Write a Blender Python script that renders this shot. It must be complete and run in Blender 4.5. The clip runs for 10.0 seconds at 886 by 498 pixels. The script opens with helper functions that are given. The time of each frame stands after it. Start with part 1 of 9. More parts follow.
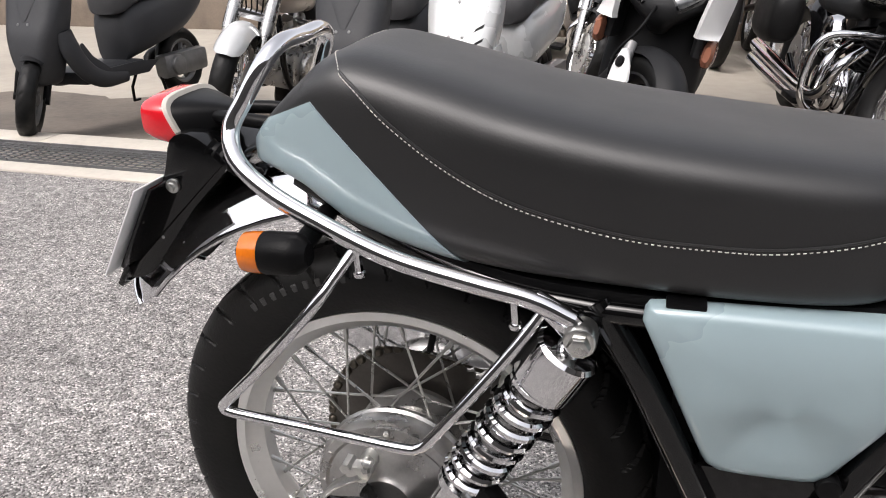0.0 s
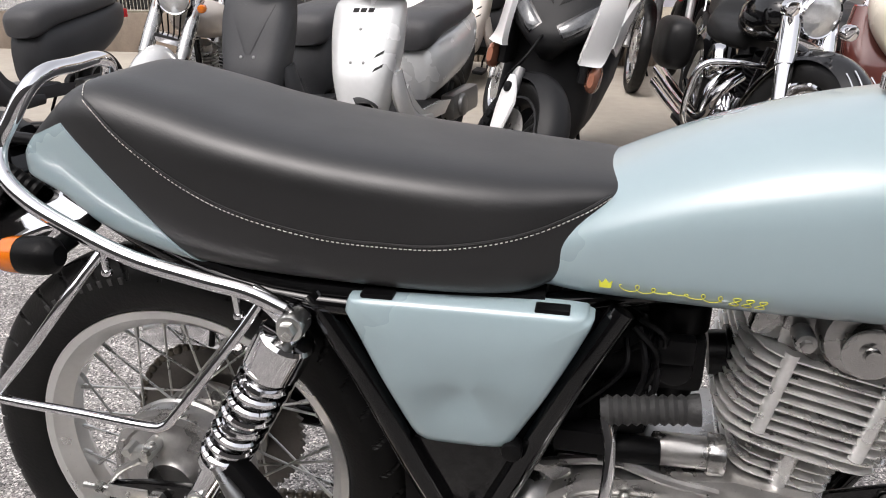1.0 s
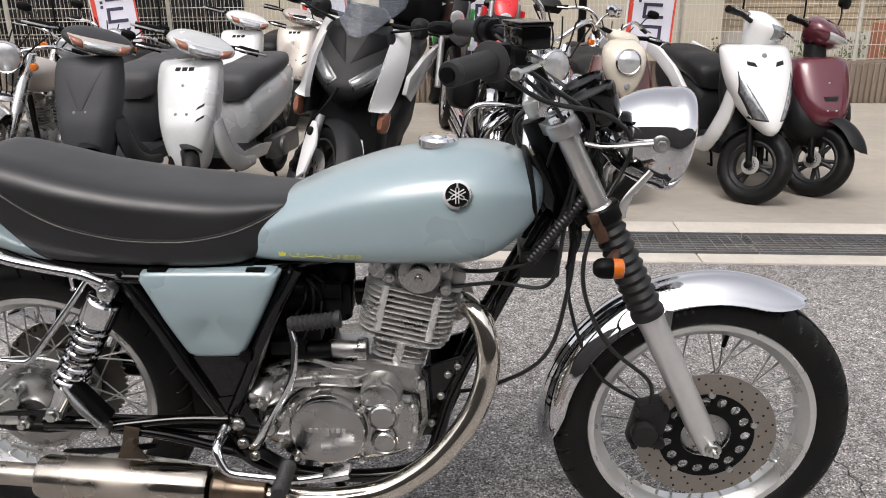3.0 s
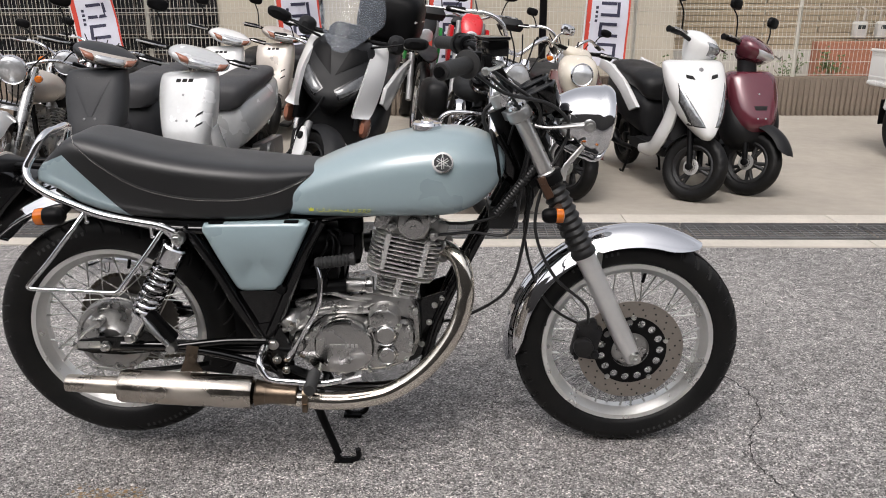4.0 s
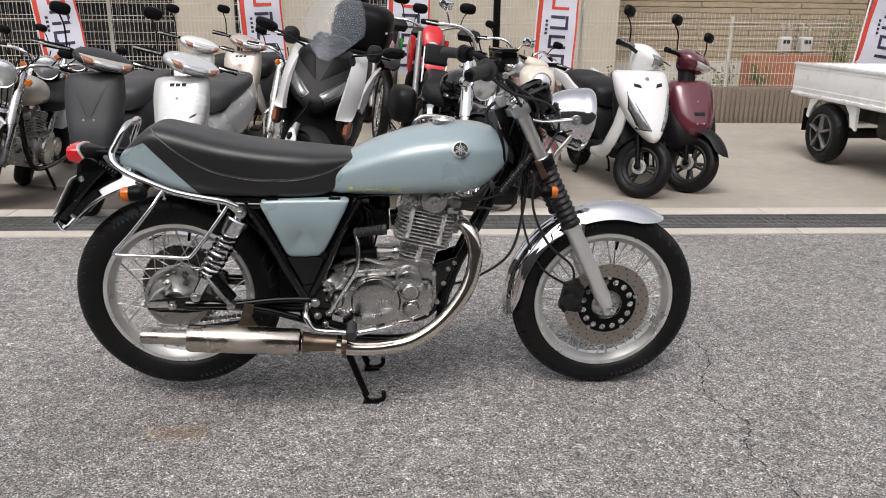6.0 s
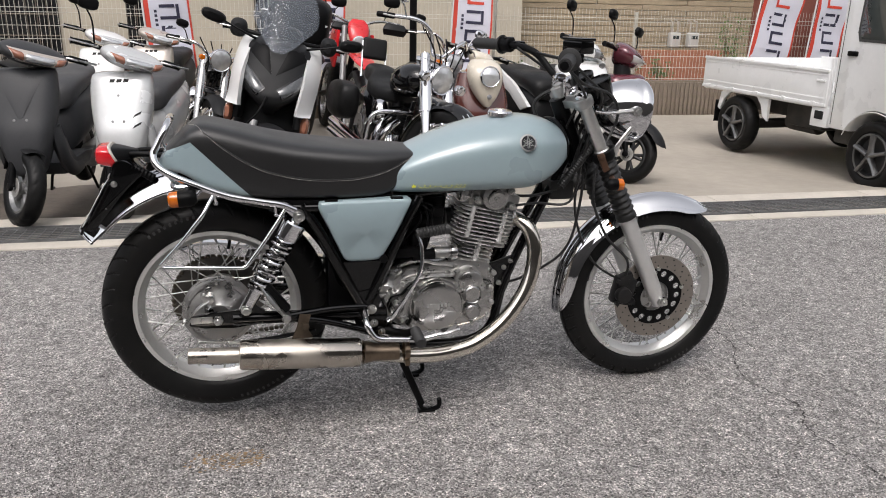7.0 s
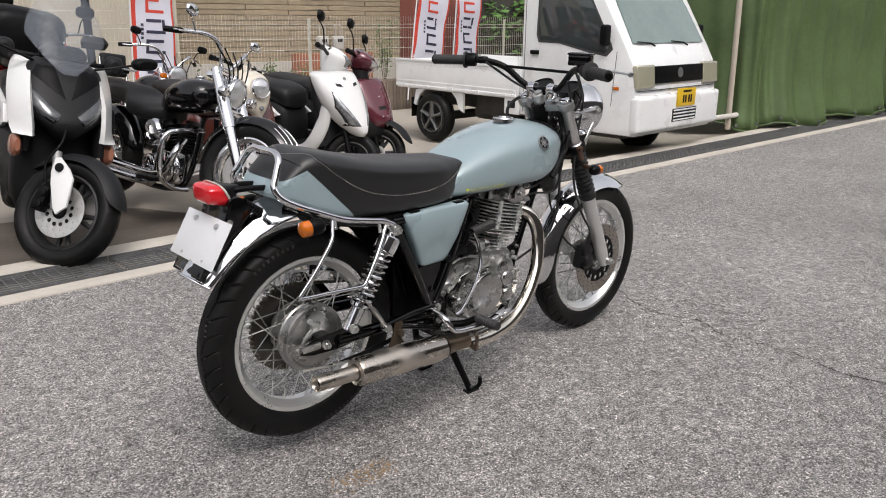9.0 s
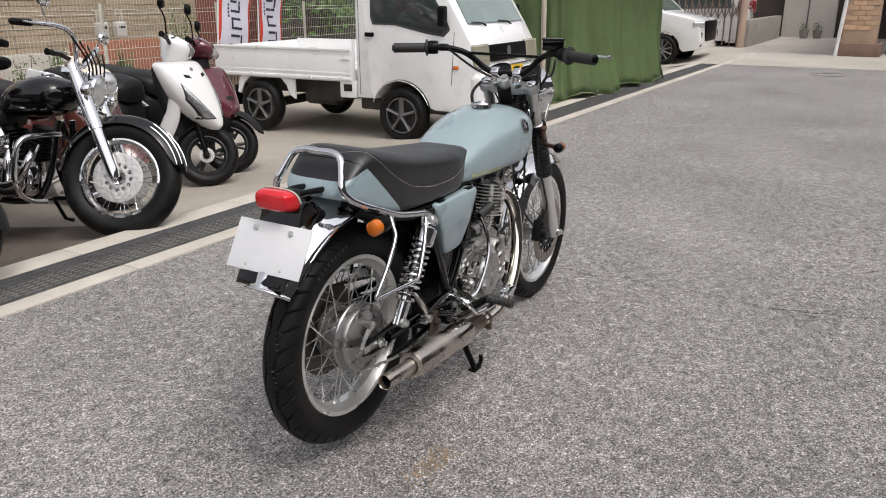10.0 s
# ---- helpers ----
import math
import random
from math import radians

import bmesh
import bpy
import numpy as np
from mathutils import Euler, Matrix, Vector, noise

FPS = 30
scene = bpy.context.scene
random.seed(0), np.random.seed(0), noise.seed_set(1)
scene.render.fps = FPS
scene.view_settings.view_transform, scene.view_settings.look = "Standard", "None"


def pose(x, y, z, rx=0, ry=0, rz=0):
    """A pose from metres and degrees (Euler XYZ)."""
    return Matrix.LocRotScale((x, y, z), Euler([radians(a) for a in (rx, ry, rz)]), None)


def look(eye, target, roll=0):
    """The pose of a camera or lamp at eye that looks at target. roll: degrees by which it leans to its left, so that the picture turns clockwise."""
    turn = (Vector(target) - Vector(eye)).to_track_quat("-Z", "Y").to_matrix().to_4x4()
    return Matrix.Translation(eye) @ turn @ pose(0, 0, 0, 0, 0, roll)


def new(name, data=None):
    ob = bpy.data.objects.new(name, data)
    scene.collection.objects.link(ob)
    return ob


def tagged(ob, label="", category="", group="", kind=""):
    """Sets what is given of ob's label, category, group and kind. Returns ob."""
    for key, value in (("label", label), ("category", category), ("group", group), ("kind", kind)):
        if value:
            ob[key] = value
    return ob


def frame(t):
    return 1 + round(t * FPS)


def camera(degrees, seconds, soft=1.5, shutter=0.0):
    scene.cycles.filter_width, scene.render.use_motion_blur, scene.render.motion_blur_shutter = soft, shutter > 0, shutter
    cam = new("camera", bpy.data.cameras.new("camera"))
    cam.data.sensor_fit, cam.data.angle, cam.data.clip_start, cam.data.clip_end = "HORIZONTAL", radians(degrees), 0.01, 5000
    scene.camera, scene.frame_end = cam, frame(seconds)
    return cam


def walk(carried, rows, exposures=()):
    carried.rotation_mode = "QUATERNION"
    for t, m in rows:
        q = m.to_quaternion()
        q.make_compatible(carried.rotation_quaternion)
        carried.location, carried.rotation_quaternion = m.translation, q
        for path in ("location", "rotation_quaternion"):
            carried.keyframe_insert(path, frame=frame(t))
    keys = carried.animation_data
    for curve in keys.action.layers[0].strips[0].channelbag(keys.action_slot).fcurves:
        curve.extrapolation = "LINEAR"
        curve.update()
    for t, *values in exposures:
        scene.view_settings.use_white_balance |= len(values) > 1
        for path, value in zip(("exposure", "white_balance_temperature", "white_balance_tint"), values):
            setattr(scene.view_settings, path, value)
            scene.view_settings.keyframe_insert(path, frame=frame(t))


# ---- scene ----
cam = camera(59.8, 10.0, 1.0)
PATH = [
    (0, (-0.421, -0.805, 1.026), (-0.924, 0.964, 0.239), -1.3),
    (0.5, (-0.334, -0.82, 1.028), (-0.803, 0.973, 0.276), -1.0),
    (1, (-0.15, -0.863, 1.047), (-0.55, 0.954, 0.312), -0.5),
    (1.5, (0.08, -0.936, 1.066), (-0.237, 0.901, 0.34), -0.5),
    (2, (0.198, -1.045, 1.106), (-0.025, 0.813, 0.399), -0.6),
    (2.5, (0.211, -1.218, 1.155), (0.075, 0.655, 0.468), -0.7),
    (3, (0.194, -1.483, 1.209), (0.141, 0.404, 0.549), -0.5),
    (3.2, (0.199, -1.59, 1.221), (0.17, 0.3, 0.569), -0.3),
    (4.3, (0.113, -2.124, 1.234), (0.159, -0.219, 0.626), -0.2),
    (4.5, (0.092, -2.193, 1.24), (0.143, -0.287, 0.638), -0.2),
    (5, (0.087, -2.315, 1.241), (0.157, -0.407, 0.645), -0.1),
    (5.5, (0.066, -2.422, 1.246), (0.171, -0.514, 0.656), 0.2),
    (5.7, (0.02, -2.441, 1.254), (0.15, -0.535, 0.662), 0.4),
    (6.8, (-0.485, -2.308, 1.228), (-0.072, -0.446, 0.625), 1.2),
    (7, (-0.608, -2.243, 1.221), (-0.121, -0.399, 0.621), 1.2),
    (7.5, (-0.924, -2.146, 1.23), (-0.228, -0.369, 0.634), 1.4),
    (8, (-1.267, -2.087, 1.255), (-0.361, -0.403, 0.67), 1.4),
    (8.5, (-1.585, -1.942, 1.26), (-0.459, -0.393, 0.686), 1.0),
    (9, (-1.879, -1.815, 1.264), (-0.545, -0.443, 0.683), 0.6),
    (9.5, (-2.119, -1.543, 1.257), (-0.602, -0.387, 0.657), 0.2),
    (10, (-2.364, -1.248, 1.295), (-0.7, -0.331, 0.668), -0.2),
]
walk(cam, [(t, look(eye, target, roll)) for t, eye, target, roll in PATH], ((0.0, 0.98, 6600, 13), (1.6, 0.95, 6600, 13), (2.6, 0.78, 6600, 13), (3.4, 0.62, 6560, 12), (4.6, 0.57, 6560, 12), (7.0, 0.54, 6560, 12), (10.0, 0.52, 6560, 12)))

# ---- light ----
SUN_EL, SUN_AZ = 58.0, 205.0
world = bpy.data.worlds.new("overcast_sky")
scene.world = world
world.use_nodes = True
wn = world.node_tree.nodes
sky = wn.new("ShaderNodeTexSky")
sky.sky_type = "NISHITA"
sky.sun_disc = False
sky.sun_elevation, sky.sun_rotation = radians(SUN_EL), radians(SUN_AZ)
sky.air_density, sky.dust_density, sky.ozone_density = 1.0, 4.0, 1.0
veil = wn.new("ShaderNodeHueSaturation")
veil.inputs["Saturation"].default_value = 0.22
world.node_tree.links.new(sky.outputs["Color"], veil.inputs["Color"])
world.node_tree.links.new(veil.outputs["Color"], wn["Background"].inputs["Color"])
wn["Background"].inputs["Strength"].default_value = 0.15
sun = new("sun", bpy.data.lights.new("sun", "SUN"))
sun.data.energy, sun.data.angle, sun.data.color = 0.65, radians(25), (1.0, 0.95, 0.92)
sun.matrix_world = look((0, 0, 0), (-math.sin(radians(SUN_AZ)) * math.cos(radians(SUN_EL)), -math.cos(radians(SUN_AZ)) * math.cos(radians(SUN_EL)), -math.sin(radians(SUN_EL))))

# ---- materials ----
MATS = {}


def mat(name, color, rough=0.5, metal=0.0, vary=0.06, scale=12.0, bump=0.0, bscale=60.0, coat=0.0, spread=0.06, island=0.0, emit=0.0, spec=0.5, dust=0.0, crough=0.04):
    """A procedural surface: colour that wanders at two scales, uneven gloss, fine relief."""
    if name in MATS:
        return MATS[name]
    m = bpy.data.materials.new(name)
    m.use_nodes = True
    nt = m.node_tree
    n, l = nt.nodes, nt.links
    p = n["Principled BSDF"]
    p.inputs["Metallic"].default_value = metal
    p.inputs["Specular IOR Level"].default_value = spec
    p.inputs["Coat Weight"].default_value = coat
    p.inputs["Coat Roughness"].default_value = crough
    tc = n.new("ShaderNodeTexCoord")
    a, b = n.new("ShaderNodeTexNoise"), n.new("ShaderNodeTexNoise")
    a.inputs["Scale"].default_value, a.inputs["Detail"].default_value = scale, 4
    b.inputs["Scale"].default_value, b.inputs["Detail"].default_value = scale * 9, 3
    for t in (a, b):
        l.new(tc.outputs["Object"], t.inputs["Vector"])
    add = n.new("ShaderNodeMath")
    add.operation = "MULTIPLY_ADD"
    l.new(b.outputs["Fac"], add.inputs[0])
    add.inputs[1].default_value = 0.45
    l.new(a.outputs["Fac"], add.inputs[2])
    rng = n.new("ShaderNodeMapRange")
    l.new(add.outputs[0], rng.inputs["Value"])
    rng.inputs["From Min"].default_value, rng.inputs["From Max"].default_value = 0.45, 1.0
    rng.inputs["To Min"].default_value, rng.inputs["To Max"].default_value = 1 - vary, 1 + vary
    hsv = n.new("ShaderNodeHueSaturation")
    hsv.inputs["Color"].default_value = (*color, 1)
    if island:
        geo = n.new("ShaderNodeNewGeometry")
        oi = n.new("ShaderNodeObjectInfo")
        mix = n.new("ShaderNodeMath")
        mix.operation = "ADD"
        l.new(geo.outputs["Random Per Island"], mix.inputs[0])
        l.new(oi.outputs["Random"], mix.inputs[1])
        mr = n.new("ShaderNodeMapRange")
        l.new(mix.outputs[0], mr.inputs["Value"])
        mr.inputs["From Max"].default_value = 2.0
        mr.inputs["To Min"].default_value, mr.inputs["To Max"].default_value = 1 - island, 1 + island
        mul = n.new("ShaderNodeMath")
        mul.operation = "MULTIPLY"
        l.new(mr.outputs[0], mul.inputs[0])
        l.new(rng.outputs[0], mul.inputs[1])
        l.new(mul.outputs[0], hsv.inputs["Value"])
    else:
        l.new(rng.outputs[0], hsv.inputs["Value"])
    last = hsv.outputs["Color"]
    if dust:
        dn = n.new("ShaderNodeTexNoise")
        dn.inputs["Scale"].default_value, dn.inputs["Detail"].default_value = scale * 0.6, 6
        l.new(tc.outputs["Object"], dn.inputs["Vector"])
        dr = n.new("ShaderNodeMapRange")
        l.new(dn.outputs["Fac"], dr.inputs["Value"])
        dr.inputs["From Min"].default_value, dr.inputs["From Max"].default_value = 0.45, 0.75
        dr.inputs["To Max"].default_value = dust
        dm = n.new("ShaderNodeMixRGB")
        l.new(dr.outputs[0], dm.inputs["Fac"])
        l.new(last, dm.inputs["Color1"])
        dm.inputs["Color2"].default_value = (0.24, 0.21, 0.17, 1)
        last = dm.outputs["Color"]
    l.new(last, p.inputs["Base Color"])
    rr = n.new("ShaderNodeMapRange")
    l.new(a.outputs["Fac"], rr.inputs["Value"])
    rr.inputs["From Min"].default_value, rr.inputs["From Max"].default_value = 0.3, 0.7
    rr.inputs["To Min"].default_value, rr.inputs["To Max"].default_value = max(0.02, rough - spread * min(1, rough * 4)), min(1.0, rough + spread * min(1, rough * 4))
    l.new(rr.outputs[0], p.inputs["Roughness"])
    if bump:
        c = n.new("ShaderNodeTexNoise")
        c.inputs["Scale"].default_value, c.inputs["Detail"].default_value = bscale, 5
        l.new(tc.outputs["Object"], c.inputs["Vector"])
        bn = n.new("ShaderNodeBump")
        bn.inputs["Strength"].default_value, bn.inputs["Distance"].default_value = bump, 0.004
        l.new(c.outputs["Fac"], bn.inputs["Height"])
        l.new(bn.outputs["Normal"], p.inputs["Normal"])
    if emit:
        p.inputs["Emission Color"].default_value = (*color, 1)
        p.inputs["Emission Strength"].default_value = emit
    MATS[name] = m
    return m


def asphalt():
    """Worn dense asphalt: pale and dark stone chips in a grey binder."""
    m = bpy.data.materials.new("worn_asphalt")
    m.use_nodes = True
    n, l = m.node_tree.nodes, m.node_tree.links
    p = n["Principled BSDF"]
    tc = n.new("ShaderNodeTexCoord")
    vo = n.new("ShaderNodeTexVoronoi")
    vo.inputs["Scale"].default_value = 260
    vo.inputs["Randomness"].default_value = 1
    v2 = n.new("ShaderNodeTexVoronoi")
    v2.inputs["Scale"].default_value = 85
    big, mid = n.new("ShaderNodeTexNoise"), n.new("ShaderNodeTexNoise")
    big.inputs["Scale"].default_value, big.inputs["Detail"].default_value = 0.7, 7
    big.inputs["Roughness"].default_value = 0.68
    mid.inputs["Scale"].default_value, mid.inputs["Detail"].default_value = 22, 6
    for t in (vo, v2, big, mid):
        l.new(tc.outputs["Object"], t.inputs["Vector"])
    sep = n.new("ShaderNodeSeparateColor")
    l.new(vo.outputs["Color"], sep.inputs[0])
    ramp = n.new("ShaderNodeValToRGB")
    e = ramp.color_ramp.elements
    e[0].position, e[0].color = 0.0, (0.03, 0.029, 0.028, 1)
    e[1].position, e[1].color = 1.0, (0.68, 0.65, 0.62, 1)
    for pos, v in ((0.25, 0.14), (0.6, 0.26), (0.85, 0.36), (0.95, 0.6)):
        k = e.new(pos)
        k.color = (v, v * 0.953, v * 0.915, 1)
    l.new(sep.outputs[0], ramp.inputs["Fac"])
    s2 = n.new("ShaderNodeSeparateColor")
    l.new(v2.outputs["Color"], s2.inputs[0])
    mr = n.new("ShaderNodeMapRange")
    l.new(s2.outputs[0], mr.inputs["Value"])
    mr.inputs["To Min"].default_value, mr.inputs["To Max"].default_value = 0.78, 1.22
    br = n.new("ShaderNodeMapRange")
    l.new(big.outputs["Fac"], br.inputs["Value"])
    br.inputs["From Min"].default_value, br.inputs["From Max"].default_value = 0.3, 0.7
    br.inputs["To Min"].default_value, br.inputs["To Max"].default_value = 0.86, 1.36
    mm = n.new("ShaderNodeMath")
    mm.operation = "MULTIPLY"
    l.new(mr.outputs[0], mm.inputs[0])
    l.new(br.outputs[0], mm.inputs[1])
    ms = n.new("ShaderNodeMapRange")
    l.new(mid.outputs["Fac"], ms.inputs["Value"])
    ms.inputs["From Min"].default_value, ms.inputs["From Max"].default_value = 0.3, 0.7
    ms.inputs["To Min"].default_value, ms.inputs["To Max"].default_value = 0.72, 1.25
    m3 = n.new("ShaderNodeMath")
    m3.operation = "MULTIPLY"
    l.new(mm.outputs[0], m3.inputs[0])
    l.new(ms.outputs[0], m3.inputs[1])
    hsv = n.new("ShaderNodeHueSaturation")
    l.new(ramp.outputs["Color"], hsv.inputs["Color"])
    l.new(m3.outputs[0], hsv.inputs["Value"])
    l.new(hsv.outputs["Color"], p.inputs["Base Color"])
    p.inputs["Roughness"].default_value = 0.82
    bn = n.new("ShaderNodeBump")
    bn.inputs["Strength"].default_value, bn.inputs["Distance"].default_value = 0.9, 0.004
    l.new(vo.outputs["Distance"], bn.inputs["Height"])
    bn.invert = True
    l.new(bn.outputs["Normal"], p.inputs["Normal"])
    return m


ASPHALT = asphalt()
CONCRETE = mat("lot_concrete", (0.36, 0.325, 0.275), 0.85, vary=0.16, scale=1.1, bump=0.35, bscale=90, dust=0.25)
KERB = mat("kerb_concrete", (0.5, 0.46, 0.4), 0.85, vary=0.14, scale=4, bump=0.4, bscale=120)
GALV = mat("galvanised_steel", (0.24, 0.24, 0.24), 0.45, 0.5, vary=0.25, scale=8)
# DARK: near-black that paints in the shade inside the drain, holes and slots.
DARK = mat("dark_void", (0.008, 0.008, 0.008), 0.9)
CHROME = mat("chrome", (0.76, 0.76, 0.775), 0.045, 1.0, vary=0.02, scale=20, spread=0.1)
STEEL = mat("brushed_stainless", (0.52, 0.475, 0.42), 0.3, 1.0, vary=0.1, scale=9, spread=0.25)
ALU = mat("polished_aluminium", (0.46, 0.455, 0.445), 0.24, 1.0, vary=0.06, scale=14, spread=0.2)
CAST = mat("cast_aluminium", (0.42, 0.415, 0.405), 0.34, 0.95, vary=0.16, scale=25, bump=0.05, bscale=300, spread=0.2)
RIMALU = mat("anodised_rim", (0.78, 0.78, 0.765), 0.3, 0.85, vary=0.06, scale=14)
BOLT = mat("zinc_bolt", (0.62, 0.62, 0.6), 0.3, 1.0, vary=0.15, scale=40)
PAINT = mat("pale_blue_grey_paint", (0.29, 0.375, 0.4), 0.3, 0.05, vary=0.03, scale=6, coat=0.7)
GLOSSBLACK = mat("gloss_black_paint", (0.002, 0.002, 0.0022), 0.1, coat=0.15, spec=0.4, vary=0.1)
SATINBLACK = mat("satin_black", (0.0035, 0.0035, 0.0038), 0.38, vary=0.2, scale=20, spec=0.14)
PLASTIC = mat("black_plastic", (0.0035, 0.0035, 0.0038), 0.45, spec=0.12, vary=0.2, scale=18, bump=0.1, bscale=400)
RUBBER = mat("tyre_rubber", (0.005, 0.005, 0.0051), 0.5, spec=0.24, vary=0.3, scale=16, bump=0.15, bscale=200, dust=0.02)
LEATHER = mat("black_vinyl", (0.0035, 0.0035, 0.004), 0.46, spec=0.65, vary=0.12, scale=7, bump=0.06, bscale=420, coat=0.15, crough=0.4)
LEATHER.node_tree.nodes["Principled BSDF"].inputs["Sheen Weight"].default_value = 0.06
LEATHER.node_tree.nodes["Principled BSDF"].inputs["Sheen Roughness"].default_value = 0.5
THREAD = mat("white_thread", (0.6, 0.58, 0.54), 0.8)
RED = mat("red_lens", (0.62, 0.012, 0.02), 0.1, coat=0.6, vary=0.1, scale=30)
AMBER = mat("amber_lens", (0.58, 0.14, 0.008), 0.15, coat=0.5, vary=0.12, scale=40)
WHITE = mat("white_paint", (0.74, 0.74, 0.73), 0.22, coat=0.7, vary=0.03, scale=5)
PLATE = mat("plate_white", (0.7, 0.71, 0.72), 0.4, vary=0.03, scale=8)
YELLOW = mat("yellow_decal", (0.62, 0.62, 0.06), 0.4)

# ---- mesh tools ----


def V(*a):
    return Vector(a)


def thing(name, label, category, m=None, group=""):
    ob = new(name)
    ob.empty_display_size = 0.1
    if m is not None:
        ob.matrix_world = m
    return tagged(ob, label, category, group)


def part(name, bm, material, parent=None, label="", sharp=38):
    bmesh.ops.remove_doubles(bm, verts=bm.verts, dist=1e-6)
    bmesh.ops.recalc_face_normals(bm, faces=bm.faces)
    lim = radians(sharp)
    for f in bm.faces:
        f.smooth = True
    for e in bm.edges:
        if len(e.link_faces) == 2:
            e.smooth = e.calc_face_angle(0) < lim
    me = bpy.data.meshes.new(name)
    bm.to_mesh(me)
    bm.free()
    me.materials.append(material)
    ob = new(name, me)
    ob.parent = parent
    if label:
        ob["label"] = label
    return ob


def bm_of(bm):
    return bm if bm is not None else bmesh.new()


def loft(rings, bm=None, cap=True, closed=True):
    """A skin over rings of points, all of one count."""
    bm = bm_of(bm)
    vs = [[bm.verts.new(p) for p in r] for r in rings]
    n = len(vs[0])
    for a, b in zip(vs, vs[1:]):
        for i in range(n if closed else n - 1):
            j = (i + 1) % n
            bm.faces.new((a[i], a[j], b[j], b[i]))
    if cap and closed:
        bm.faces.new(vs[0][::-1])
        bm.faces.new(vs[-1])
    return bm


def curve(pts, steps=6):
    """Catmull-Rom through the points; works on tuples of any length."""
    pts = [tuple(p) for p in pts]
    ext = [tuple(2 * a - b for a, b in zip(pts[0], pts[1]))] + pts + [tuple(2 * a - b for a, b in zip(pts[-1], pts[-2]))]
    out = []
    for p0, p1, p2, p3 in zip(ext, ext[1:], ext[2:], ext[3:]):
        for s in range(steps):
            t = s / steps
            out.append(tuple(0.5 * (2 * b + (c - a) * t + (2 * a - 5 * b + 4 * c - d) * t * t + (3 * b - a - 3 * c + d) * t ** 3) for a, b, c, d in zip(p0, p1, p2, p3)))
    return out + [pts[-1]]


def tube(pts, r, bm=None, seg=10, smooth=0, flat=1.0):
    """A round bar along points; r a number or one a point; flat squeezes it."""
    rs = r if isinstance(r, (list, tuple)) else [r] * len(pts)
    if smooth:
        cv = curve([(*p, q) for p, q in zip(pts, rs)], smooth)
        pts, rs = [c[:3] for c in cv], [max(c[3], 1e-4) for c in cv]
    P = [Vector(p) for p in pts]
    up = None
    rings = []
    for i, p in enumerate(P):
        d = (P[min(i + 1, len(P) - 1)] - P[max(i - 1, 0)]).normalized()
        if up is None:
            up = d.cross(V(0, 0, 1)) if abs(d.z) < 0.9 else d.cross(V(0, 1, 0))
        side = (up - d * up.dot(d)).normalized()
        up = side
        w = d.cross(side)
        rings.append([p + (side * math.cos(2 * math.pi * k / seg) + w * math.sin(2 * math.pi * k / seg) * flat) * rs[i] for k in range(seg)])
    return loft(rings, bm)


def rod(a, b, r, bm=None, seg=12, r2=None):
    return tube([a, b], [r, r if r2 is None else r2], bm, seg)


def lathe(profile, at=(0, 0, 0), axis=(0, 1, 0), bm=None, seg=32, closed=False):
    """Turns (distance along axis, radius) points about an axis through at."""
    bm = bm_of(bm)
    d = Vector(axis).normalized()
    q = V(0, 0, 1) if abs(d.z) < 0.9 else V(1, 0, 0)
    s = d.cross(q).normalized()
    w = s.cross(d)
    o = Vector(at)
    rings = []
    for k in range(seg):
        c = s * math.cos(2 * math.pi * k / seg) + w * math.sin(2 * math.pi * k / seg)
        rings.append([bm.verts.new(o + d * h + c * max(r, 1e-5)) for h, r in profile])
    m = len(profile)
    for k in range(seg):
        a, b = rings[k], rings[(k + 1) % seg]
        for i in range(m if closed else m - 1):
            j = (i + 1) % m
            bm.faces.new((a[i], a[j], b[j], b[i]))
    bmesh.ops.remove_doubles(bm, verts=[v for r in rings for v in r], dist=2e-5)
    return bm


def drum(at, axis, length, r, bev=0.004, bm=None, seg=28):
    """A disc or short cylinder with eased rims, centred on at."""
    h = length / 2
    b = min(bev, h * 0.9, r * 0.5)
    return lathe([(-h, 0), (-h, r - b), (-h + b * 0.3, r - b * 0.3), (-h + b, r), (h - b, r), (h - b * 0.3, r - b * 0.3), (h, r - b), (h, 0)], at, axis, bm, seg)


def block(at, size, bev=0.004, bm=None, rot=None, seg=2):
    """A box with eased edges."""
    t = bmesh.new()
    bmesh.ops.create_cube(t, size=1)
    for v in t.verts:
        v.co = V(v.co.x * size[0], v.co.y * size[1], v.co.z * size[2])
    if bev:
        bmesh.ops.bevel(t, geom=list(t.edges), offset=min(bev, min(size) * 0.45), segments=seg, affect="EDGES", profile=0.6)
    m = Matrix.Translation(at) @ (rot if rot is not None else Matrix())
    return merge(t, m, bm)


def merge(t, m=None, bm=None):
    bm = bm_of(bm)
    if m is not None:
        bmesh.ops.transform(t, matrix=m, verts=t.verts)
    idx = {v: bm.verts.new(v.co) for v in t.verts}
    for f in t.faces:
        bm.faces.new([idx[v] for v in f.verts])
    t.free()
    return bm


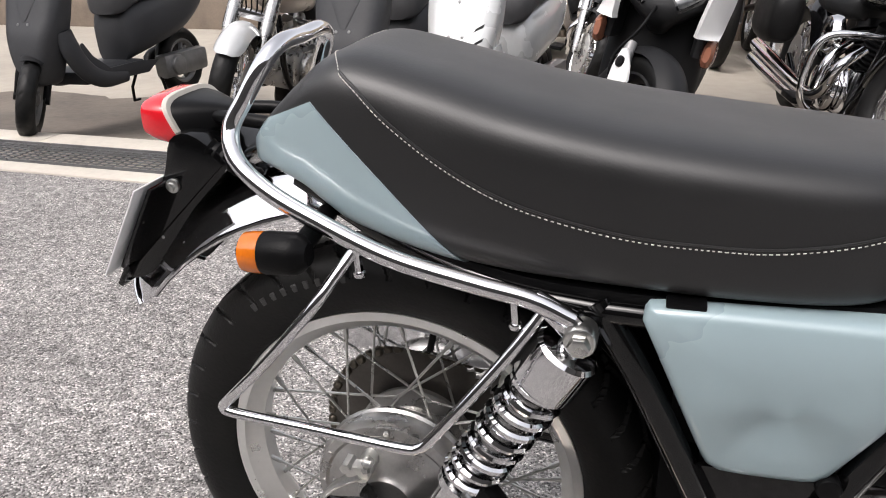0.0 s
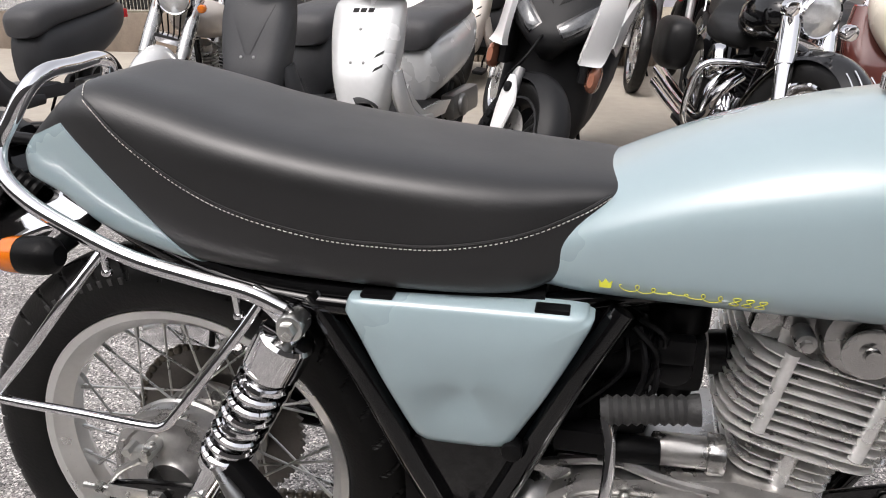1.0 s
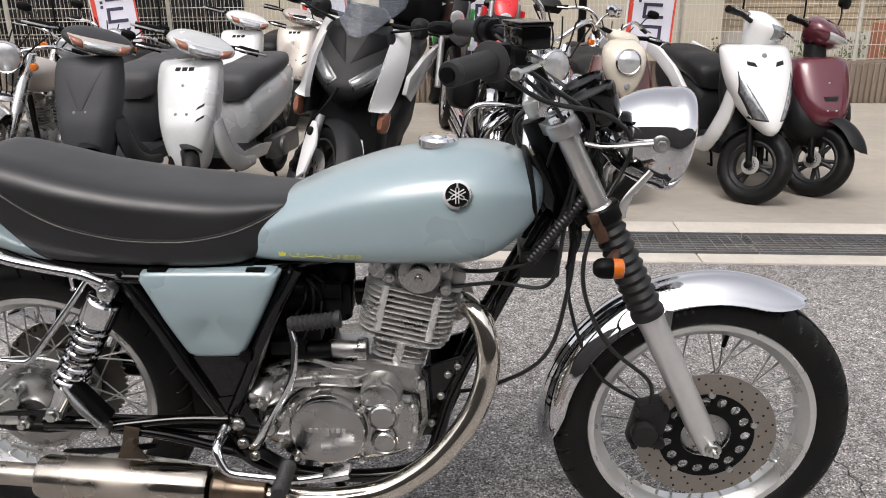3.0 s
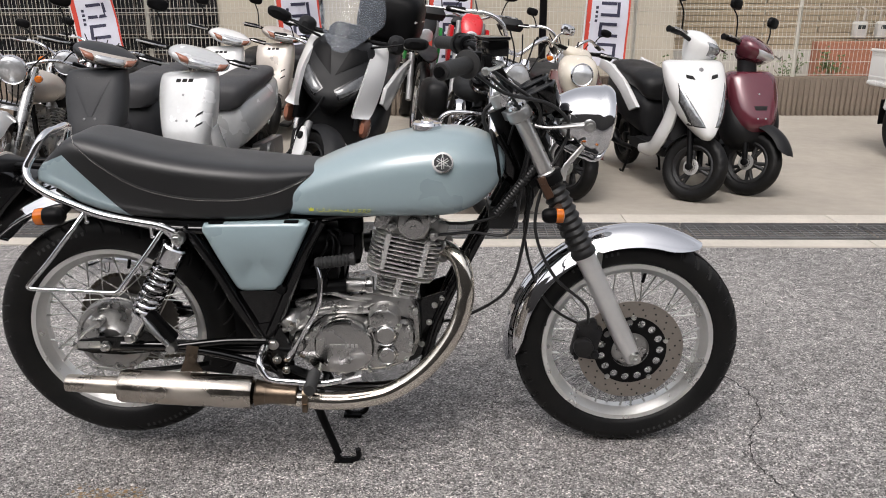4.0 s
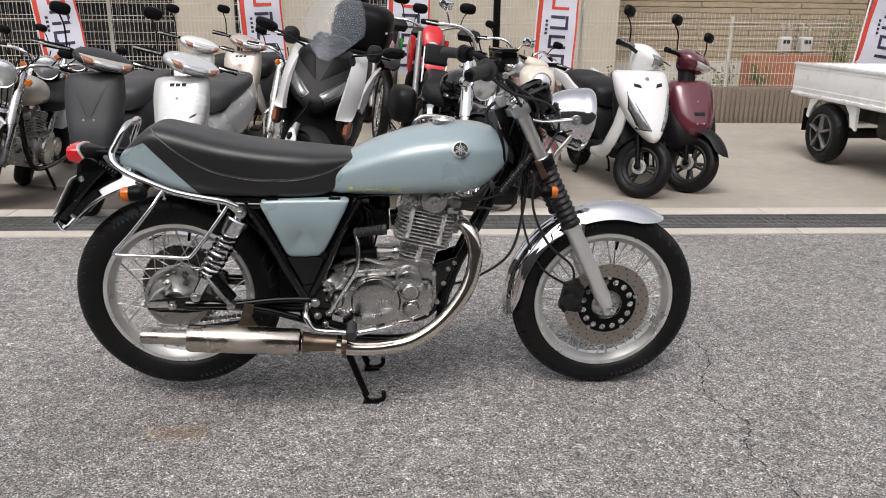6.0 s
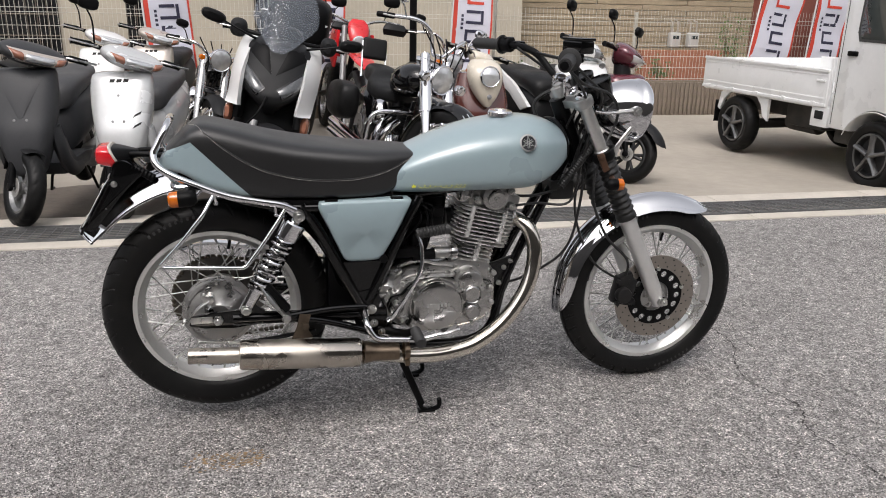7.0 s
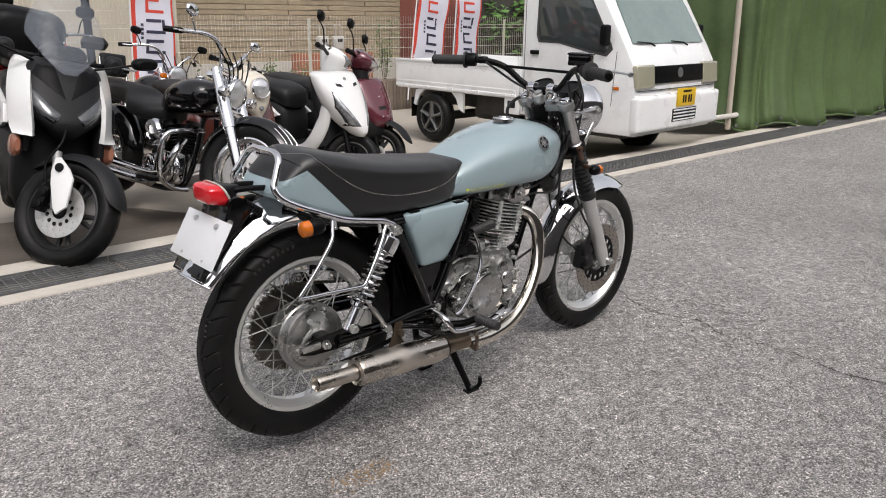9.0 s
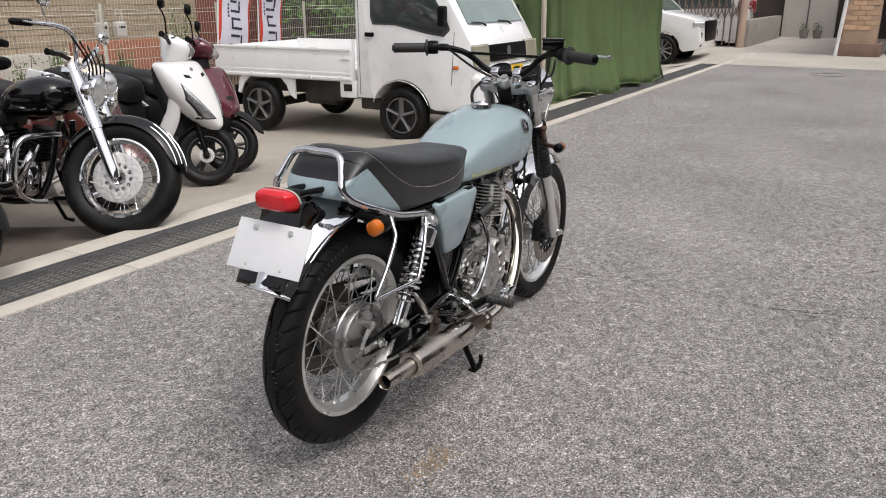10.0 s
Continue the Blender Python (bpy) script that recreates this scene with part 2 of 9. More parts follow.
def panel(outline, depth, m=None, bev=0.003, bm=None, holes=()):
    """A flat outline in x, z (with holes) given a thickness along y, edges eased."""
    t = bmesh.new()
    es = []
    for loop in (outline, *holes):
        vs = [t.verts.new((p[0], 0, p[1])) for p in loop]
        es += [t.edges.new((a, b)) for a, b in zip(vs, vs[1:] + vs[:1])]
    if holes:
        bmesh.ops.triangle_fill(t, use_beauty=True, edges=es)
    else:
        t.faces.new(t.verts)
    r = bmesh.ops.extrude_face_region(t, geom=list(t.faces))
    for g in r["geom"]:
        if isinstance(g, bmesh.types.BMVert):
            g.co.y += depth
    bmesh.ops.recalc_face_normals(t, faces=t.faces)
    if bev:
        ed = [e for e in t.edges if len(e.link_faces) == 2 and e.calc_face_angle(0) > 1.2 and abs(e.verts[0].co.y - e.verts[1].co.y) < 1e-6]
        bmesh.ops.bevel(t, geom=ed, offset=bev, segments=2, affect="EDGES", profile=0.6)
    return merge(t, m, bm)


def circle(cx, cz, r, n=16, a0=0.0):
    return [(cx + r * math.cos(a0 + 2 * math.pi * k / n), cz + r * math.sin(a0 + 2 * math.pi * k / n)) for k in range(n)]


def oval(w, zb, zt, n=2.6, seg=32, nb=None, yc=0.0):
    """A superellipse ring in y, z; nb is the power of its lower half."""
    zc, h = (zb + zt) / 2, (zt - zb) / 2
    out = []
    for k in range(seg):
        a = 2 * math.pi * k / seg
        c, s = math.cos(a), math.sin(a)
        e = n if s >= 0 else (nb or n)
        out.append((yc + w * math.copysign(abs(c) ** (2 / e), c), zc + h * math.copysign(abs(s) ** (2 / e), s)))
    return out


def hull(rows, n=2.6, nb=None, seg=32, steps=5, bm=None):
    """A body along x from rows (x, half width, bottom, top)."""
    rings = []
    for x, w, zb, zt in curve(rows, steps):
        rings.append([(x, y, z) for y, z in oval(w, zb, zt, n, seg, nb)])
    return loft(rings, bm)


def guard(c, r, a0, a1, w, drop, thick=0.002, n=28, bm=None, rib=0.0, steps=9, tips=(0.5, 0.5)):
    """A mudguard: a curved strip round a wheel centre c in x, z, with a raised middle rib, rolled edges and rounded ends; tips is the share of its width at each end."""
    rings = []
    reach = max(3.0, n * 0.14)
    for k in range(n + 1):
        a = radians(a0 + (a1 - a0) * k / n)
        cut = 1.0
        for gap, tip in ((k, tips[0]), (n - k, tips[1])):
            g = min(1.0, gap / reach)
            cut = min(cut, tip + (1 - tip) * math.sqrt(1 - (1 - g) ** 2))
        ring = []
        sec = []
        for i in range(-steps, steps + 1):
            e = i / steps
            u = e * cut
            lift = rib * (math.exp(-(u / 0.17) ** 4) + 0.7 * math.exp(-((abs(e) - 0.97) / 0.06) ** 2))
            sec.append((u * w, r - drop * abs(u) ** 2.4 + lift))
        inner = [(y * 0.97, q - thick) for y, q in reversed(sec)]
        for y, q in sec + inner:
            ring.append((c[0] + q * math.cos(a), y, c[1] + q * math.sin(a)))
        rings.append(ring)
    return loft(rings, bm)


def pieces(name, bm, material, parent, label="", near=0.0005):
    """Each loose piece of a mesh as a part of its own; pieces that touch stay one."""
    left, groups = set(bm.faces), []
    while left:
        f = left.pop()
        grp, todo = [f], [f]
        while todo:
            for v in todo.pop().verts:
                for q in v.link_faces:
                    if q in left:
                        left.discard(q)
                        grp.append(q)
                        todo.append(q)
        cs = [v.co for q in grp for v in q.verts]
        lo = [min(c[i] for c in cs) - near for i in range(3)]
        hi = [max(c[i] for c in cs) + near for i in range(3)]
        groups.append([grp, lo, hi])
    groups.sort(key=lambda e: (e[1], e[2]))
    if near > 0:
        i = 0
        while i < len(groups):
            j = i + 1
            while j < len(groups):
                a, b = groups[i], groups[j]
                if all(a[1][k] <= b[2][k] and b[1][k] <= a[2][k] for k in range(3)):
                    a[0] += b[0]
                    a[1] = [min(p, q) for p, q in zip(a[1], b[1])]
                    a[2] = [max(p, q) for p, q in zip(a[2], b[2])]
                    groups.pop(j)
                    j = i + 1
                else:
                    j += 1
            i += 1
    made = []
    for grp, lo, hi in groups:
        b2, seen = bmesh.new(), {}
        for f in grp:
            vs = []
            for v in f.verts:
                if v not in seen:
                    seen[v] = b2.verts.new(v.co)
                vs.append(seen[v])
            b2.faces.new(vs)
        made.append(part(name, b2, material, parent, label))
    bm.free()
    return made


def steered(angle, head, rake=26.0):
    """The front end turned about its raked steering axis through the point head."""
    ax = V(-math.sin(radians(rake)), 0, math.cos(radians(rake)))
    return Matrix.Translation(head) @ Matrix.Rotation(radians(angle), 4, ax) @ Matrix.Translation(-V(*head))


def screen_glass(name, color, alpha):
    """Thin clear plastic sheet."""
    m = bpy.data.materials.new(name)
    m.use_nodes = True
    p = m.node_tree.nodes["Principled BSDF"]
    p.inputs["Base Color"].default_value = (*color, 1)
    p.inputs["Roughness"].default_value = 0.08
    p.inputs["Alpha"].default_value = alpha
    p.inputs["Specular IOR Level"].default_value = 0.4
    return m


SCREEN = screen_glass("clear_screen", (0.36, 0.4, 0.46), 0.13)

# ---- the setting: road, gutter, paved lot, fence and house ----
LOT = pose(0, 0.08, 0, 0, 0, -2.1)


def lot_z(v):
    return 0.0 if v < 2.2 else -0.19 * (1 - math.exp(-(v - 2.2) / 0.75))


def at_lot(x, y):
    """The lot's height under a place in the world."""
    p = LOT.inverted() @ V(x, y, 0)
    return lot_z(p.y) + 0.004


def placed(ob, m=LOT):
    ob.matrix_world = m
    return ob


def sheet(us, vs, zf):
    bm = bmesh.new()
    g = [[bm.verts.new((u, v, zf(u, v))) for v in vs] for u in us]
    for i in range(len(us) - 1):
        for j in range(len(vs) - 1):
            bm.faces.new((g[i][j], g[i + 1][j], g[i + 1][j + 1], g[i][j + 1]))
    return bm


us = [-900, -60, -20, -10, -5, 0, 5, 10, 20, 60, 900]
bm = sheet(us, [-900, -60, -20, -10, -6, -3, 0, 1.74, 1.745, 60, 900], lambda u, v: 0.0 if v < 1.742 else -0.35)
tagged(placed(part("road", bm, ASPHALT)), "worn grey asphalt road with pale stone chips", "road", kind="structure")
bm = sheet([-16 + i * 0.5 for i in range(65)], [2.363 + j * 0.06 for j in range(20)] + [3.6 + j * 0.4 for j in range(24)], lambda u, v: lot_z(v) + 0.004)
tagged(placed(part("pavement", bm, CONCRETE)), "stained buff concrete parking lot", "pavement", kind="structure")
# Stained concrete whose dark tone also paints in the shade under the scooters.
STAIN_SHADE = mat("stained_shaded_concrete", (0.115, 0.096, 0.078), 0.75, vary=0.45, scale=2.2, bump=0.4, bscale=70, dust=0.4)
rnd = random.Random(4)
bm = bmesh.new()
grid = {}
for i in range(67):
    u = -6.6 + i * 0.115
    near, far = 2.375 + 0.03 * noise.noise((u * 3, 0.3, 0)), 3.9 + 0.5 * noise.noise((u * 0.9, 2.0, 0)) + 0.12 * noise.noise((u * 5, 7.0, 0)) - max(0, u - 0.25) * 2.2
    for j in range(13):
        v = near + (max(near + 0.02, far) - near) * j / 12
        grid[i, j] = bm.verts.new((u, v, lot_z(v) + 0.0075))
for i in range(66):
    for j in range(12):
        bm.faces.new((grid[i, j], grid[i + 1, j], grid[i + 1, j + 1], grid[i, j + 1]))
tagged(placed(part("stained_concrete", bm, STAIN_SHADE)), "stained concrete, darkened for the shade under the parked scooters", "pavement", kind="structure")
# kerb stones beside the drain
for i in range(22):
    ob = part("kerb_stone", block((0, 0, 0), (1.194, 0.118, 0.12), 0.006), KERB)
    placed(ob, LOT @ Matrix.Translation((-9 + i * 1.2, 1.801, -0.052)))
    tagged(ob, "pale concrete kerb stone along the drain", "kerb", "kerb stones", "structure")
    ob = part("drain_lip", block((0, 0, 0), (1.196, 0.178, 0.12), 0.006), KERB)
    placed(ob, LOT @ Matrix.Translation((-9 + i * 1.2, 2.276, -0.055)))
    tagged(ob, "pale concrete lip behind the drain", "kerb", "drain lips", "structure")
# Black strip paints in the shade below the gratings.
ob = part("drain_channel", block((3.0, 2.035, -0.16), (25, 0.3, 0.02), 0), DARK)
tagged(placed(ob), "drain channel bed, painted black for its shade", "drain", kind="structure")
grate_mesh = None
for i in range(25):
    if grate_mesh is None:
        bm = bmesh.new()
        for j in range(8):
            block((0, -0.122 + j * 0.0348, -0.004), (0.985, 0.005, 0.006), 0, bm)
        for j in range(20):
            block((-0.475 + j * 0.05, 0, -0.006), (0.004, 0.272, 0.006), 0, bm)
        for y in (-0.14, 0.14):
            block((0, y, -0.012), (0.992, 0.006, 0.04), 0, bm)
        ob = part("drain_grating", bm, GALV)
        grate_mesh = ob.data
    else:
        ob = new("drain_grating", grate_mesh)
    placed(ob, LOT @ Matrix.Translation((-9 + i * 1.0, 2.035, 0.0)))
    tagged(ob, "galvanised steel drain grating", "grating", "drain gratings", "structure")
# far concrete drive and the asphalt's end
bm = sheet([13.5, 15, 18, 22, 28, 36], [-9, -6, -3, 0, 1.6, 2.3, 3.2, 8], lambda u, v: 0.006 if v < 2.35 or u > 17 else -0.17)
tagged(placed(part("driveway", bm, mat("drive_concrete", (0.42, 0.39, 0.34), 0.85, vary=0.15, scale=0.8, bump=0.3))), "pale concrete driveway", "driveway", kind="structure")
bm = tube([(12.28 + 0.27 * math.cos(2 * math.pi * k / 40), -0.2 + 0.27 * math.sin(2 * math.pi * k / 40), 0.003) for k in range(41)], 0.012, None, 6, 0, 0.3)
tagged(placed(part("manhole", bm, mat("iron", (0.06, 0.06, 0.06), 0.6))), "iron manhole cover ring in the asphalt", "manhole", kind="structure")
# cracks in the asphalt
CR = mat("crack_dark", (0.035, 0.033, 0.032), 0.95)
rnd = random.Random(21)


def crack(pts, w):
    """A wandering narrow fissure lying on the road."""
    dense = curve(pts, 14)
    jit = [(x + rnd.uniform(-1, 1) * 0.007, y + rnd.uniform(-1, 1) * 0.007) for x, y in dense]
    bm = bmesh.new()
    prev = None
    for i, (x, y) in enumerate(jit):
        a, b = jit[max(0, i - 1)], jit[min(len(jit) - 1, i + 1)]
        d = Vector((b[0] - a[0], b[1] - a[1])).normalized()
        h = w * rnd.uniform(0.15, 1.0)
        l = bm.verts.new((x - d.y * h, y + d.x * h, 0.0022))
        r = bm.verts.new((x + d.y * h, y - d.x * h, 0.0022))
        if prev:
            bm.faces.new((prev[0], l, r, prev[1]))
        prev = (l, r)
    return bm


bm = crack([(1.13, 0.45), (1.19, 0.16), (1.08, -0.05), (1.05, -0.2), (1.1, -0.36), (1.03, -0.5), (1.06, -0.7), (1.05, -0.85), (1.02, -1.0), (1.1, -1.4)], 0.0035)
tagged(part("road_crack", bm, CR), "thin dark crack in the asphalt", "crack", kind="structure")
ST = mat("rust_stain", (0.27, 0.185, 0.105), 0.85, vary=0.4, scale=60, bump=0.4, bscale=300)
bm = bmesh.new()
for i in range(150):
    u = rnd.uniform(-1, 1)
    x, y, r = -0.70 + u * 0.1 + rnd.gauss(0, 0.01), -0.285 + rnd.gauss(0, 0.024) - u * 0.012, rnd.uniform(0.002, 0.006)
    k0 = rnd.uniform(0, 6)
    bm.faces.new([bm.verts.new((x + r * rnd.uniform(0.6, 1.5) * math.cos(k0 + k * 1.05), y + r * rnd.uniform(0.5, 1.1) * math.sin(k0 + k * 1.05), 0.002 + i * 0.00001)) for k in range(6)])
tagged(part("rust_stain", bm, ST), "small rust-brown stain on the asphalt", "stain", kind="structure")

# fence on a ribbed block wall
FV = 7.75
FENCE = mat("cream_fence_wire", (0.55, 0.53, 0.47), 0.5, vary=0.1)
BLOCKS = mat("ribbed_block", (0.20, 0.16, 0.125), 0.85, vary=0.2, scale=6, bump=0.5, bscale=80, island=0.15)
ob = part("garden_wall", block((2.0, FV + 0.06, 0.03), (24, 0.12, 0.52), 0.004), BLOCKS)
gw = tagged(placed(ob), "low brown ribbed block wall", "wall", kind="structure")
rib = None
for i in range(240):
    if rib is None:
        ob = part("rib", block((0, 0, 0), (0.052, 0.03, 0.46), 0.008, None, None, 1), BLOCKS, gw)
        rib = ob.data
    else:
        ob = new("rib", rib)
        ob.parent = gw
    ob.location = (-4.6 + i * 0.066, FV - 0.008, 0.04)
fence = tagged(new("fence"), "cream welded wire fence above the block wall", "fence", kind="structure")
fence.matrix_world = LOT
FH = 2.3
FLOW = 1.2
for i in range(11):
    u = -9.6 + i * 2.0
    part("post", tube([(u, FV + 0.05, 0.2), (u, FV + 0.05, FH if u < 2.6 else FLOW)], 0.024, None, 12), FENCE, fence)
for i in range(10):
    bm = bmesh.new()
    u0 = -9.6 + i * 2.0
    for k in range(41):
        u = u0 + k * 0.05
        tube([(u, FV + 0.02, 0.3), (u, FV + 0.02, FH if u0 < 2.3 else FLOW + 0.04)], 0.0028, bm, 4)
    z = 0.32
    while z < (FH if u0 < 2.3 else FLOW + 0.01):
        tube([(u0, FV + 0.015, z), (u0 + 2.0, FV + 0.015, z)], 0.0035, bm, 4)
        z += 0.15 if abs(z - 1.07) > 0.05 else 0.05
    part("wire_panel", bm, FENCE, fence)

# the house behind the fence
HV = 11.4
SIDING = mat("tan_siding", (0.33, 0.265, 0.18), 0.75, vary=0.2, scale=3.5, bump=0.4, bscale=40, island=0.14)
house = tagged(new("house"), "tan house with horizontal stone-look siding", "house", kind="structure")
house.matrix_world = LOT
part("wall", block((8.0, HV + 0.15, 1.9), (9.2, 0.2, 4.2), 0), mat("render_grey", (0.42, 0.40, 0.36), 0.85, vary=0.1, scale=2), house)
board = None
for r in range(26):
    for c in range(6):
        L = 1.78
        if board is None:
            ob = part("siding_board", block((0, 0, 0), (L, 0.03, 0.086), 0.006, None, None, 1), SIDING, house)
            board = ob.data
        else:
            ob = new("siding_board", board)
            ob.parent = house
        ob.location = (3.55 + 0.9 + c * 1.8 - (0.9 if r % 2 and c else 0), HV + 0.03, 0.42 + r * 0.095)
part("wall_foot", block((8.0, HV + 0.02, 0.05), (9.2, 0.1, 0.66), 0.01), mat("render_grey", (0.42, 0.40, 0.36), 0.85), house)
# the neighbouring building: cream wall with barred dark windows
nb = tagged(new("neighbour_house"), "cream building with dark barred windows behind the fence", "house", kind="structure")
nb.matrix_world = LOT
CREAM = mat("cream_wall", (0.46, 0.415, 0.335), 0.8, vary=0.1, scale=2.2, bump=0.2)
DARKGLASS = mat("dark_window", (0.015, 0.016, 0.018), 0.1, vary=0.3)
part("wall", block((-3.2, 10.5, 1.9), (13.6, 0.2, 4.2), 0), CREAM, nb)
for x, w in ((-6.3, 5.6), (-2.2, 0.7), (-0.35, 0.7)):
    wd = part("window", block((x, 10.385, 1.2), (w, 0.05, 2.2), 0.01), DARKGLASS, nb)
    bm = bmesh.new()
    k = -w / 2
    while k <= w / 2:
        rod((x + k, 10.33, 0.1), (x + k, 10.33, 2.3), 0.008, bm, 6)
        k += 0.14
    for z in (0.12, 0.4, 0.7, 1.0, 1.3, 1.6, 1.9, 2.28):
        rod((x - w / 2, 10.325, z), (x + w / 2, 10.325, z), 0.01, bm, 6)
    part("window_bars", bm, mat("bronze_bars", (0.12, 0.1, 0.08), 0.5, 0.5), wd)
# plain unseen wall closing the street behind the camera, dark to shade reflections
ob = part("wall_south", block((0, -7.5, 2.9), (70, 0.3, 5.8), 0.01), mat("plain_dark_wall", (0.085, 0.08, 0.075), 0.85, vary=0.2, scale=0.7, bump=0.2, bscale=30))
tagged(placed(ob), "plain unseen wall added behind the camera to darken reflections", "wall", kind="structure")

# ---- the motorcycle ----
BIKE = pose(-0.002, -0.006, -0.004, 1.2, 0, -0.57)
bike = thing("motorcycle", "pale blue-grey roadster motorcycle with black seat on its centre stand", "motorcycle", BIKE)
FA, RA = (0.700, 0.316), (-0.701, 0.366)


def tyre_mesh(r, w, rim, depth, pattern, seg=360, across=40):
    """A tyre turned about y with its tread cut in. pattern(angle, across) gives 0..1 depth."""
    bm = bmesh.new()
    sec = []
    cr = w * 0.5
    for i in range(across + 1):
        u = -1 + 2 * i / across
        a = u * 2.9
        over = max(0.0, (abs(a) - 1.57) / 1.33)
        y = cr * math.sin(a) if not over else math.copysign(cr * (1 - 0.36 * over ** 1.6), a)
        q = (r - (r - rim) * 0.5) + (r - rim) * 0.5 * math.cos(a)
        sec.append((y, q, u))
    rings = []
    for k in range(seg):
        t = 2 * math.pi * k / seg
        ring = []
        for y, q, u in sec:
            d = depth * pattern(t * r, y / cr) if abs(u) < 0.47 else 0.0
            ring.append(bm.verts.new(((q - d) * math.cos(t), y, (q - d) * math.sin(t))))
        rings.append(ring)
    for k in range(seg):
        a, b = rings[k], rings[(k + 1) % seg]
        for i in range(len(sec) - 1):
            bm.faces.new((a[i], a[i + 1], b[i + 1], b[i]))
    return bm


def zigzag(s, u):
    """Rear tread: slanted side sipes and two wandering long grooves."""
    z = abs(((s / 0.105) % 1) - 0.5) * 2
    g = abs(abs(u) - 0.22 - 0.2 * z) < 0.05
    h = abs(u) > 0.44 and abs(((s / 0.0525 + abs(u) * 0.95 + (0.5 if u > 0 else 0)) % 1) - 0.5) < 0.05
    return 1.0 if g or h else 0.0


def block_tread(s, u):
    c = abs(abs(u) - 0.3 - 0.1 * (abs((s / 0.06) % 1 - 0.5) * 2)) < 0.06
    h = abs(u) > 0.3 and abs(((s / 0.05 + abs(u) * 0.6) % 1) - 0.5) < 0.11
    return 1.0 if c or h else 0.0


def spoke_wheel(name, r_tyre, w_tyre, at, hub_r, hub_y, pattern, label):
    """Rim mesh with tyre, hub and 36 laced spokes under it."""
    rr = 0.2335
    m = Matrix.Translation((at[0], 0, at[1]))
    rim = part(name, lathe([(-0.03, rr + 0.006), (-0.034, rr + 0.004), (-0.033, rr - 0.008), (-0.024, rr - 0.014), (-0.012, rr - 0.026), (0.012, rr - 0.026), (0.024, rr - 0.014), (0.033, rr - 0.008), (0.034, rr + 0.004), (0.03, rr + 0.006), (0.02, rr - 0.002), (0, rr - 0.014), (-0.02, rr - 0.002)], seg=96, closed=True), RIMALU, bike, label)
    rim.matrix_local = m
    tyre = part("tyre", tyre_mesh(r_tyre, w_tyre, rr + 0.003, 0.0055, pattern, 720, 96), RUBBER, rim, "black road tyre with grooved tread", sharp=24)
    sp = None
    for k in range(36):
        side = -1 if k % 2 else 1
        lead = 1 if (k // 2) % 2 else -1
        a = 2 * math.pi * k / 36
        b = a + lead * 0.95
        p0 = V((rr - 0.024) * math.cos(a), side * 0.006, (rr - 0.024) * math.sin(a))
        p1 = V(hub_r * math.cos(b), side * hub_y, hub_r * math.sin(b))
        bm = rod(p1, p0, 0.0019, seg=6)
        rod(p0 + (p1 - p0).normalized() * 0.018, p0, 0.0034, bm, 6)
        part("spoke", bm, BOLT, rim)
    a = radians(78)
    bm = rod(V(0.212 * math.cos(a), 0, 0.212 * math.sin(a)), V(0.176 * math.cos(a), 0, 0.176 * math.sin(a)), 0.0045, seg=10)
    part("valve_cap", bm, PLASTIC, rim)
    # raised maker's lettering on the sidewall, as plain bars
    bm = bmesh.new()
    for base in (100, 280):
        for j in range(9):
            t = radians(base + j * 3.3)
            h = r_tyre - 0.036
            rot = Matrix.Rotation(-t + math.pi / 2, 4, "Y")
            block((h * math.cos(t), -w_tyre * 0.487, h * math.sin(t)), (0.007, 0.003, 0.010), 0.0008, bm, rot, 1)
    pieces("sidewall_bar", bm, mat("raised_rubber", (0.03, 0.03, 0.03), 0.6), rim, near=0.0)
    return rim


rear = spoke_wheel("rear_wheel", 0.325, 0.1, RA, 0.072, 0.034, zigzag, "spoked rear wheel with pale alloy rim")
front = spoke_wheel("front_wheel", 0.3125, 0.092, FA, 0.05, 0.032, block_tread, "spoked front wheel with pale alloy rim")
# rear drum brake hub
bm = lathe([(0.05, 0.0), (0.05, 0.06), (0.044, 0.082), (0.036, 0.083), (0.03, 0.06), (-0.02, 0.06), (-0.028, 0.1), (-0.036, 0.103), (-0.04, 0.1)], seg=48)
part("hub", bm, CAST, rear, "grey cast drum hub")
bm = lathe([(-0.04, 0.1), (-0.062, 0.102), (-0.07, 0.098), (-0.073, 0.088), (-0.071, 0.084), (-0.078, 0.065), (-0.086, 0.04), (-0.092, 0.034), (-0.094, 0.0)], seg=48)
for k in range(12):
    a = 2 * math.pi * k / 12
    rod((0.091 * math.cos(a), -0.068, 0.091 * math.sin(a)), (0.091 * math.cos(a), -0.0745, 0.091 * math.sin(a)), 0.004, bm, 8)
part("brake_plate", bm, CAST, rear)
bm = rod((-0.02, -0.07, 0.058), (-0.02, -0.115, 0.058), 0.011)
tube([(-0.02, -0.11, 0.058), (-0.06, -0.112, 0.03), (-0.085, -0.112, -0.01)], [0.01, 0.007, 0.006], bm, 8, 4, 0.6)
block((-0.024, -0.108, 0.062), (0.03, 0.018, 0.018), 0.004, bm)
rod((-0.036, -0.1, 0.07), (-0.036, -0.122, 0.07), 0.007, bm, 6)
part("brake_lever", bm, BOLT, rear)
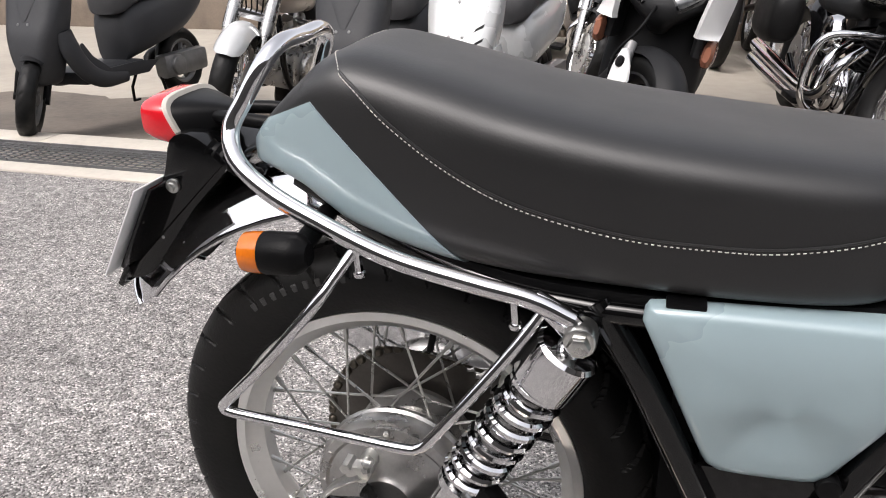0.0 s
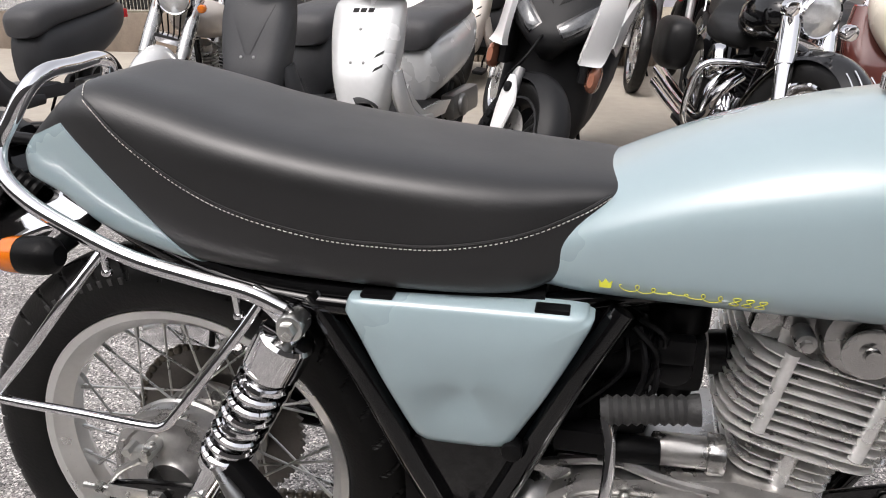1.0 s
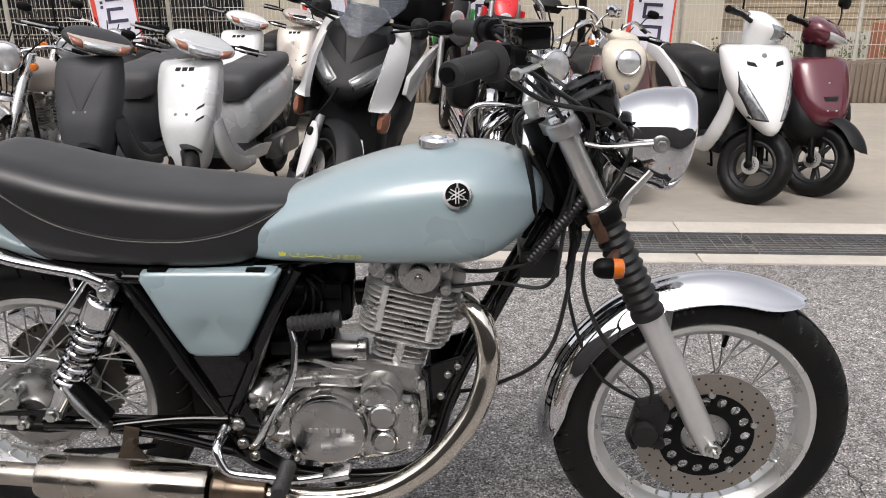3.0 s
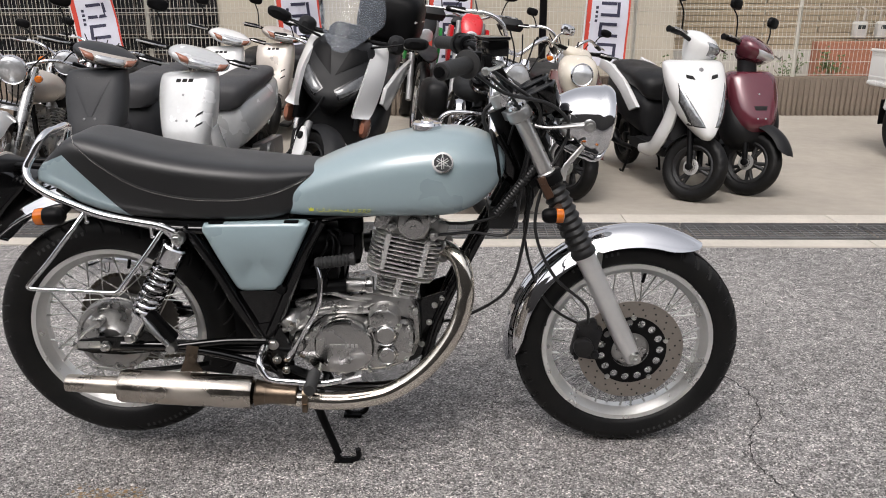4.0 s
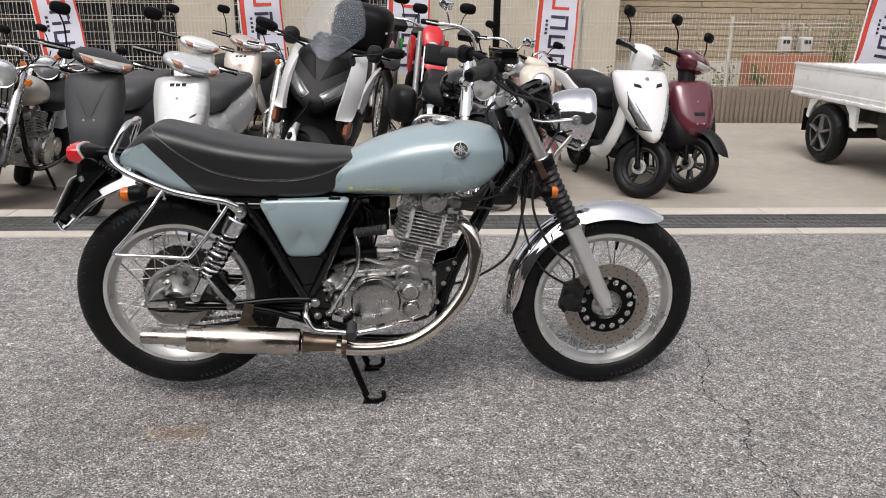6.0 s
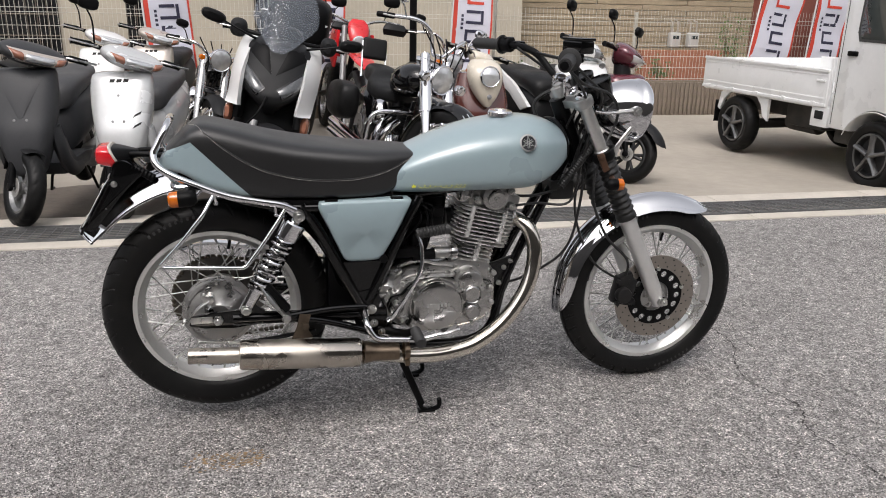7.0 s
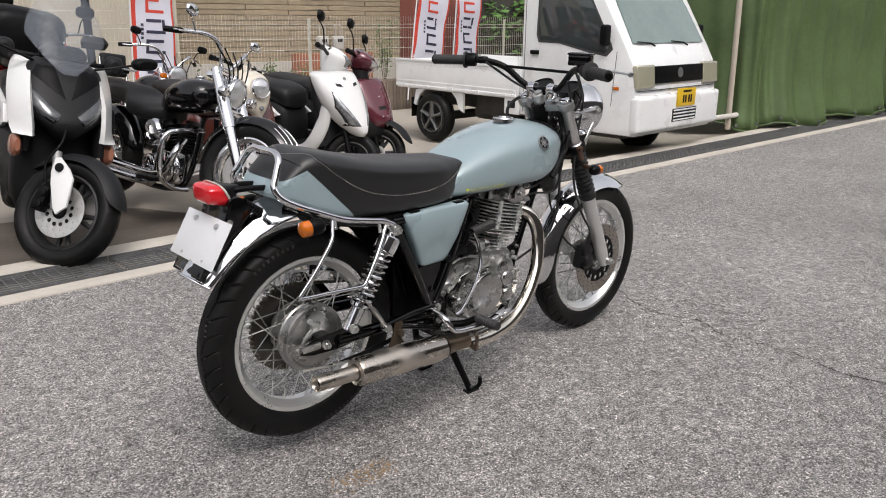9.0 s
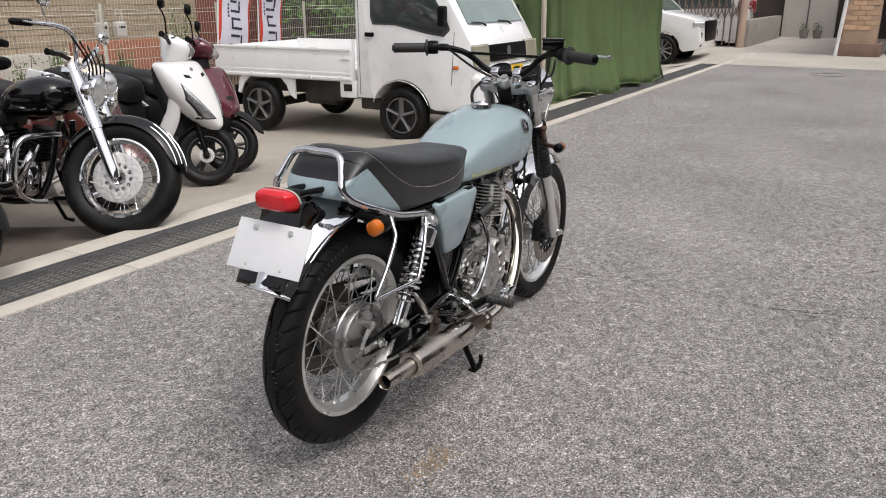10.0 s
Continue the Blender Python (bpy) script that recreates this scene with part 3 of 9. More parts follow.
# sprocket with teeth and chain on the far side
out = []
for k in range(56 * 2):
    a = 2 * math.pi * k / 112
    q = 0.136 if k % 2 else 0.128
    out.append((q * math.cos(a), q * math.sin(a)))
bm = panel(out, 0.006, Matrix.Translation((0, 0.056, 0)), 0, None, [circle(0, 0, 0.062, 24)])
# Steel colour lowered to paint in the dark that the sprocket sits in.
part("sprocket", bm, mat("shaded_steel", (0.13, 0.12, 0.11), 0.42, 0.9, vary=0.2, scale=20), rear)
bm = bmesh.new()
fs = (-0.075, 0.345)
for sgn in (1, -1):
    a0, a1 = V(RA[0], 0.059, RA[1] + sgn * 0.134), V(fs[0], 0.059, fs[1] + sgn * 0.042)
    n = 40
    for k in range(n):
        c = a0.lerp(a1, (k + 0.5) / n)
        block(c, (0.0135, 0.016 if k % 2 else 0.011, 0.0125), 0.003, bm, Matrix.Rotation(-math.atan2(a1.z - a0.z, a1.x - a0.x), 4, "Y"), 1)
for k in range(26):
    a = radians(95 + k * 6.6)
    block((RA[0] + 0.134 * math.cos(a), 0.059, RA[1] + 0.134 * math.sin(a)), (0.0135, 0.016 if k % 2 else 0.011, 0.0125), 0.003, bm, Matrix.Rotation(-a + math.pi / 2, 4, "Y"), 1)
part("chain", bm, mat("oily_chain", (0.12, 0.105, 0.085), 0.4, 0.9, vary=0.3), bike)
bm = bmesh.new()
pts = curve([(-0.80, 0.525), (-0.74, 0.54), (-0.66, 0.533), (-0.5, 0.50), (-0.3, 0.455)], 5)
rings = [[(x, 0.04, z - 0.03), (x, 0.04, z), (x, 0.046, z + 0.006), (x, 0.074, z + 0.006), (x, 0.08, z), (x, 0.08, z - 0.035), (x, 0.078, z - 0.035), (x, 0.078, z), (x, 0.045, z + 0.003), (x, 0.042, z - 0.03)] for x, z in pts]
part("chain_guard", loft(rings, bm), CHROME, bike, "chrome chain guard")

# front brake disc, carrier and caliper
holes = [circle(0, 0, 0.098, 48)]
bm = panel(circle(0, 0, 0.144, 96), 0.005, Matrix.Translation((0, -0.068, 0)), 0.0006, None, holes)
disc = part("brake_disc", bm, mat("brake_steel", (0.36, 0.325, 0.29), 0.4, 0.9, vary=0.08, scale=30), front)
# Black discs on the surface paint the shade inside the drill holes.
bm = bmesh.new()
for k in range(20):
    for j, q in enumerate((0.108, 0.122, 0.136)):
        a = 2 * math.pi * (k + j * 0.33) / 20
        drum((q * math.cos(a), -0.0684, q * math.sin(a)), (0, 1, 0), 0.0012, 0.0025, 0.0002, bm, 8)
pieces("drilled_hole", bm, DARK, disc, near=0.0)
holes = [circle(0.081 * math.cos(2 * math.pi * k / 15), 0.081 * math.sin(2 * math.pi * k / 15), 0.0105, 14) for k in range(15)] + [circle(0, 0, 0.052, 32)]
bm = panel(circle(0, 0, 0.099, 64), 0.006, Matrix.Translation((0, -0.069, 0)), 0.0006, None, holes)
part("disc_carrier", bm, SATINBLACK, disc)
bm = bmesh.new()
for k in range(5):
    a = 2 * math.pi * k / 5 + 0.3
    drum((0.098 * math.cos(a), -0.071, 0.098 * math.sin(a)), (0, 1, 0), 0.006, 0.007, 0.001, bm, 12)
pieces("disc_rivet", bm, BOLT, disc)
bm = lathe([(-0.066, 0), (-0.066, 0.03), (-0.06, 0.052), (-0.05, 0.056), (-0.04, 0.044), (-0.034, 0.06), (-0.028, 0.06), (-0.024, 0.03), (0.024, 0.03), (0.028, 0.06), (0.034, 0.06), (0.04, 0.04), (0.06, 0.038), (0.062, 0)], seg=40)
for k in range(6):
    a = 2 * math.pi * k / 6
    rod((0.036 * math.cos(a), -0.064, 0.036 * math.sin(a)), (0.036 * math.cos(a), -0.07, 0.036 * math.sin(a)), 0.005, bm, 8)
part("hub", bm, CAST, front, "grey cast front hub")
cal = V(0.574, -0.078, 0.352)
bm = block(cal, (0.07, 0.045, 0.095), 0.014, None, Matrix.Rotation(radians(12), 4, "Y"))
drum(cal + V(-0.012, -0.03, -0.006), (0, 1, 0), 0.03, 0.026, 0.006, bm)
block(cal + V(0.004, -0.004, 0.04), (0.05, 0.03, 0.04), 0.008, bm, Matrix.Rotation(radians(-20), 4, "Y"))
drum(cal + V(0.02, -0.02, -0.03), (0, 1, 0), 0.03, 0.012, 0.003, bm)
for dz in (-0.035, 0.04):
    rod(cal + V(-0.03, -0.02, dz), cal + V(-0.03, -0.034, dz), 0.007, bm, 8)
part("brake_caliper", bm, mat("caliper_black", (0.012, 0.012, 0.013), 0.45, 0.2, vary=0.3, scale=30, dust=0.05, spec=0.3), bike, "dusty black brake caliper")

# forks
D = (V(0.378, 0, 0.958) - V(0.694, 0, 0.318))
FD = D.normalized()


def fork(z, y, dx=0.0):
    k = (z - 0.318) / (0.958 - 0.318)
    return V(0.694, y, 0.318) + D * k + V(dx, 0, 0)


for y in (-0.093, 0.093):
    leg = part("fork_leg", tube([fork(0.30, y), fork(0.33, y), fork(0.36, y), fork(0.58, y), fork(0.615, y)], [0.021, 0.024, 0.0265, 0.0265, 0.029], seg=20), mat("clear_coated_alloy", (0.76, 0.76, 0.75), 0.34, 0.75, vary=0.05, scale=9), bike, "satin alloy fork leg")
    b2 = rod(V(FA[0], y - 0.012 * (1 if y < 0 else -1), 0.318), V(FA[0], y + (-0.03 if y < 0 else 0.03), FA[1]), 0.016, seg=16)
    rod(V(FA[0], y + (-0.028 if y < 0 else 0.028), 0.318), V(FA[0], y + (-0.04 if y < 0 else 0.04), 0.318), 0.011, b2, 6)
    rod(V(FA[0], y + (-0.04 if y < 0 else 0.04), 0.318), V(FA[0], y + (-0.05 if y < 0 else 0.05), 0.318), 0.006, b2, 8)
    part("axle_nut", b2, BOLT, leg)
    pr = []
    L = (fork(0.802, y) - fork(0.605, y)).length
    nb = 11
    for i in range(nb * 4 + 1):
        s = i / (nb * 4)
        taper = 0.034 - 0.003 * s
        pr.append((s * L, taper - 0.0055 * (0.5 + 0.5 * math.cos(2 * math.pi * i / 4)) if 2 < i < nb * 4 - 2 else 0.033))
    part("fork_gaiter", lathe(pr, fork(0.605, y), FD, seg=28), mat("gaiter_rubber", (0.009, 0.009, 0.009), 0.5, vary=0.2), bike, "ribbed black rubber fork gaiter")
    part("fork_tube", tube([fork(0.795, y), fork(0.82, y), fork(0.825, y), fork(0.93, y), fork(0.965, y)], [0.026, 0.026, 0.02, 0.02, 0.02], seg=20), mat("satin_fork_alloy", (0.7, 0.69, 0.67), 0.32, 0.85, vary=0.1, scale=14), bike, "brushed alloy fork shroud")
# yokes, stem
bm = bmesh.new()
top = fork(0.966, 0)
tilt = Matrix.Rotation(-math.atan2(-FD.x, FD.z), 4, "Y")
for y in (-0.093, 0.093):
    part("fork_clamp", drum(fork(0.966, y), FD, 0.03, 0.03, 0.006), mat("silver_cast", (0.5, 0.5, 0.49), 0.42, 0.8, vary=0.08, scale=20), bike)
    part("fork_cap", lathe([(0.017, 0.02), (0.024, 0.02), (0.027, 0.016), (0.028, 0)], fork(0.966, y), FD, None, 20), CHROME, bike)
loft([[tuple(top + tilt @ V(px, yy, pz)) for px, pz in ((-0.045 + abs(yy) * 0.3, -0.012), (0.03 - abs(yy) * 0.05, -0.012), (0.03 - abs(yy) * 0.05, 0.012), (-0.045 + abs(yy) * 0.3, 0.012))] for yy in (-0.093, -0.05, 0, 0.05, 0.093)], bm)
drum(top + V(-0.04, 0, 0.012), FD, 0.05, 0.02, 0.004, bm)
drum(top + V(-0.045, 0, 0.038), FD, 0.014, 0.015, 0.003, bm, 6)
part("top_yoke", bm, mat("silver_cast", (0.5, 0.5, 0.49), 0.42, 0.8, vary=0.08, scale=20), bike, "silver cast top yoke")
bm = bmesh.new()
low = fork(0.81, 0)
for y in (-0.093, 0.093):
    drum(fork(0.808, y), FD, 0.03, 0.036, 0.005, bm)
block(low + V(-0.02, 0, -0.008), (0.06, 0.17, 0.03), 0.008, bm, tilt)
rod(low + V(-0.045, 0, -0.02), top + V(-0.045, 0, 0), 0.026, bm, 16)
part("lower_yoke", bm, SATINBLACK, bike)

# front mudguard
bm = guard(FA, 0.340, 57, 188, 0.064, 0.046, n=80, rib=0.0035, steps=18, tips=(0.3, 0.5))
fg = part("front_mudguard", bm, CHROME, bike, "mirror-bright chrome front mudguard", sharp=60)
for y in (-0.066, 0.066):
    s = math.copysign(1, y)
    bm = tube([(0.60, y * 0.98, 0.60), (0.595, y * 1.15, 0.55), (0.605, y * 1.25, 0.48)], [0.008, 0.009, 0.009], None, 8, 3, 0.5)
    part("mudguard_bracket", bm, mat("bracket_steel", (0.4, 0.4, 0.39), 0.3, 1.0, vary=0.1), fg)

# headlamp on its stays
hc = V(0.529, 0, 0.936)
hd = V(1, 0, -0.17).normalized()
lamp = part("headlamp", lathe([(-0.088, 0.0), (-0.086, 0.012), (-0.078, 0.030), (-0.062, 0.049), (-0.042, 0.065), (-0.018, 0.079), (0.01, 0.089), (0.036, 0.0945), (0.046, 0.0955), (0.05, 0.0985), (0.066, 0.0985), (0.075, 0.093), (0.077, 0.086)], hc, hd, seg=48), CHROME, bike, "chrome headlamp shell")
part("lens", lathe([(0.073, 0.088), (0.085, 0.07), (0.092, 0.035), (0.094, 0.0)], hc, hd, seg=40), mat("lamp_glass", (0.6, 0.62, 0.62), 0.08, 0.2, coat=1.0, vary=0.2, scale=60), lamp)
bm = bmesh.new()
for y in (-0.1, 0.1):
    s = math.copysign(1, y)
    tube([fork(0.93, y * 0.95) + V(0.02, 0, 0.01), fork(0.93, y) + V(0.06, 0, 0.005), hc + V(0.01, y * 1.03, 0.006)], [0.01, 0.009, 0.009], bm, 10, 4, 0.6)
    drum(hc + V(0.015, y * 1.05, 0.003), (0, 1, 0), 0.016, 0.015, 0.003, bm)
pieces("headlamp_stay", bm, ALU, bike)
bm = bmesh.new()
for y in (-0.1, 0.1):
    drum(hc + V(0.015, y * 1.15, 0.003), (0, 1, 0), 0.012, 0.009, 0.002, bm, 6)
pieces("stay_bolt", bm, BOLT, bike)
bm = tube([fork(0.805, -0.085) + V(0.03, -0.02, 0.0), fork(0.84, -0.09) + V(0.055, -0.02, 0), fork(0.88, -0.095) + V(0.115, -0.01, 0.01)], [0.009, 0.008, 0.006], None, 10, 4, 0.5)
tube([fork(0.805, 0.085) + V(0.03, 0.02, 0.0), fork(0.84, 0.09) + V(0.055, 0.02, 0), fork(0.88, 0.095) + V(0.115, 0.01, 0.01)], [0.009, 0.008, 0.006], bm, 10, 4, 0.5)
pieces("lower_lamp_stay", bm, MATS["satin_fork_alloy"], bike)

# dials
for y in (-0.062, 0.062):
    gc = V(0.425, y, 1.02)
    gd = V(-0.45, 0, 0.9).normalized()
    g = part("dial", lathe([(-0.06, 0), (-0.06, 0.026), (-0.05, 0.036), (-0.01, 0.042), (0.0, 0.044), (0.006, 0.044), (0.008, 0.04), (0.003, 0.038)], gc, gd, seg=32), GLOSSBLACK, bike, "black round instrument")
    part("dial_face", lathe([(0.003, 0.039), (0.004, 0.0)], gc, gd, seg=32), SATINBLACK, g)

# handlebar and controls
HB = [(0.352, 0, 1.016), (0.352, 0.05, 1.016), (0.342, 0.09, 1.034), (0.312, 0.15, 1.084), (0.277, 0.205, 1.103), (0.242, 0.275, 1.104), (0.177, 0.40, 1.10)]
bm = tube([(x, -y, z) for x, y, z in reversed(HB[1:])] + HB, 0.0112, None, 14, 5)
bar = part("handlebar", bm, SATINBLACK, bike, "black tubular handlebar")
part("cross_brace", rod((0.309, -0.15, 1.088), (0.309, 0.15, 1.088), 0.0052), SATINBLACK, bar)
bm = bmesh.new()
for y in (-0.045, 0.045):
    block((0.35, y, 1.002), (0.04, 0.032, 0.05), 0.008, bm)
    drum((0.35, y, 1.018), (0, 1, 0), 0.034, 0.021, 0.006, bm)
pieces("bar_clamp", bm, CHROME, bike)
for s in (-1, 1):
    d = V(-0.065, 0.125 * s, -0.004).normalized()
    e0 = V(0.239, 0.284 * s, 1.104)
    pr = [(-0.004, 0.016), (-0.003, 0.03), (0.0, 0.031), (0.004, 0.03), (0.007, 0.0185)]
    for i in range(22):
        pr += [(0.012 + i * 0.005, 0.0185 if i % 2 else 0.0168)]
    pr += [(0.122, 0.0185), (0.126, 0.017), (0.127, 0)]
    part("grip", lathe(pr, e0, d, seg=24), mat("grip_rubber", (0.022, 0.022, 0.022), 0.6, vary=0.2, bump=0.2, bscale=300), bar, "ribbed black rubber grip")
    bm = drum(e0 - d * 0.02, d, 0.045, 0.024, 0.006)
    block(e0 - d * 0.02 + V(0.004, 0, 0.012), (0.036, 0.03, 0.026), 0.006, bm)
    part("switch_pod", bm, SATINBLACK, bar)
    lp = [e0 - d * 0.045 + V(0.04, 0, 0.0), e0 + d * 0.0 + V(0.075, 0, 0.0), e0 + d * 0.06 + V(0.09, 0, 0.002), e0 + d * 0.15 + V(0.1, 0, 0.004)]
    bm = tube(lp, [0.009, 0.0065, 0.006, 0.0055], None, 10, 5, 0.7)
    drum(lp[-1], d, 0.012, 0.0085, 0.003, bm, 12)
    part("lever", bm, BOLT if s < 0 else SATINBLACK, bar, "polished brake lever" if s < 0 else "black clutch lever")
    bm = block(e0 - d * 0.055 + V(0.012, 0, 0.0), (0.04, 0.03, 0.026), 0.006)
    part("lever_perch", bm, SATINBLACK, bar)
bm = block((0.297, -0.2, 1.132), (0.05, 0.075, 0.034), 0.005, None, Matrix.Rotation(radians(20), 4, "Z"))
block((0.297, -0.2, 1.153), (0.055, 0.08, 0.008), 0.003, bm, Matrix.Rotation(radians(20), 4, "Z"))
rod((0.297, -0.2, 1.114), (0.29, -0.2, 1.098), 0.012, bm)
part("brake_reservoir", bm, GLOSSBLACK, bar, "black square brake fluid reservoir")

# fuel tank
TROWS = [(-0.24, 0.06, 0.722, 0.745), (-0.226, 0.09, 0.714, 0.772), (-0.17, 0.114, 0.709, 0.815), (-0.07, 0.133, 0.708, 0.862), (0.03, 0.15, 0.71, 0.895), (0.13, 0.159, 0.712, 0.914), (0.21, 0.159, 0.716, 0.919), (0.265, 0.15, 0.737, 0.913), (0.305, 0.133, 0.768, 0.899), (0.33, 0.112, 0.796, 0.88), (0.343, 0.08, 0.82, 0.862), (0.347, 0.04, 0.836, 0.85)]
tank = part("fuel_tank", hull(TROWS, 2.5, 4.6, 56, 7), PAINT, bike, "glossy pale blue-grey teardrop fuel tank", sharp=70)


def on_tank(x, z, lift=0.0005):
    rows = curve(TROWS, 8)
    for a, b in zip(rows, rows[1:]):
        if a[0] <= x <= b[0]:
            k = (x - a[0]) / (b[0] - a[0])
            _, w, zb, zt = (p + (q - p) * k for p, q in zip(a, b))
            zc, h = (zb + zt) / 2, (zt - zb) / 2
            e = 2.5 if z >= zc else 4.6
            return V(x, -w * max(0.0, 1 - abs((z - zc) / h) ** e) ** (1 / e) - lift, z)


part("filler_cap", lathe([(0, 0.03), (0.004, 0.038), (0.016, 0.038), (0.021, 0.034), (0.022, 0.018), (0.025, 0.016), (0.025, 0)], (0.148, 0, 0.911), (0.05, 0, 1), seg=36), CHROME, tank, "chrome filler cap")
ec = on_tank(0.187, 0.860)
en = (on_tank(0.191, 0.860) - on_tank(0.183, 0.860)).cross(on_tank(0.187, 0.864) - on_tank(0.187, 0.856)).normalized()
if en.y > 0:
    en = -en
ex = V(1, 0, 0) - en * en.x
ex.normalize()
ez = ex.cross(en) * -1
if ez.z < 0:
    ez = -ez
bdg = part("round_badge", lathe([(0, 0.0255), (0.002, 0.0255), (0.0026, 0.0235), (0.0018, 0.023), (0.0018, 0)], ec, en, seg=40), GLOSSBLACK, tank, "round black badge with silver star shape")
bm = lathe([(0.001, 0.0258), (0.0026, 0.0258), (0.003, 0.0215), (0.0022, 0.021)], ec, en, seg=40)
for k in range(3):
    a = radians(90 + 120 * k)
    for off in (-0.0026, 0.0026, 0):
        u0, u1 = (-0.0155, 0.0125) if off else (0.0125, 0.0215)
        c, s = math.cos(a), math.sin(a)
        p0 = ec + en * 0.0022 + ex * (c * u0 - s * off) + ez * (s * u0 + c * off)
        p1 = ec + en * 0.0022 + ex * (c * u1 - s * off) + ez * (s * u1 + c * off)
        rod(p0, p1, 0.0011 if off else 0.0019, bm, 6)
part("badge_rim", bm, ALU, bdg)
# tiny gold-yellow script along the lower flank, as strokes without words
bm = panel([(-0.145, 0.7325), (-0.134, 0.7325), (-0.1325, 0.7415), (-0.136, 0.7375), (-0.1395, 0.7425), (-0.143, 0.7375), (-0.1465, 0.7415)], 0.0006, Matrix.Translation((0, on_tank(-0.139, 0.735).y - 0.0015, 0)), 0)
rnd = random.Random(5)
pts = []
for i in range(90):
    t = i / 89
    x = -0.124 + 0.098 * t - 0.005 * math.sin(t * 40)
    z = 0.7355 + 0.005 * math.cos(t * 40) * (0.6 + 0.4 * math.sin(t * 9)) + 0.001 * t
    pts.append((x, z))
tube([on_tank(x, z, 0.0012) for x, z in pts], 0.00055, bm, 4)
for k in range(3):
    ring = [(-0.018 + 0.0115 * k + 0.0034 * math.sin(2 * a) * (1.0 if math.cos(a) > 0 else 1.25) + 0.0016 * math.cos(a), 0.7365 + 0.0052 * math.cos(a)) for a in (i * math.pi / 12 for i in range(25))]
    tube([on_tank(x, z, 0.0012) for x, z in ring], 0.00055, bm, 4)
part("side_script", bm, YELLOW, tank, "small yellow crown and script strokes")
bm = tube([(0.325 + (z - 0.82) * -0.12, y, z) for y, z in ((-0.1, 0.8), (-0.117, 0.83), (-0.108, 0.868), (-0.055, 0.897), (0.0, 0.903), (0.055, 0.897), (0.108, 0.868), (0.117, 0.83), (0.1, 0.8))], 0.006, None, 8, 4)
part("tank_edge_rubber", bm, PLASTIC, tank)

# seat with tail cowl
SROWS = [(-0.826, 0.068, 0.806, 0.818), (-0.818, 0.086, 0.801, 0.834), (-0.797, 0.1, 0.796, 0.858), (-0.76, 0.109, 0.780, 0.893), (-0.735, 0.115, 0.763, 0.911), (-0.70, 0.121, 0.744, 0.917), (-0.62, 0.128, 0.722, 0.899), (-0.54, 0.131, 0.711, 0.878), (-0.44, 0.133, 0.707, 0.859), (-0.34, 0.133, 0.705, 0.847), (-0.26, 0.128, 0.706, 0.839), (-0.212, 0.117, 0.712, 0.835), (-0.172, 0.104, 0.737, 0.833), (-0.135, 0.09, 0.767, 0.829), (-0.112, 0.07, 0.79, 0.818)]
SEATN = 4.6


def sliced(bm, a, b, keep_above):
    """Keeps what lies above (or below) the slanted plane through a and b in x, z."""
    no = V(a[1] - b[1], 0, b[0] - a[0]).normalized()
    if no.z < 0:
        no = -no
    bmesh.ops.bisect_plane(bm, geom=list(bm.verts) + list(bm.edges) + list(bm.faces), plane_co=V(a[0], 0, a[1]), plane_no=no, clear_outer=not keep_above, clear_inner=keep_above)
    bmesh.ops.holes_fill(bm, edges=[e for e in bm.edges if e.is_boundary])
    return bm


FLANK = ((-0.578, 0.712), (-0.744, 0.879))
RIM_TOP = ((-0.72, 0.882), (-0.80, 0.85))
bm = sliced(hull(SROWS, SEATN, 7, 64, 8), *FLANK, True)
merge(sliced(sliced(hull(SROWS, SEATN, 7, 64, 8), *FLANK, False), *RIM_TOP, True), None, bm)
seat = part("seat", bm, LEATHER, bike, "long black vinyl seat with white stitching", sharp=60)
cw = part("tail_cowl", sliced(sliced(hull(SROWS, SEATN, 8, 64, 8), *FLANK, False), *RIM_TOP, False), PAINT, bike, "pale blue-grey tail cowl", sharp=40)
cw.scale = (1.0, 1.014, 1.0)
SZ = curve([(-0.14, 0.817), (-0.17, 0.80), (-0.225, 0.779), (-0.30, 0.765), (-0.36, 0.763), (-0.44, 0.767), (-0.53, 0.786), (-0.594, 0.814), (-0.655, 0.855), (-0.69, 0.886), (-0.708, 0.9)], 9)


def seat_row(x):
    rows = curve(SROWS, 8)
    for a, b in zip(rows, rows[1:]):
        if a[0] <= x <= b[0]:
            k = (x - a[0]) / (b[0] - a[0])
            return [p + (q - p) * k for p, q in zip(a, b)][1:]


def on_seat(x, z, s=-1, lift=0.0006):
    w, zb, zt = seat_row(x)
    zc, h = (zb + zt) / 2, (zt - zb) / 2
    e = SEATN if z >= zc else 7
    return V(x, s * (w * max(0.0, 1 - min(1, abs((z - zc) / h)) ** e) ** (1 / e) + lift), z)


def seat_top(x, y, lift=0.0006):
    w, zb, zt = seat_row(x)
    zc, h = (zb + zt) / 2, (zt - zb) / 2
    return V(x, y, zc + h * max(0.0, 1 - min(1, abs(y / w)) ** SEATN) ** (1 / SEATN) + lift)


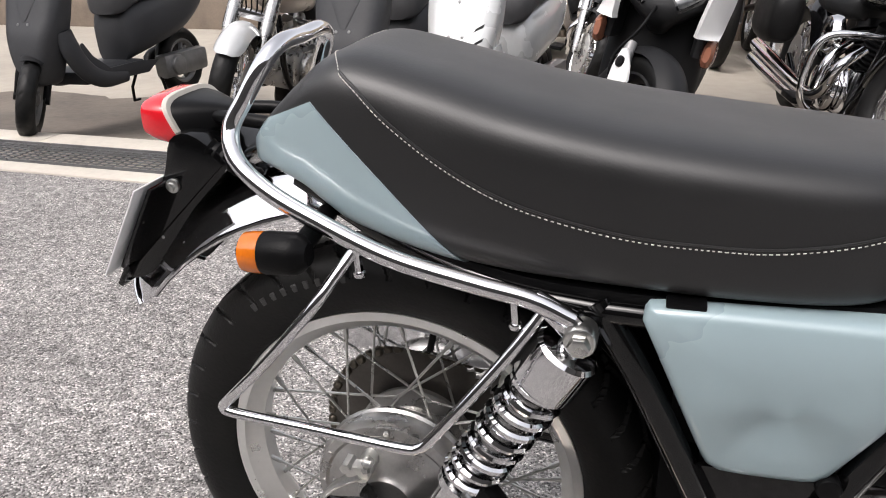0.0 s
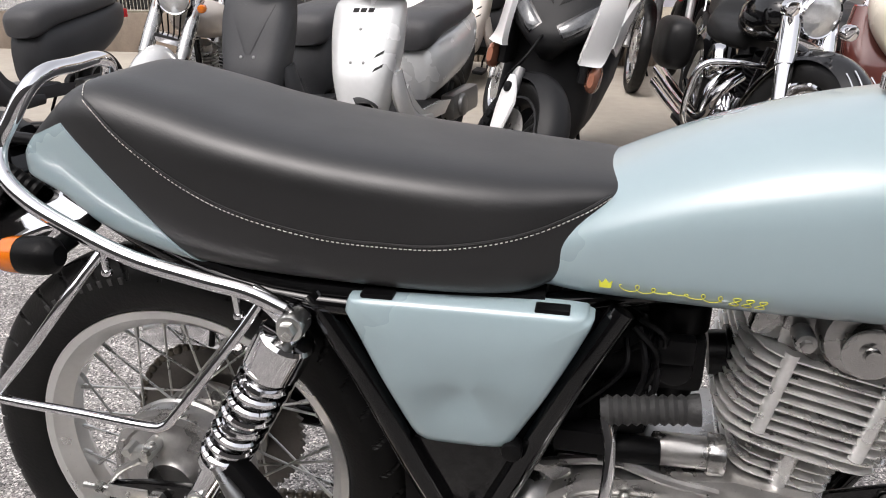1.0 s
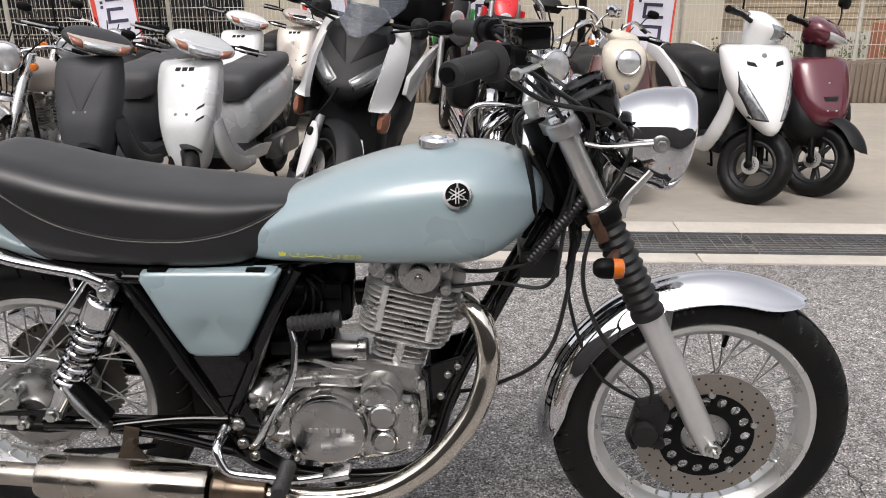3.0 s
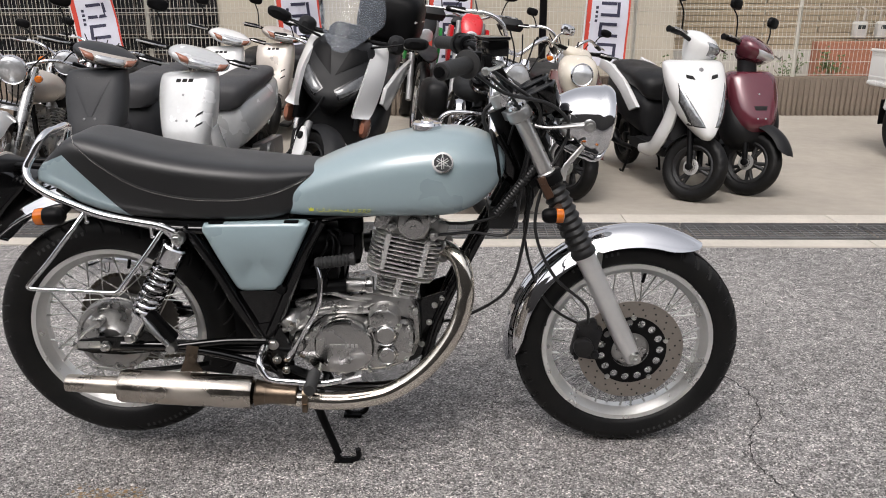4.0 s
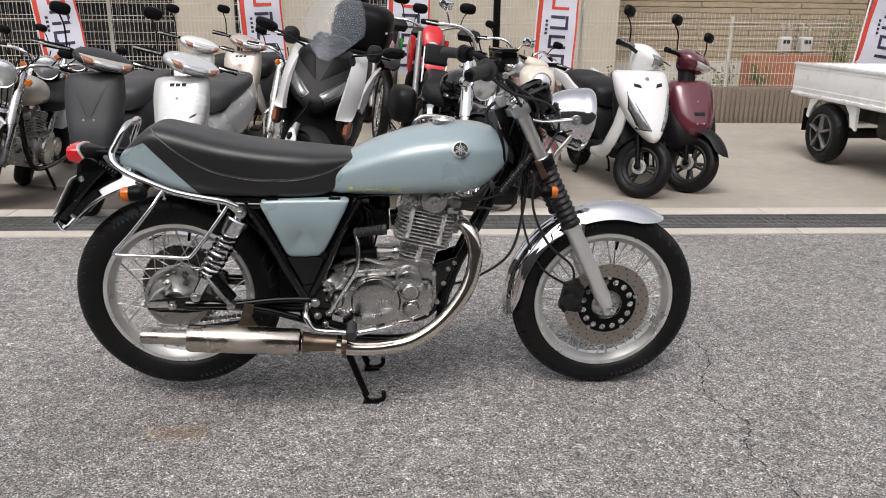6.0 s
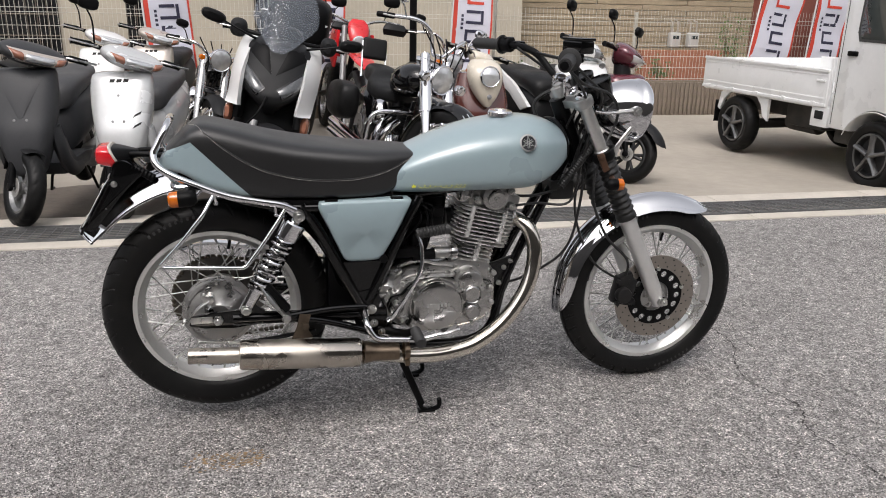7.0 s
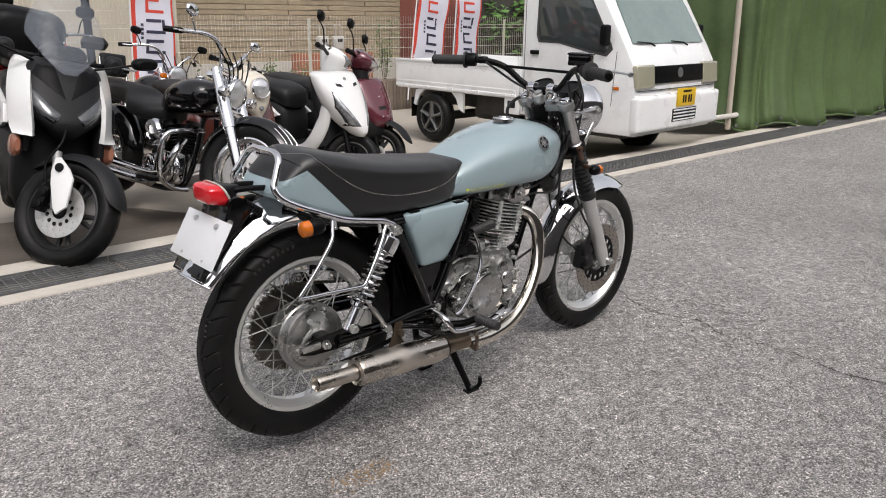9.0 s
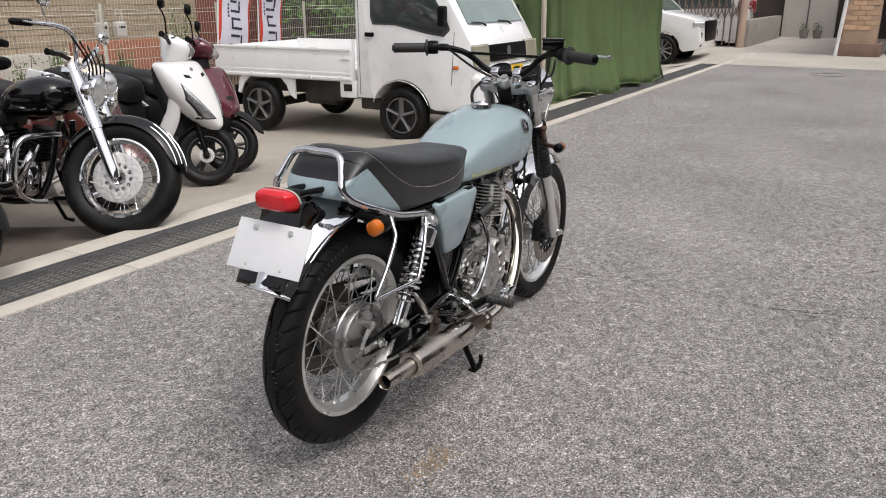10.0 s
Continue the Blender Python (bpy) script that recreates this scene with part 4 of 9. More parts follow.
for s in (-1, 1):
    path = [on_seat(x, z, s) for x, z in SZ]
    y0 = abs(path[-1].y)
    for k in range(1, 15):
        c = math.cos(math.pi / 2 * k / 14)
        path.append(seat_top(-0.708 - 0.04 * (1 - c ** 1.5), s * y0 * c))
    dense = [Vector(c) for c in curve(path, 5)]
    bm, run, start, along = bmesh.new(), [dense[0]], 0.0, 0.0
    for p, q in zip(dense, dense[1:]):
        along += (q - p).length
        run.append(q)
        if along - start > 0.0046:
            tube(run[:-1] if len(run) > 2 else run, 0.0006, bm, 5)
            run, start = [q + (q - p).normalized() * 0.0009], along
    part("stitching", bm, THREAD, seat, "white thread")
    part("seam", tube([p + V(0, 0, 0.0042) for p in path[:len(SZ)]], 0.0013, None, 6), LEATHER, seat)
# seat base lip
part("seat_base", hull([(-0.62, 0.105, 0.712, 0.726), (-0.5, 0.12, 0.696, 0.712), (-0.35, 0.12, 0.693, 0.709), (-0.2, 0.11, 0.698, 0.716)], 6, 6, 24, 4), PLASTIC, seat)

# side covers
for s in (-1, 1):
    rows = []
    oc = [(-0.414, 0.688), (-0.410, 0.700), (-0.395, 0.705), (-0.29, 0.707), (-0.17, 0.707), (-0.153, 0.702), (-0.150, 0.690), (-0.188, 0.61), (-0.222, 0.545), (-0.232, 0.529), (-0.25, 0.521), (-0.318, 0.519), (-0.335, 0.524), (-0.346, 0.537), (-0.378, 0.61)]
    cx = sum(p[0] for p in oc) / len(oc)
    cz = sum(p[1] for p in oc) / len(oc)
    dense = curve(oc + oc[:1], 3)[:-1]
    rings = []
    for f, y in ((1.0, 0.105), (1.0, 0.128), (0.985, 0.136), (0.95, 0.1405), (0.88, 0.143), (0.6, 0.146), (0.2, 0.147)):
        rings.append([(cx + (x - cx) * f, s * (y - 0.016 * max(0, (0.59 - z) / 0.10 + 0.15) * (1 if f < 2 else 0)), cz + (z - cz) * f) for x, z in dense])
    sc = part("side_cover", loft(rings), PAINT, bike, "pale blue-grey side cover", sharp=55)
    bm = bmesh.new()
    for x in (-0.376, -0.19):
        block((x, s * 0.128, 0.707), (0.036, 0.018, 0.006), 0.002, bm)
    pieces("cover_tab", bm, SATINBLACK, sc)
    part("lock", drum((-0.228, s * 0.125, 0.525), (0, 1, 0), 0.02, 0.012, 0.003), SATINBLACK, sc)

# frame
bm = bmesh.new()
for y in (-0.115, 0.115):
    s = math.copysign(1, y)
    tube([(-0.78, y * 0.6, 0.782), (-0.66, y * 0.75, 0.722), (-0.50, y, 0.688), (-0.30, y, 0.687), (-0.12, y * 0.6, 0.70), (0.05, y * 0.35, 0.712)], 0.013, bm, 10, 4)
    tube([(-0.458, y, 0.695), (-0.405, y * 1.02, 0.605), (-0.34, y, 0.47), (-0.285, y * 0.95, 0.36)], 0.0155, bm, 12, 4)
    tube([(-0.12, y * 0.9, 0.70), (-0.168, y, 0.61), (-0.235, y, 0.46), (-0.27, y * 0.95, 0.39)], 0.0145, bm, 12, 4)
    tube([(-0.285, y * 0.95, 0.38), (-0.27, y * 0.9, 0.30), (-0.2, y * 0.8, 0.24), (0.0, y * 0.7, 0.215), (0.12, y * 0.6, 0.25), (0.17, y * 0.45, 0.40), (0.25, y * 0.35, 0.57), (0.36, y * 0.2, 0.78)], 0.0145, bm, 12, 5)
rod((-0.05, 0, 0.72), (0.36, 0, 0.85), 0.024, bm)
rod((0.325, 0, 0.90), (0.395, 0, 0.765), 0.032, bm, 16)
part("frame", bm, GLOSSBLACK, bike, "gloss black tubular steel frame")
bm = bmesh.new()
for s in (-1, 1):
    panel([(-0.355, 0.515), (-0.215, 0.515), (-0.245, 0.45), (-0.28, 0.40), (-0.315, 0.44)], 0.006, Matrix.Translation((0, s * 0.112, 0)), 0.002, bm)
    panel([(-0.31, 0.42), (-0.25, 0.43), (-0.215, 0.36), (-0.21, 0.29), (-0.25, 0.27), (-0.30, 0.29), (-0.32, 0.35)], 0.01, Matrix.Translation((0, s * 0.115, 0)), 0.003, bm)
    panel([(0.11, 0.46), (0.2, 0.49), (0.19, 0.40), (0.15, 0.3), (0.1, 0.3)], 0.008, Matrix.Translation((0, s * 0.055, 0)), 0.002, bm)
pieces("frame_plate", bm, GLOSSBLACK, bike)
bm = bmesh.new()
for x, z, r in ((-0.262, 0.365, 0.011), (-0.255, 0.32, 0.009), (-0.232, 0.29, 0.0085), (0.165, 0.45, 0.006), (0.15, 0.40, 0.006), (0.13, 0.335, 0.006), (0.185, 0.47, 0.0055)):
    y = -0.124 if x < 0 else -0.064
    drum((x, y, z), (0, 1, 0), 0.012, r, 0.002, bm, 6)
    drum((x, y + 0.004, z), (0, 1, 0), 0.006, r * 1.35, 0.001, bm, 16)
pieces("frame_bolt", bm, BOLT, bike)
# airbox, electrics
bm = block((-0.28, 0, 0.60), (0.19, 0.2, 0.15), 0.02)
block((-0.30, 0, 0.48), (0.08, 0.16, 0.14), 0.015, bm)
block((-0.15, 0.03, 0.565), (0.15, 0.09, 0.19), 0.02, bm)
part("airbox", bm, PLASTIC, bike)
bm = block((-0.30, 0.02, 0.47), (0.17, 0.13, 0.32), 0.02)
block((-0.215, 0.03, 0.50), (0.1, 0.12, 0.14), 0.02, bm)
part("battery_box", bm, SATINBLACK, bike, "black battery box inside the frame")
part("carb_boot", tube([(-0.2, -0.01, 0.61), (-0.13, -0.02, 0.615), (-0.085, -0.02, 0.617)], [0.05, 0.044, 0.036], None, 20, 4), PLASTIC, bike, "black rubber intake boot")
part("intake_duct", tube([(-0.16, -0.06, 0.69), (-0.185, -0.075, 0.64), (-0.19, -0.075, 0.58), (-0.165, -0.06, 0.54)], [0.026, 0.028, 0.028, 0.022], None, 16, 4), PLASTIC, bike)
bm = bmesh.new()
tube([(-0.17, -0.03, 0.615), (-0.12, -0.03, 0.62), (-0.09, -0.02, 0.62)], [0.03, 0.03, 0.028], bm, 18)
rnd = random.Random(3)
for i in range(14):
    a = V(-0.2 + 0.14 * rnd.random(), -0.1 + 0.1 * rnd.random(), 0.62 + 0.06 * rnd.random())
    b = a + V(rnd.uniform(-0.1, 0.02), rnd.uniform(-0.03, 0.03), rnd.uniform(-0.16, -0.05))
    tube([a, a.lerp(b, 0.4) + V(0.02, -0.02, 0.01), b], 0.0035, bm, 6, 4)
pieces("hose", bm, PLASTIC, bike, near=0.0)
bm = block((-0.055, -0.02, 0.615), (0.06, 0.075, 0.07), 0.01)
drum((-0.055, -0.02, 0.665), (0, 0, 1), 0.04, 0.034, 0.005, bm)
drum((-0.055, -0.02, 0.575), (0, 0, 1), 0.03, 0.024, 0.004, bm)
drum((-0.06, -0.06, 0.62), (0, 1, 0), 0.04, 0.02, 0.003, bm)
block((-0.06, -0.075, 0.645), (0.04, 0.02, 0.03), 0.004, bm)
rod((-0.02, -0.02, 0.615), (0.035, -0.02, 0.62), 0.026, bm, 18)
carb = part("carburettor", bm, SATINBLACK, bike, "black carburettor body")
for k in range(3):
    part("clamp_ring", drum((0.0 + k * 0.012, -0.02, 0.617), (1, 0, 0.05), 0.005, 0.032, 0.001), SATINBLACK, carb)

# engine
EA, EB = V(0.055, 0, 0.455), V(0.112, 0, 0.70)
ED = (EB - EA).normalized()
EM = Matrix.Rotation(math.atan2(ED.x, ED.z), 4, "Y")
case = [(-0.245, 0.34), (-0.235, 0.40), (-0.20, 0.43), (-0.16, 0.46), (-0.06, 0.475), (0.02, 0.485), (0.11, 0.47), (0.135, 0.43), (0.14, 0.33), (0.12, 0.28), (0.06, 0.245), (-0.12, 0.232), (-0.2, 0.26), (-0.235, 0.30)]
case = [(-0.07 + (x + 0.075) * 0.92, 0.376 + (z - 0.345) * 0.88) for x, z in case]
eng = part("engine", panel(case, 0.2, Matrix.Translation((0, -0.1, 0)), 0.012), CAST, bike, "cast aluminium single-cylinder engine")
cover = [(-0.238, 0.338), (-0.225, 0.365), (-0.19, 0.372), (-0.165, 0.398), (-0.12, 0.428), (-0.06, 0.432), (-0.005, 0.42), (0.02, 0.425), (0.07, 0.425), (0.098, 0.41), (0.128, 0.40), (0.132, 0.34), (0.118, 0.29), (0.06, 0.262), (0.0, 0.252), (-0.1, 0.245), (-0.16, 0.255), (-0.2, 0.29), (-0.23, 0.31)]
cv = part("clutch_cover", panel(curve([(*p,) for p in cover] + [cover[0]], 3)[:-1], 0.045, Matrix.Translation((0, -0.14, 0)), 0.012), ALU, eng, "polished aluminium clutch cover")
bm = lathe([(0, 0.095), (-0.012, 0.0945), (-0.013, 0.09), (-0.011, 0.0885), (-0.02, 0.0875), (-0.0265, 0.0835), (-0.0285, 0.077), (-0.0295, 0.05), (-0.03, 0)], (-0.075, -0.136, 0.345), (0, 1, 0), seg=56)
part("round_cover", bm, ALU, cv)
bm = bmesh.new()
for i in range(7):
    block((-0.112 + i * 0.0125, -0.166, 0.352), (0.008, 0.0016, 0.011), 0.0005, bm, None, 1)
block((-0.03, -0.1655, 0.318), (0.034, 0.0016, 0.016), 0.0005, bm, None, 1)
pieces("cast_bar", bm, mat("cast_matte", (0.5, 0.5, 0.49), 0.5, 0.9), cv)
for cx, cz, r in ((0.05, 0.378, 0.037), (0.052, 0.312, 0.032), (-0.212, 0.345, 0.022)):
    bm = lathe([(0, r), (-0.012, r * 0.98), (-0.016, r * 0.9), (-0.014, r * 0.82), (-0.018, r * 0.7), (-0.019, 0)], (cx, -0.138, cz), (0, 1, 0), seg=32)
    part("cap", bm, ALU, cv)
# Slightly larger black panel behind the cover draws a dark line round it.
part("cover_gasket", panel([(-0.05 + (x + 0.05) * 1.02, 0.345 + (z - 0.345) * 1.035) for x, z in cover], 0.012, Matrix.Translation((0, -0.106, 0)), 0.001), SATINBLACK, cv)
# filter housing above the cover, with its round lid
hs = part("filter_housing", lathe([(0.0, 0.043), (-0.05, 0.042), (-0.056, 0.039), (-0.057, 0.0)], (0.034, -0.085, 0.438), (0, 1, 0), seg=36), CAST, eng)
part("filter_lid", lathe([(0, 0.036), (-0.006, 0.036), (-0.009, 0.032), (-0.0095, 0)], (0.034, -0.142, 0.44), (0, 1, 0), seg=36), ALU, hs)
for k in range(3):
    a = radians(90 + 120 * k)
    part("lid_bolt", drum((0.034 + 0.041 * math.cos(a), -0.146, 0.44 + 0.041 * math.sin(a)), (0, 1, 0), 0.014, 0.0065, 0.002, None, 10), BOLT, hs)
# ridge and bolts of the upper case
part("case_ridge", tube([(-0.235, -0.105, 0.40), (-0.19, -0.108, 0.415), (-0.15, -0.108, 0.447), (-0.08, -0.108, 0.458), (-0.02, -0.108, 0.455), (0.01, -0.106, 0.468)], 0.008, None, 8, 4), CAST, eng)
for x, z in ((-0.215, 0.41), (-0.168, 0.437), (-0.1, 0.462), (-0.03, 0.462), (0.115, 0.455)):
    part("case_bolt", drum((x, -0.113, z), (0, 1, 0), 0.018, 0.0078, 0.002, None, 10), BOLT, eng)
bm = bmesh.new()
for k in range(len(cover)):
    x, z = cover[k]
    x, z = -0.05 + (x + 0.05) * 0.95, 0.345 + (z - 0.345) * 0.93
    drum((x, -0.143, z), (0, 1, 0), 0.014, 0.0075, 0.002, bm, 10)
    drum((x, -0.15, z), (0, 1, 0), 0.006, 0.0045, 0.001, bm, 6)
pieces("cover_bolt", bm, BOLT, cv)

cv.matrix_local = Matrix.Translation((-0.07, 0, 0.376)) @ Matrix.Diagonal((0.87, 1.0, 0.87, 1.0)) @ Matrix.Translation((0.075, 0, -0.345))


def fin(u, wx, wy, th=0.0032):
    """One cooling fin at height u along the cylinder's axis: a notched plate."""
    out = []
    for k in range(40):
        a = 2 * math.pi * k / 40
        c, s = math.cos(a), math.sin(a)
        n = 5.0
        q = (abs(c) ** n + abs(s) ** n) ** (-1 / n)
        out.append((wx * c * q, wy * s * q))
    bm = bmesh.new()
    o = EA + ED * u
    rings = [[o + EM @ V(x * f, y * f, h) for x, y in out] for f, h in ((0.97, -th), (1.0, -th * 0.5), (1.0, th * 0.5), (0.97, th))]
    return loft(rings, bm)


FINALU = mat("machined_fin_alloy", (0.78, 0.775, 0.76), 0.34, 0.8, vary=0.12, scale=30, spread=0.2)
# Near-black core colour paints in the shade between the cooling fins.
GAP_SHADE = mat("fin_gap_shade", (0.05, 0.048, 0.046), 0.5, 0.5, vary=0.3, scale=30)
barrel = part("barrel", tube([EA + ED * 0.0, EA + ED * 0.115], 0.058, seg=32), GAP_SHADE, eng)
head = part("cylinder_head", block(EA + ED * 0.155, (0.15, 0.15, 0.11), 0.02, None, EM), GAP_SHADE, eng)
for i in range(6):
    part("cooling_fin", fin(0.018 + i * 0.0122, 0.06, 0.086, 0.0017), FINALU, barrel, "thin cast cooling fin" if i == 0 else "")
for i in range(10):
    w = 0.095 if 0 < i < 9 else 0.089
    part("cooling_fin", fin(0.092 + i * 0.0119, w, 0.105, 0.0019), FINALU, head)
for x in (-0.052, 0.05):
    part("stud_boss", tube([EA + ED * 0.108 + EM @ V(x, -0.101, 0), EA + ED * 0.205 + EM @ V(x, -0.099, 0)], 0.0075, None, 12), FINALU, head)
part("stud_boss", tube([EA + ED * 0.01 + EM @ V(0, -0.08, 0), EA + ED * 0.112 + EM @ V(0, -0.078, 0)], 0.01, None, 12), FINALU, barrel)
hb = EA + ED * 0.235
bm = block(hb + V(0.0, 0, -0.006), (0.14, 0.16, 0.07), 0.02, None, EM)
for s in (-1, 1):
    drum(hb + EM @ V(0.004, s * 0.085, 0.008), (0, 1, 0), 0.05, 0.043, 0.01, bm, 36)
    lathe([(0, 0.034), (-0.014 * 1, 0.033), (-0.017, 0.028), (-0.018, 0)], hb + EM @ V(0.004, s * 0.108, 0.002), (0, -s * -1, 0) if s < 0 else (0, -1, 0), bm, 28)
for x, z in ((-0.05, -0.01), (0.06, -0.01), (-0.035, 0.035), (0.045, 0.035)):
    drum(hb + EM @ V(x, -0.1, z), (0, 1, 0), 0.03, 0.011, 0.003, bm, 14)
    drum(hb + EM @ V(x, -0.118, z), (0, 1, 0), 0.008, 0.0065, 0.001, bm, 6)
block(hb + EM @ V(0.075, -0.05, -0.005), (0.04, 0.05, 0.05), 0.012, bm, EM)
block(hb + EM @ V(-0.075, -0.05, -0.01), (0.04, 0.05, 0.05), 0.012, bm, EM)
part("rocker_cover", bm, CAST, head)
part("cap", lathe([(0, 0.026), (-0.004, 0.027), (-0.006, 0.02), (-0.003, 0.012), (-0.004, 0.008), (-0.012, 0.0075), (-0.012, 0)], hb + EM @ V(0.004, -0.122, 0.004), (0, 1, 0), seg=28), ALU, head)
bm = block((-0.16, 0, 0.45), (0.10, 0.12, 0.06), 0.018)
block((-0.19, -0.05, 0.44), (0.06, 0.06, 0.07), 0.015, bm)
drum((-0.21, -0.09, 0.43), (0.3, 1, 0.5), 0.06, 0.025, 0.006, bm)
drum((-0.035, -0.075, 0.515), (1, 0, 0), 0.08, 0.019, 0.005, bm)
drum((-0.005, -0.075, 0.515), (1, 0, 0), 0.02, 0.024, 0.003, bm)
tube([(-0.2, -0.07, 0.47), (-0.12, -0.09, 0.50), (-0.06, -0.1, 0.49), (0.0, -0.1, 0.48)], 0.006, bm, 8, 4)
part("top_case", bm, CAST, eng)
bm = drum((-0.1, -0.085, 0.515), (1, 0, 0.05), 0.07, 0.016, 0.003)
block((-0.15, -0.09, 0.53), (0.07, 0.03, 0.03), 0.005, bm)
block((-0.11, -0.06, 0.56), (0.05, 0.05, 0.05), 0.008, bm)
part("switch_block", bm, PLASTIC, eng)
# kick starter
bm = tube([(-0.214, -0.165, 0.348), (-0.2, -0.178, 0.37), (-0.16, -0.185, 0.44), (-0.128, -0.178, 0.50), (-0.122, -0.16, 0.56), (-0.13, -0.145, 0.598)], [0.016, 0.011, 0.0085, 0.0085, 0.008, 0.008], None, 12, 5, 0.7)
ks = part("kick_lever", bm, CHROME, bike, "chrome kick-start lever")
pr = [(0, 0.012)]
for i in range(20):
    pr.append((0.004 + i * 0.0046, 0.0165 if i % 2 else 0.0135))
pr += [(0.1, 0.017), (0.102, 0)]
part("kick_rubber", lathe(pr, (-0.135, -0.14, 0.60), (1, 0.06, 0.1), seg=18), mat("grip_rubber", (0.022, 0.022, 0.022), 0.6), ks)

# exhaust
EX = [(0.17, -0.025, 0.60), (0.2, -0.045, 0.604), (0.231, -0.075, 0.583), (0.246, -0.10, 0.53), (0.241, -0.115, 0.465), (0.208, -0.135, 0.388), (0.138, -0.155, 0.306), (0.05, -0.168, 0.25), (-0.04, -0.176, 0.231), (-0.12, -0.18, 0.23), (-0.21, -0.184, 0.242), (-0.305, -0.188, 0.258)]
ex_ = part("exhaust_pipe", tube(EX, [0.0235] * 10 + [0.022, 0.022], None, 22, 8), mat("hot_chrome", (0.74, 0.69, 0.61), 0.14, 1.0, vary=0.06, scale=10, spread=0.1), bike, "chrome header pipe sweeping under the engine")
bm = drum((0.185, -0.028, 0.602), (1, -0.3, 0.2), 0.012, 0.04, 0.003)
drum((0.2, -0.034, 0.607), (1, -0.35, 0.2), 0.016, 0.033, 0.003, bm)
part("exhaust_flange", bm, CAST, ex_)
ca, cb = V(-0.303, -0.19, 0.262), V(-0.645, -0.19, 0.285)
dd = (cb - ca).normalized()
part("muffler", lathe([(0, 0.024), (0.002, 0.03), (0.005, 0.04), (0.012, 0.0425), (0.335, 0.0425), (0.344, 0.039), (0.346, 0.026)], ca, dd, seg=40), STEEL, bike, "straw-tinted stainless muffler can")
part("tail_pipe", lathe([(0.34, 0.0225), (0.478, 0.0225), (0.482, 0.021), (0.48, 0.0195), (0.36, 0.0195)], ca, dd, seg=28), STEEL, bike)
part("pipe_bore", lathe([(0.462, 0.0193), (0.40, 0.0192), (0.40, 0.0)], ca, dd, seg=24), mat("bore_black", (0.006, 0.006, 0.006), 0.9), bike, "near-black bore of the tail pipe")
part("collector", lathe([(-0.11, 0.0235), (-0.108, 0.0255), (-0.05, 0.0265), (-0.012, 0.03), (-0.004, 0.036)], ca, dd, seg=28), mat("burnt_steel", (0.2, 0.155, 0.115), 0.35, 1.0, vary=0.2), ex_, "heat-browned collector")
bm = lathe([(-0.03, 0.0265), (-0.03, 0.0295), (-0.005, 0.0335), (-0.005, 0.030)], ca, dd, seg=24)
lathe([(-0.14, 0.0265), (-0.14, 0.029), (-0.125, 0.029), (-0.125, 0.0265)], ca, dd, bm, 24)
block(ca + dd * -0.132 + V(0, -0.02, -0.025), (0.014, 0.02, 0.02), 0.003, bm)
pieces("exhaust_clamp", bm, mat("burnt_steel", (0.2, 0.155, 0.115), 0.35, 1.0, vary=0.2), ex_)
bm = panel([(-0.5, 0.31), (-0.44, 0.31), (-0.455, 0.34), (-0.445, 0.38), (-0.475, 0.385), (-0.485, 0.345)], 0.005, Matrix.Translation((0, -0.165, 0)), 0.001)
drum((-0.462, -0.17, 0.35), (0, 1, 0), 0.02, 0.012, 0.002, bm, 6)
part("muffler_hanger", bm, mat("rusty_bracket", (0.05, 0.035, 0.022), 0.6, 0.3, vary=0.3), bike, "rust-stained hanger bracket")

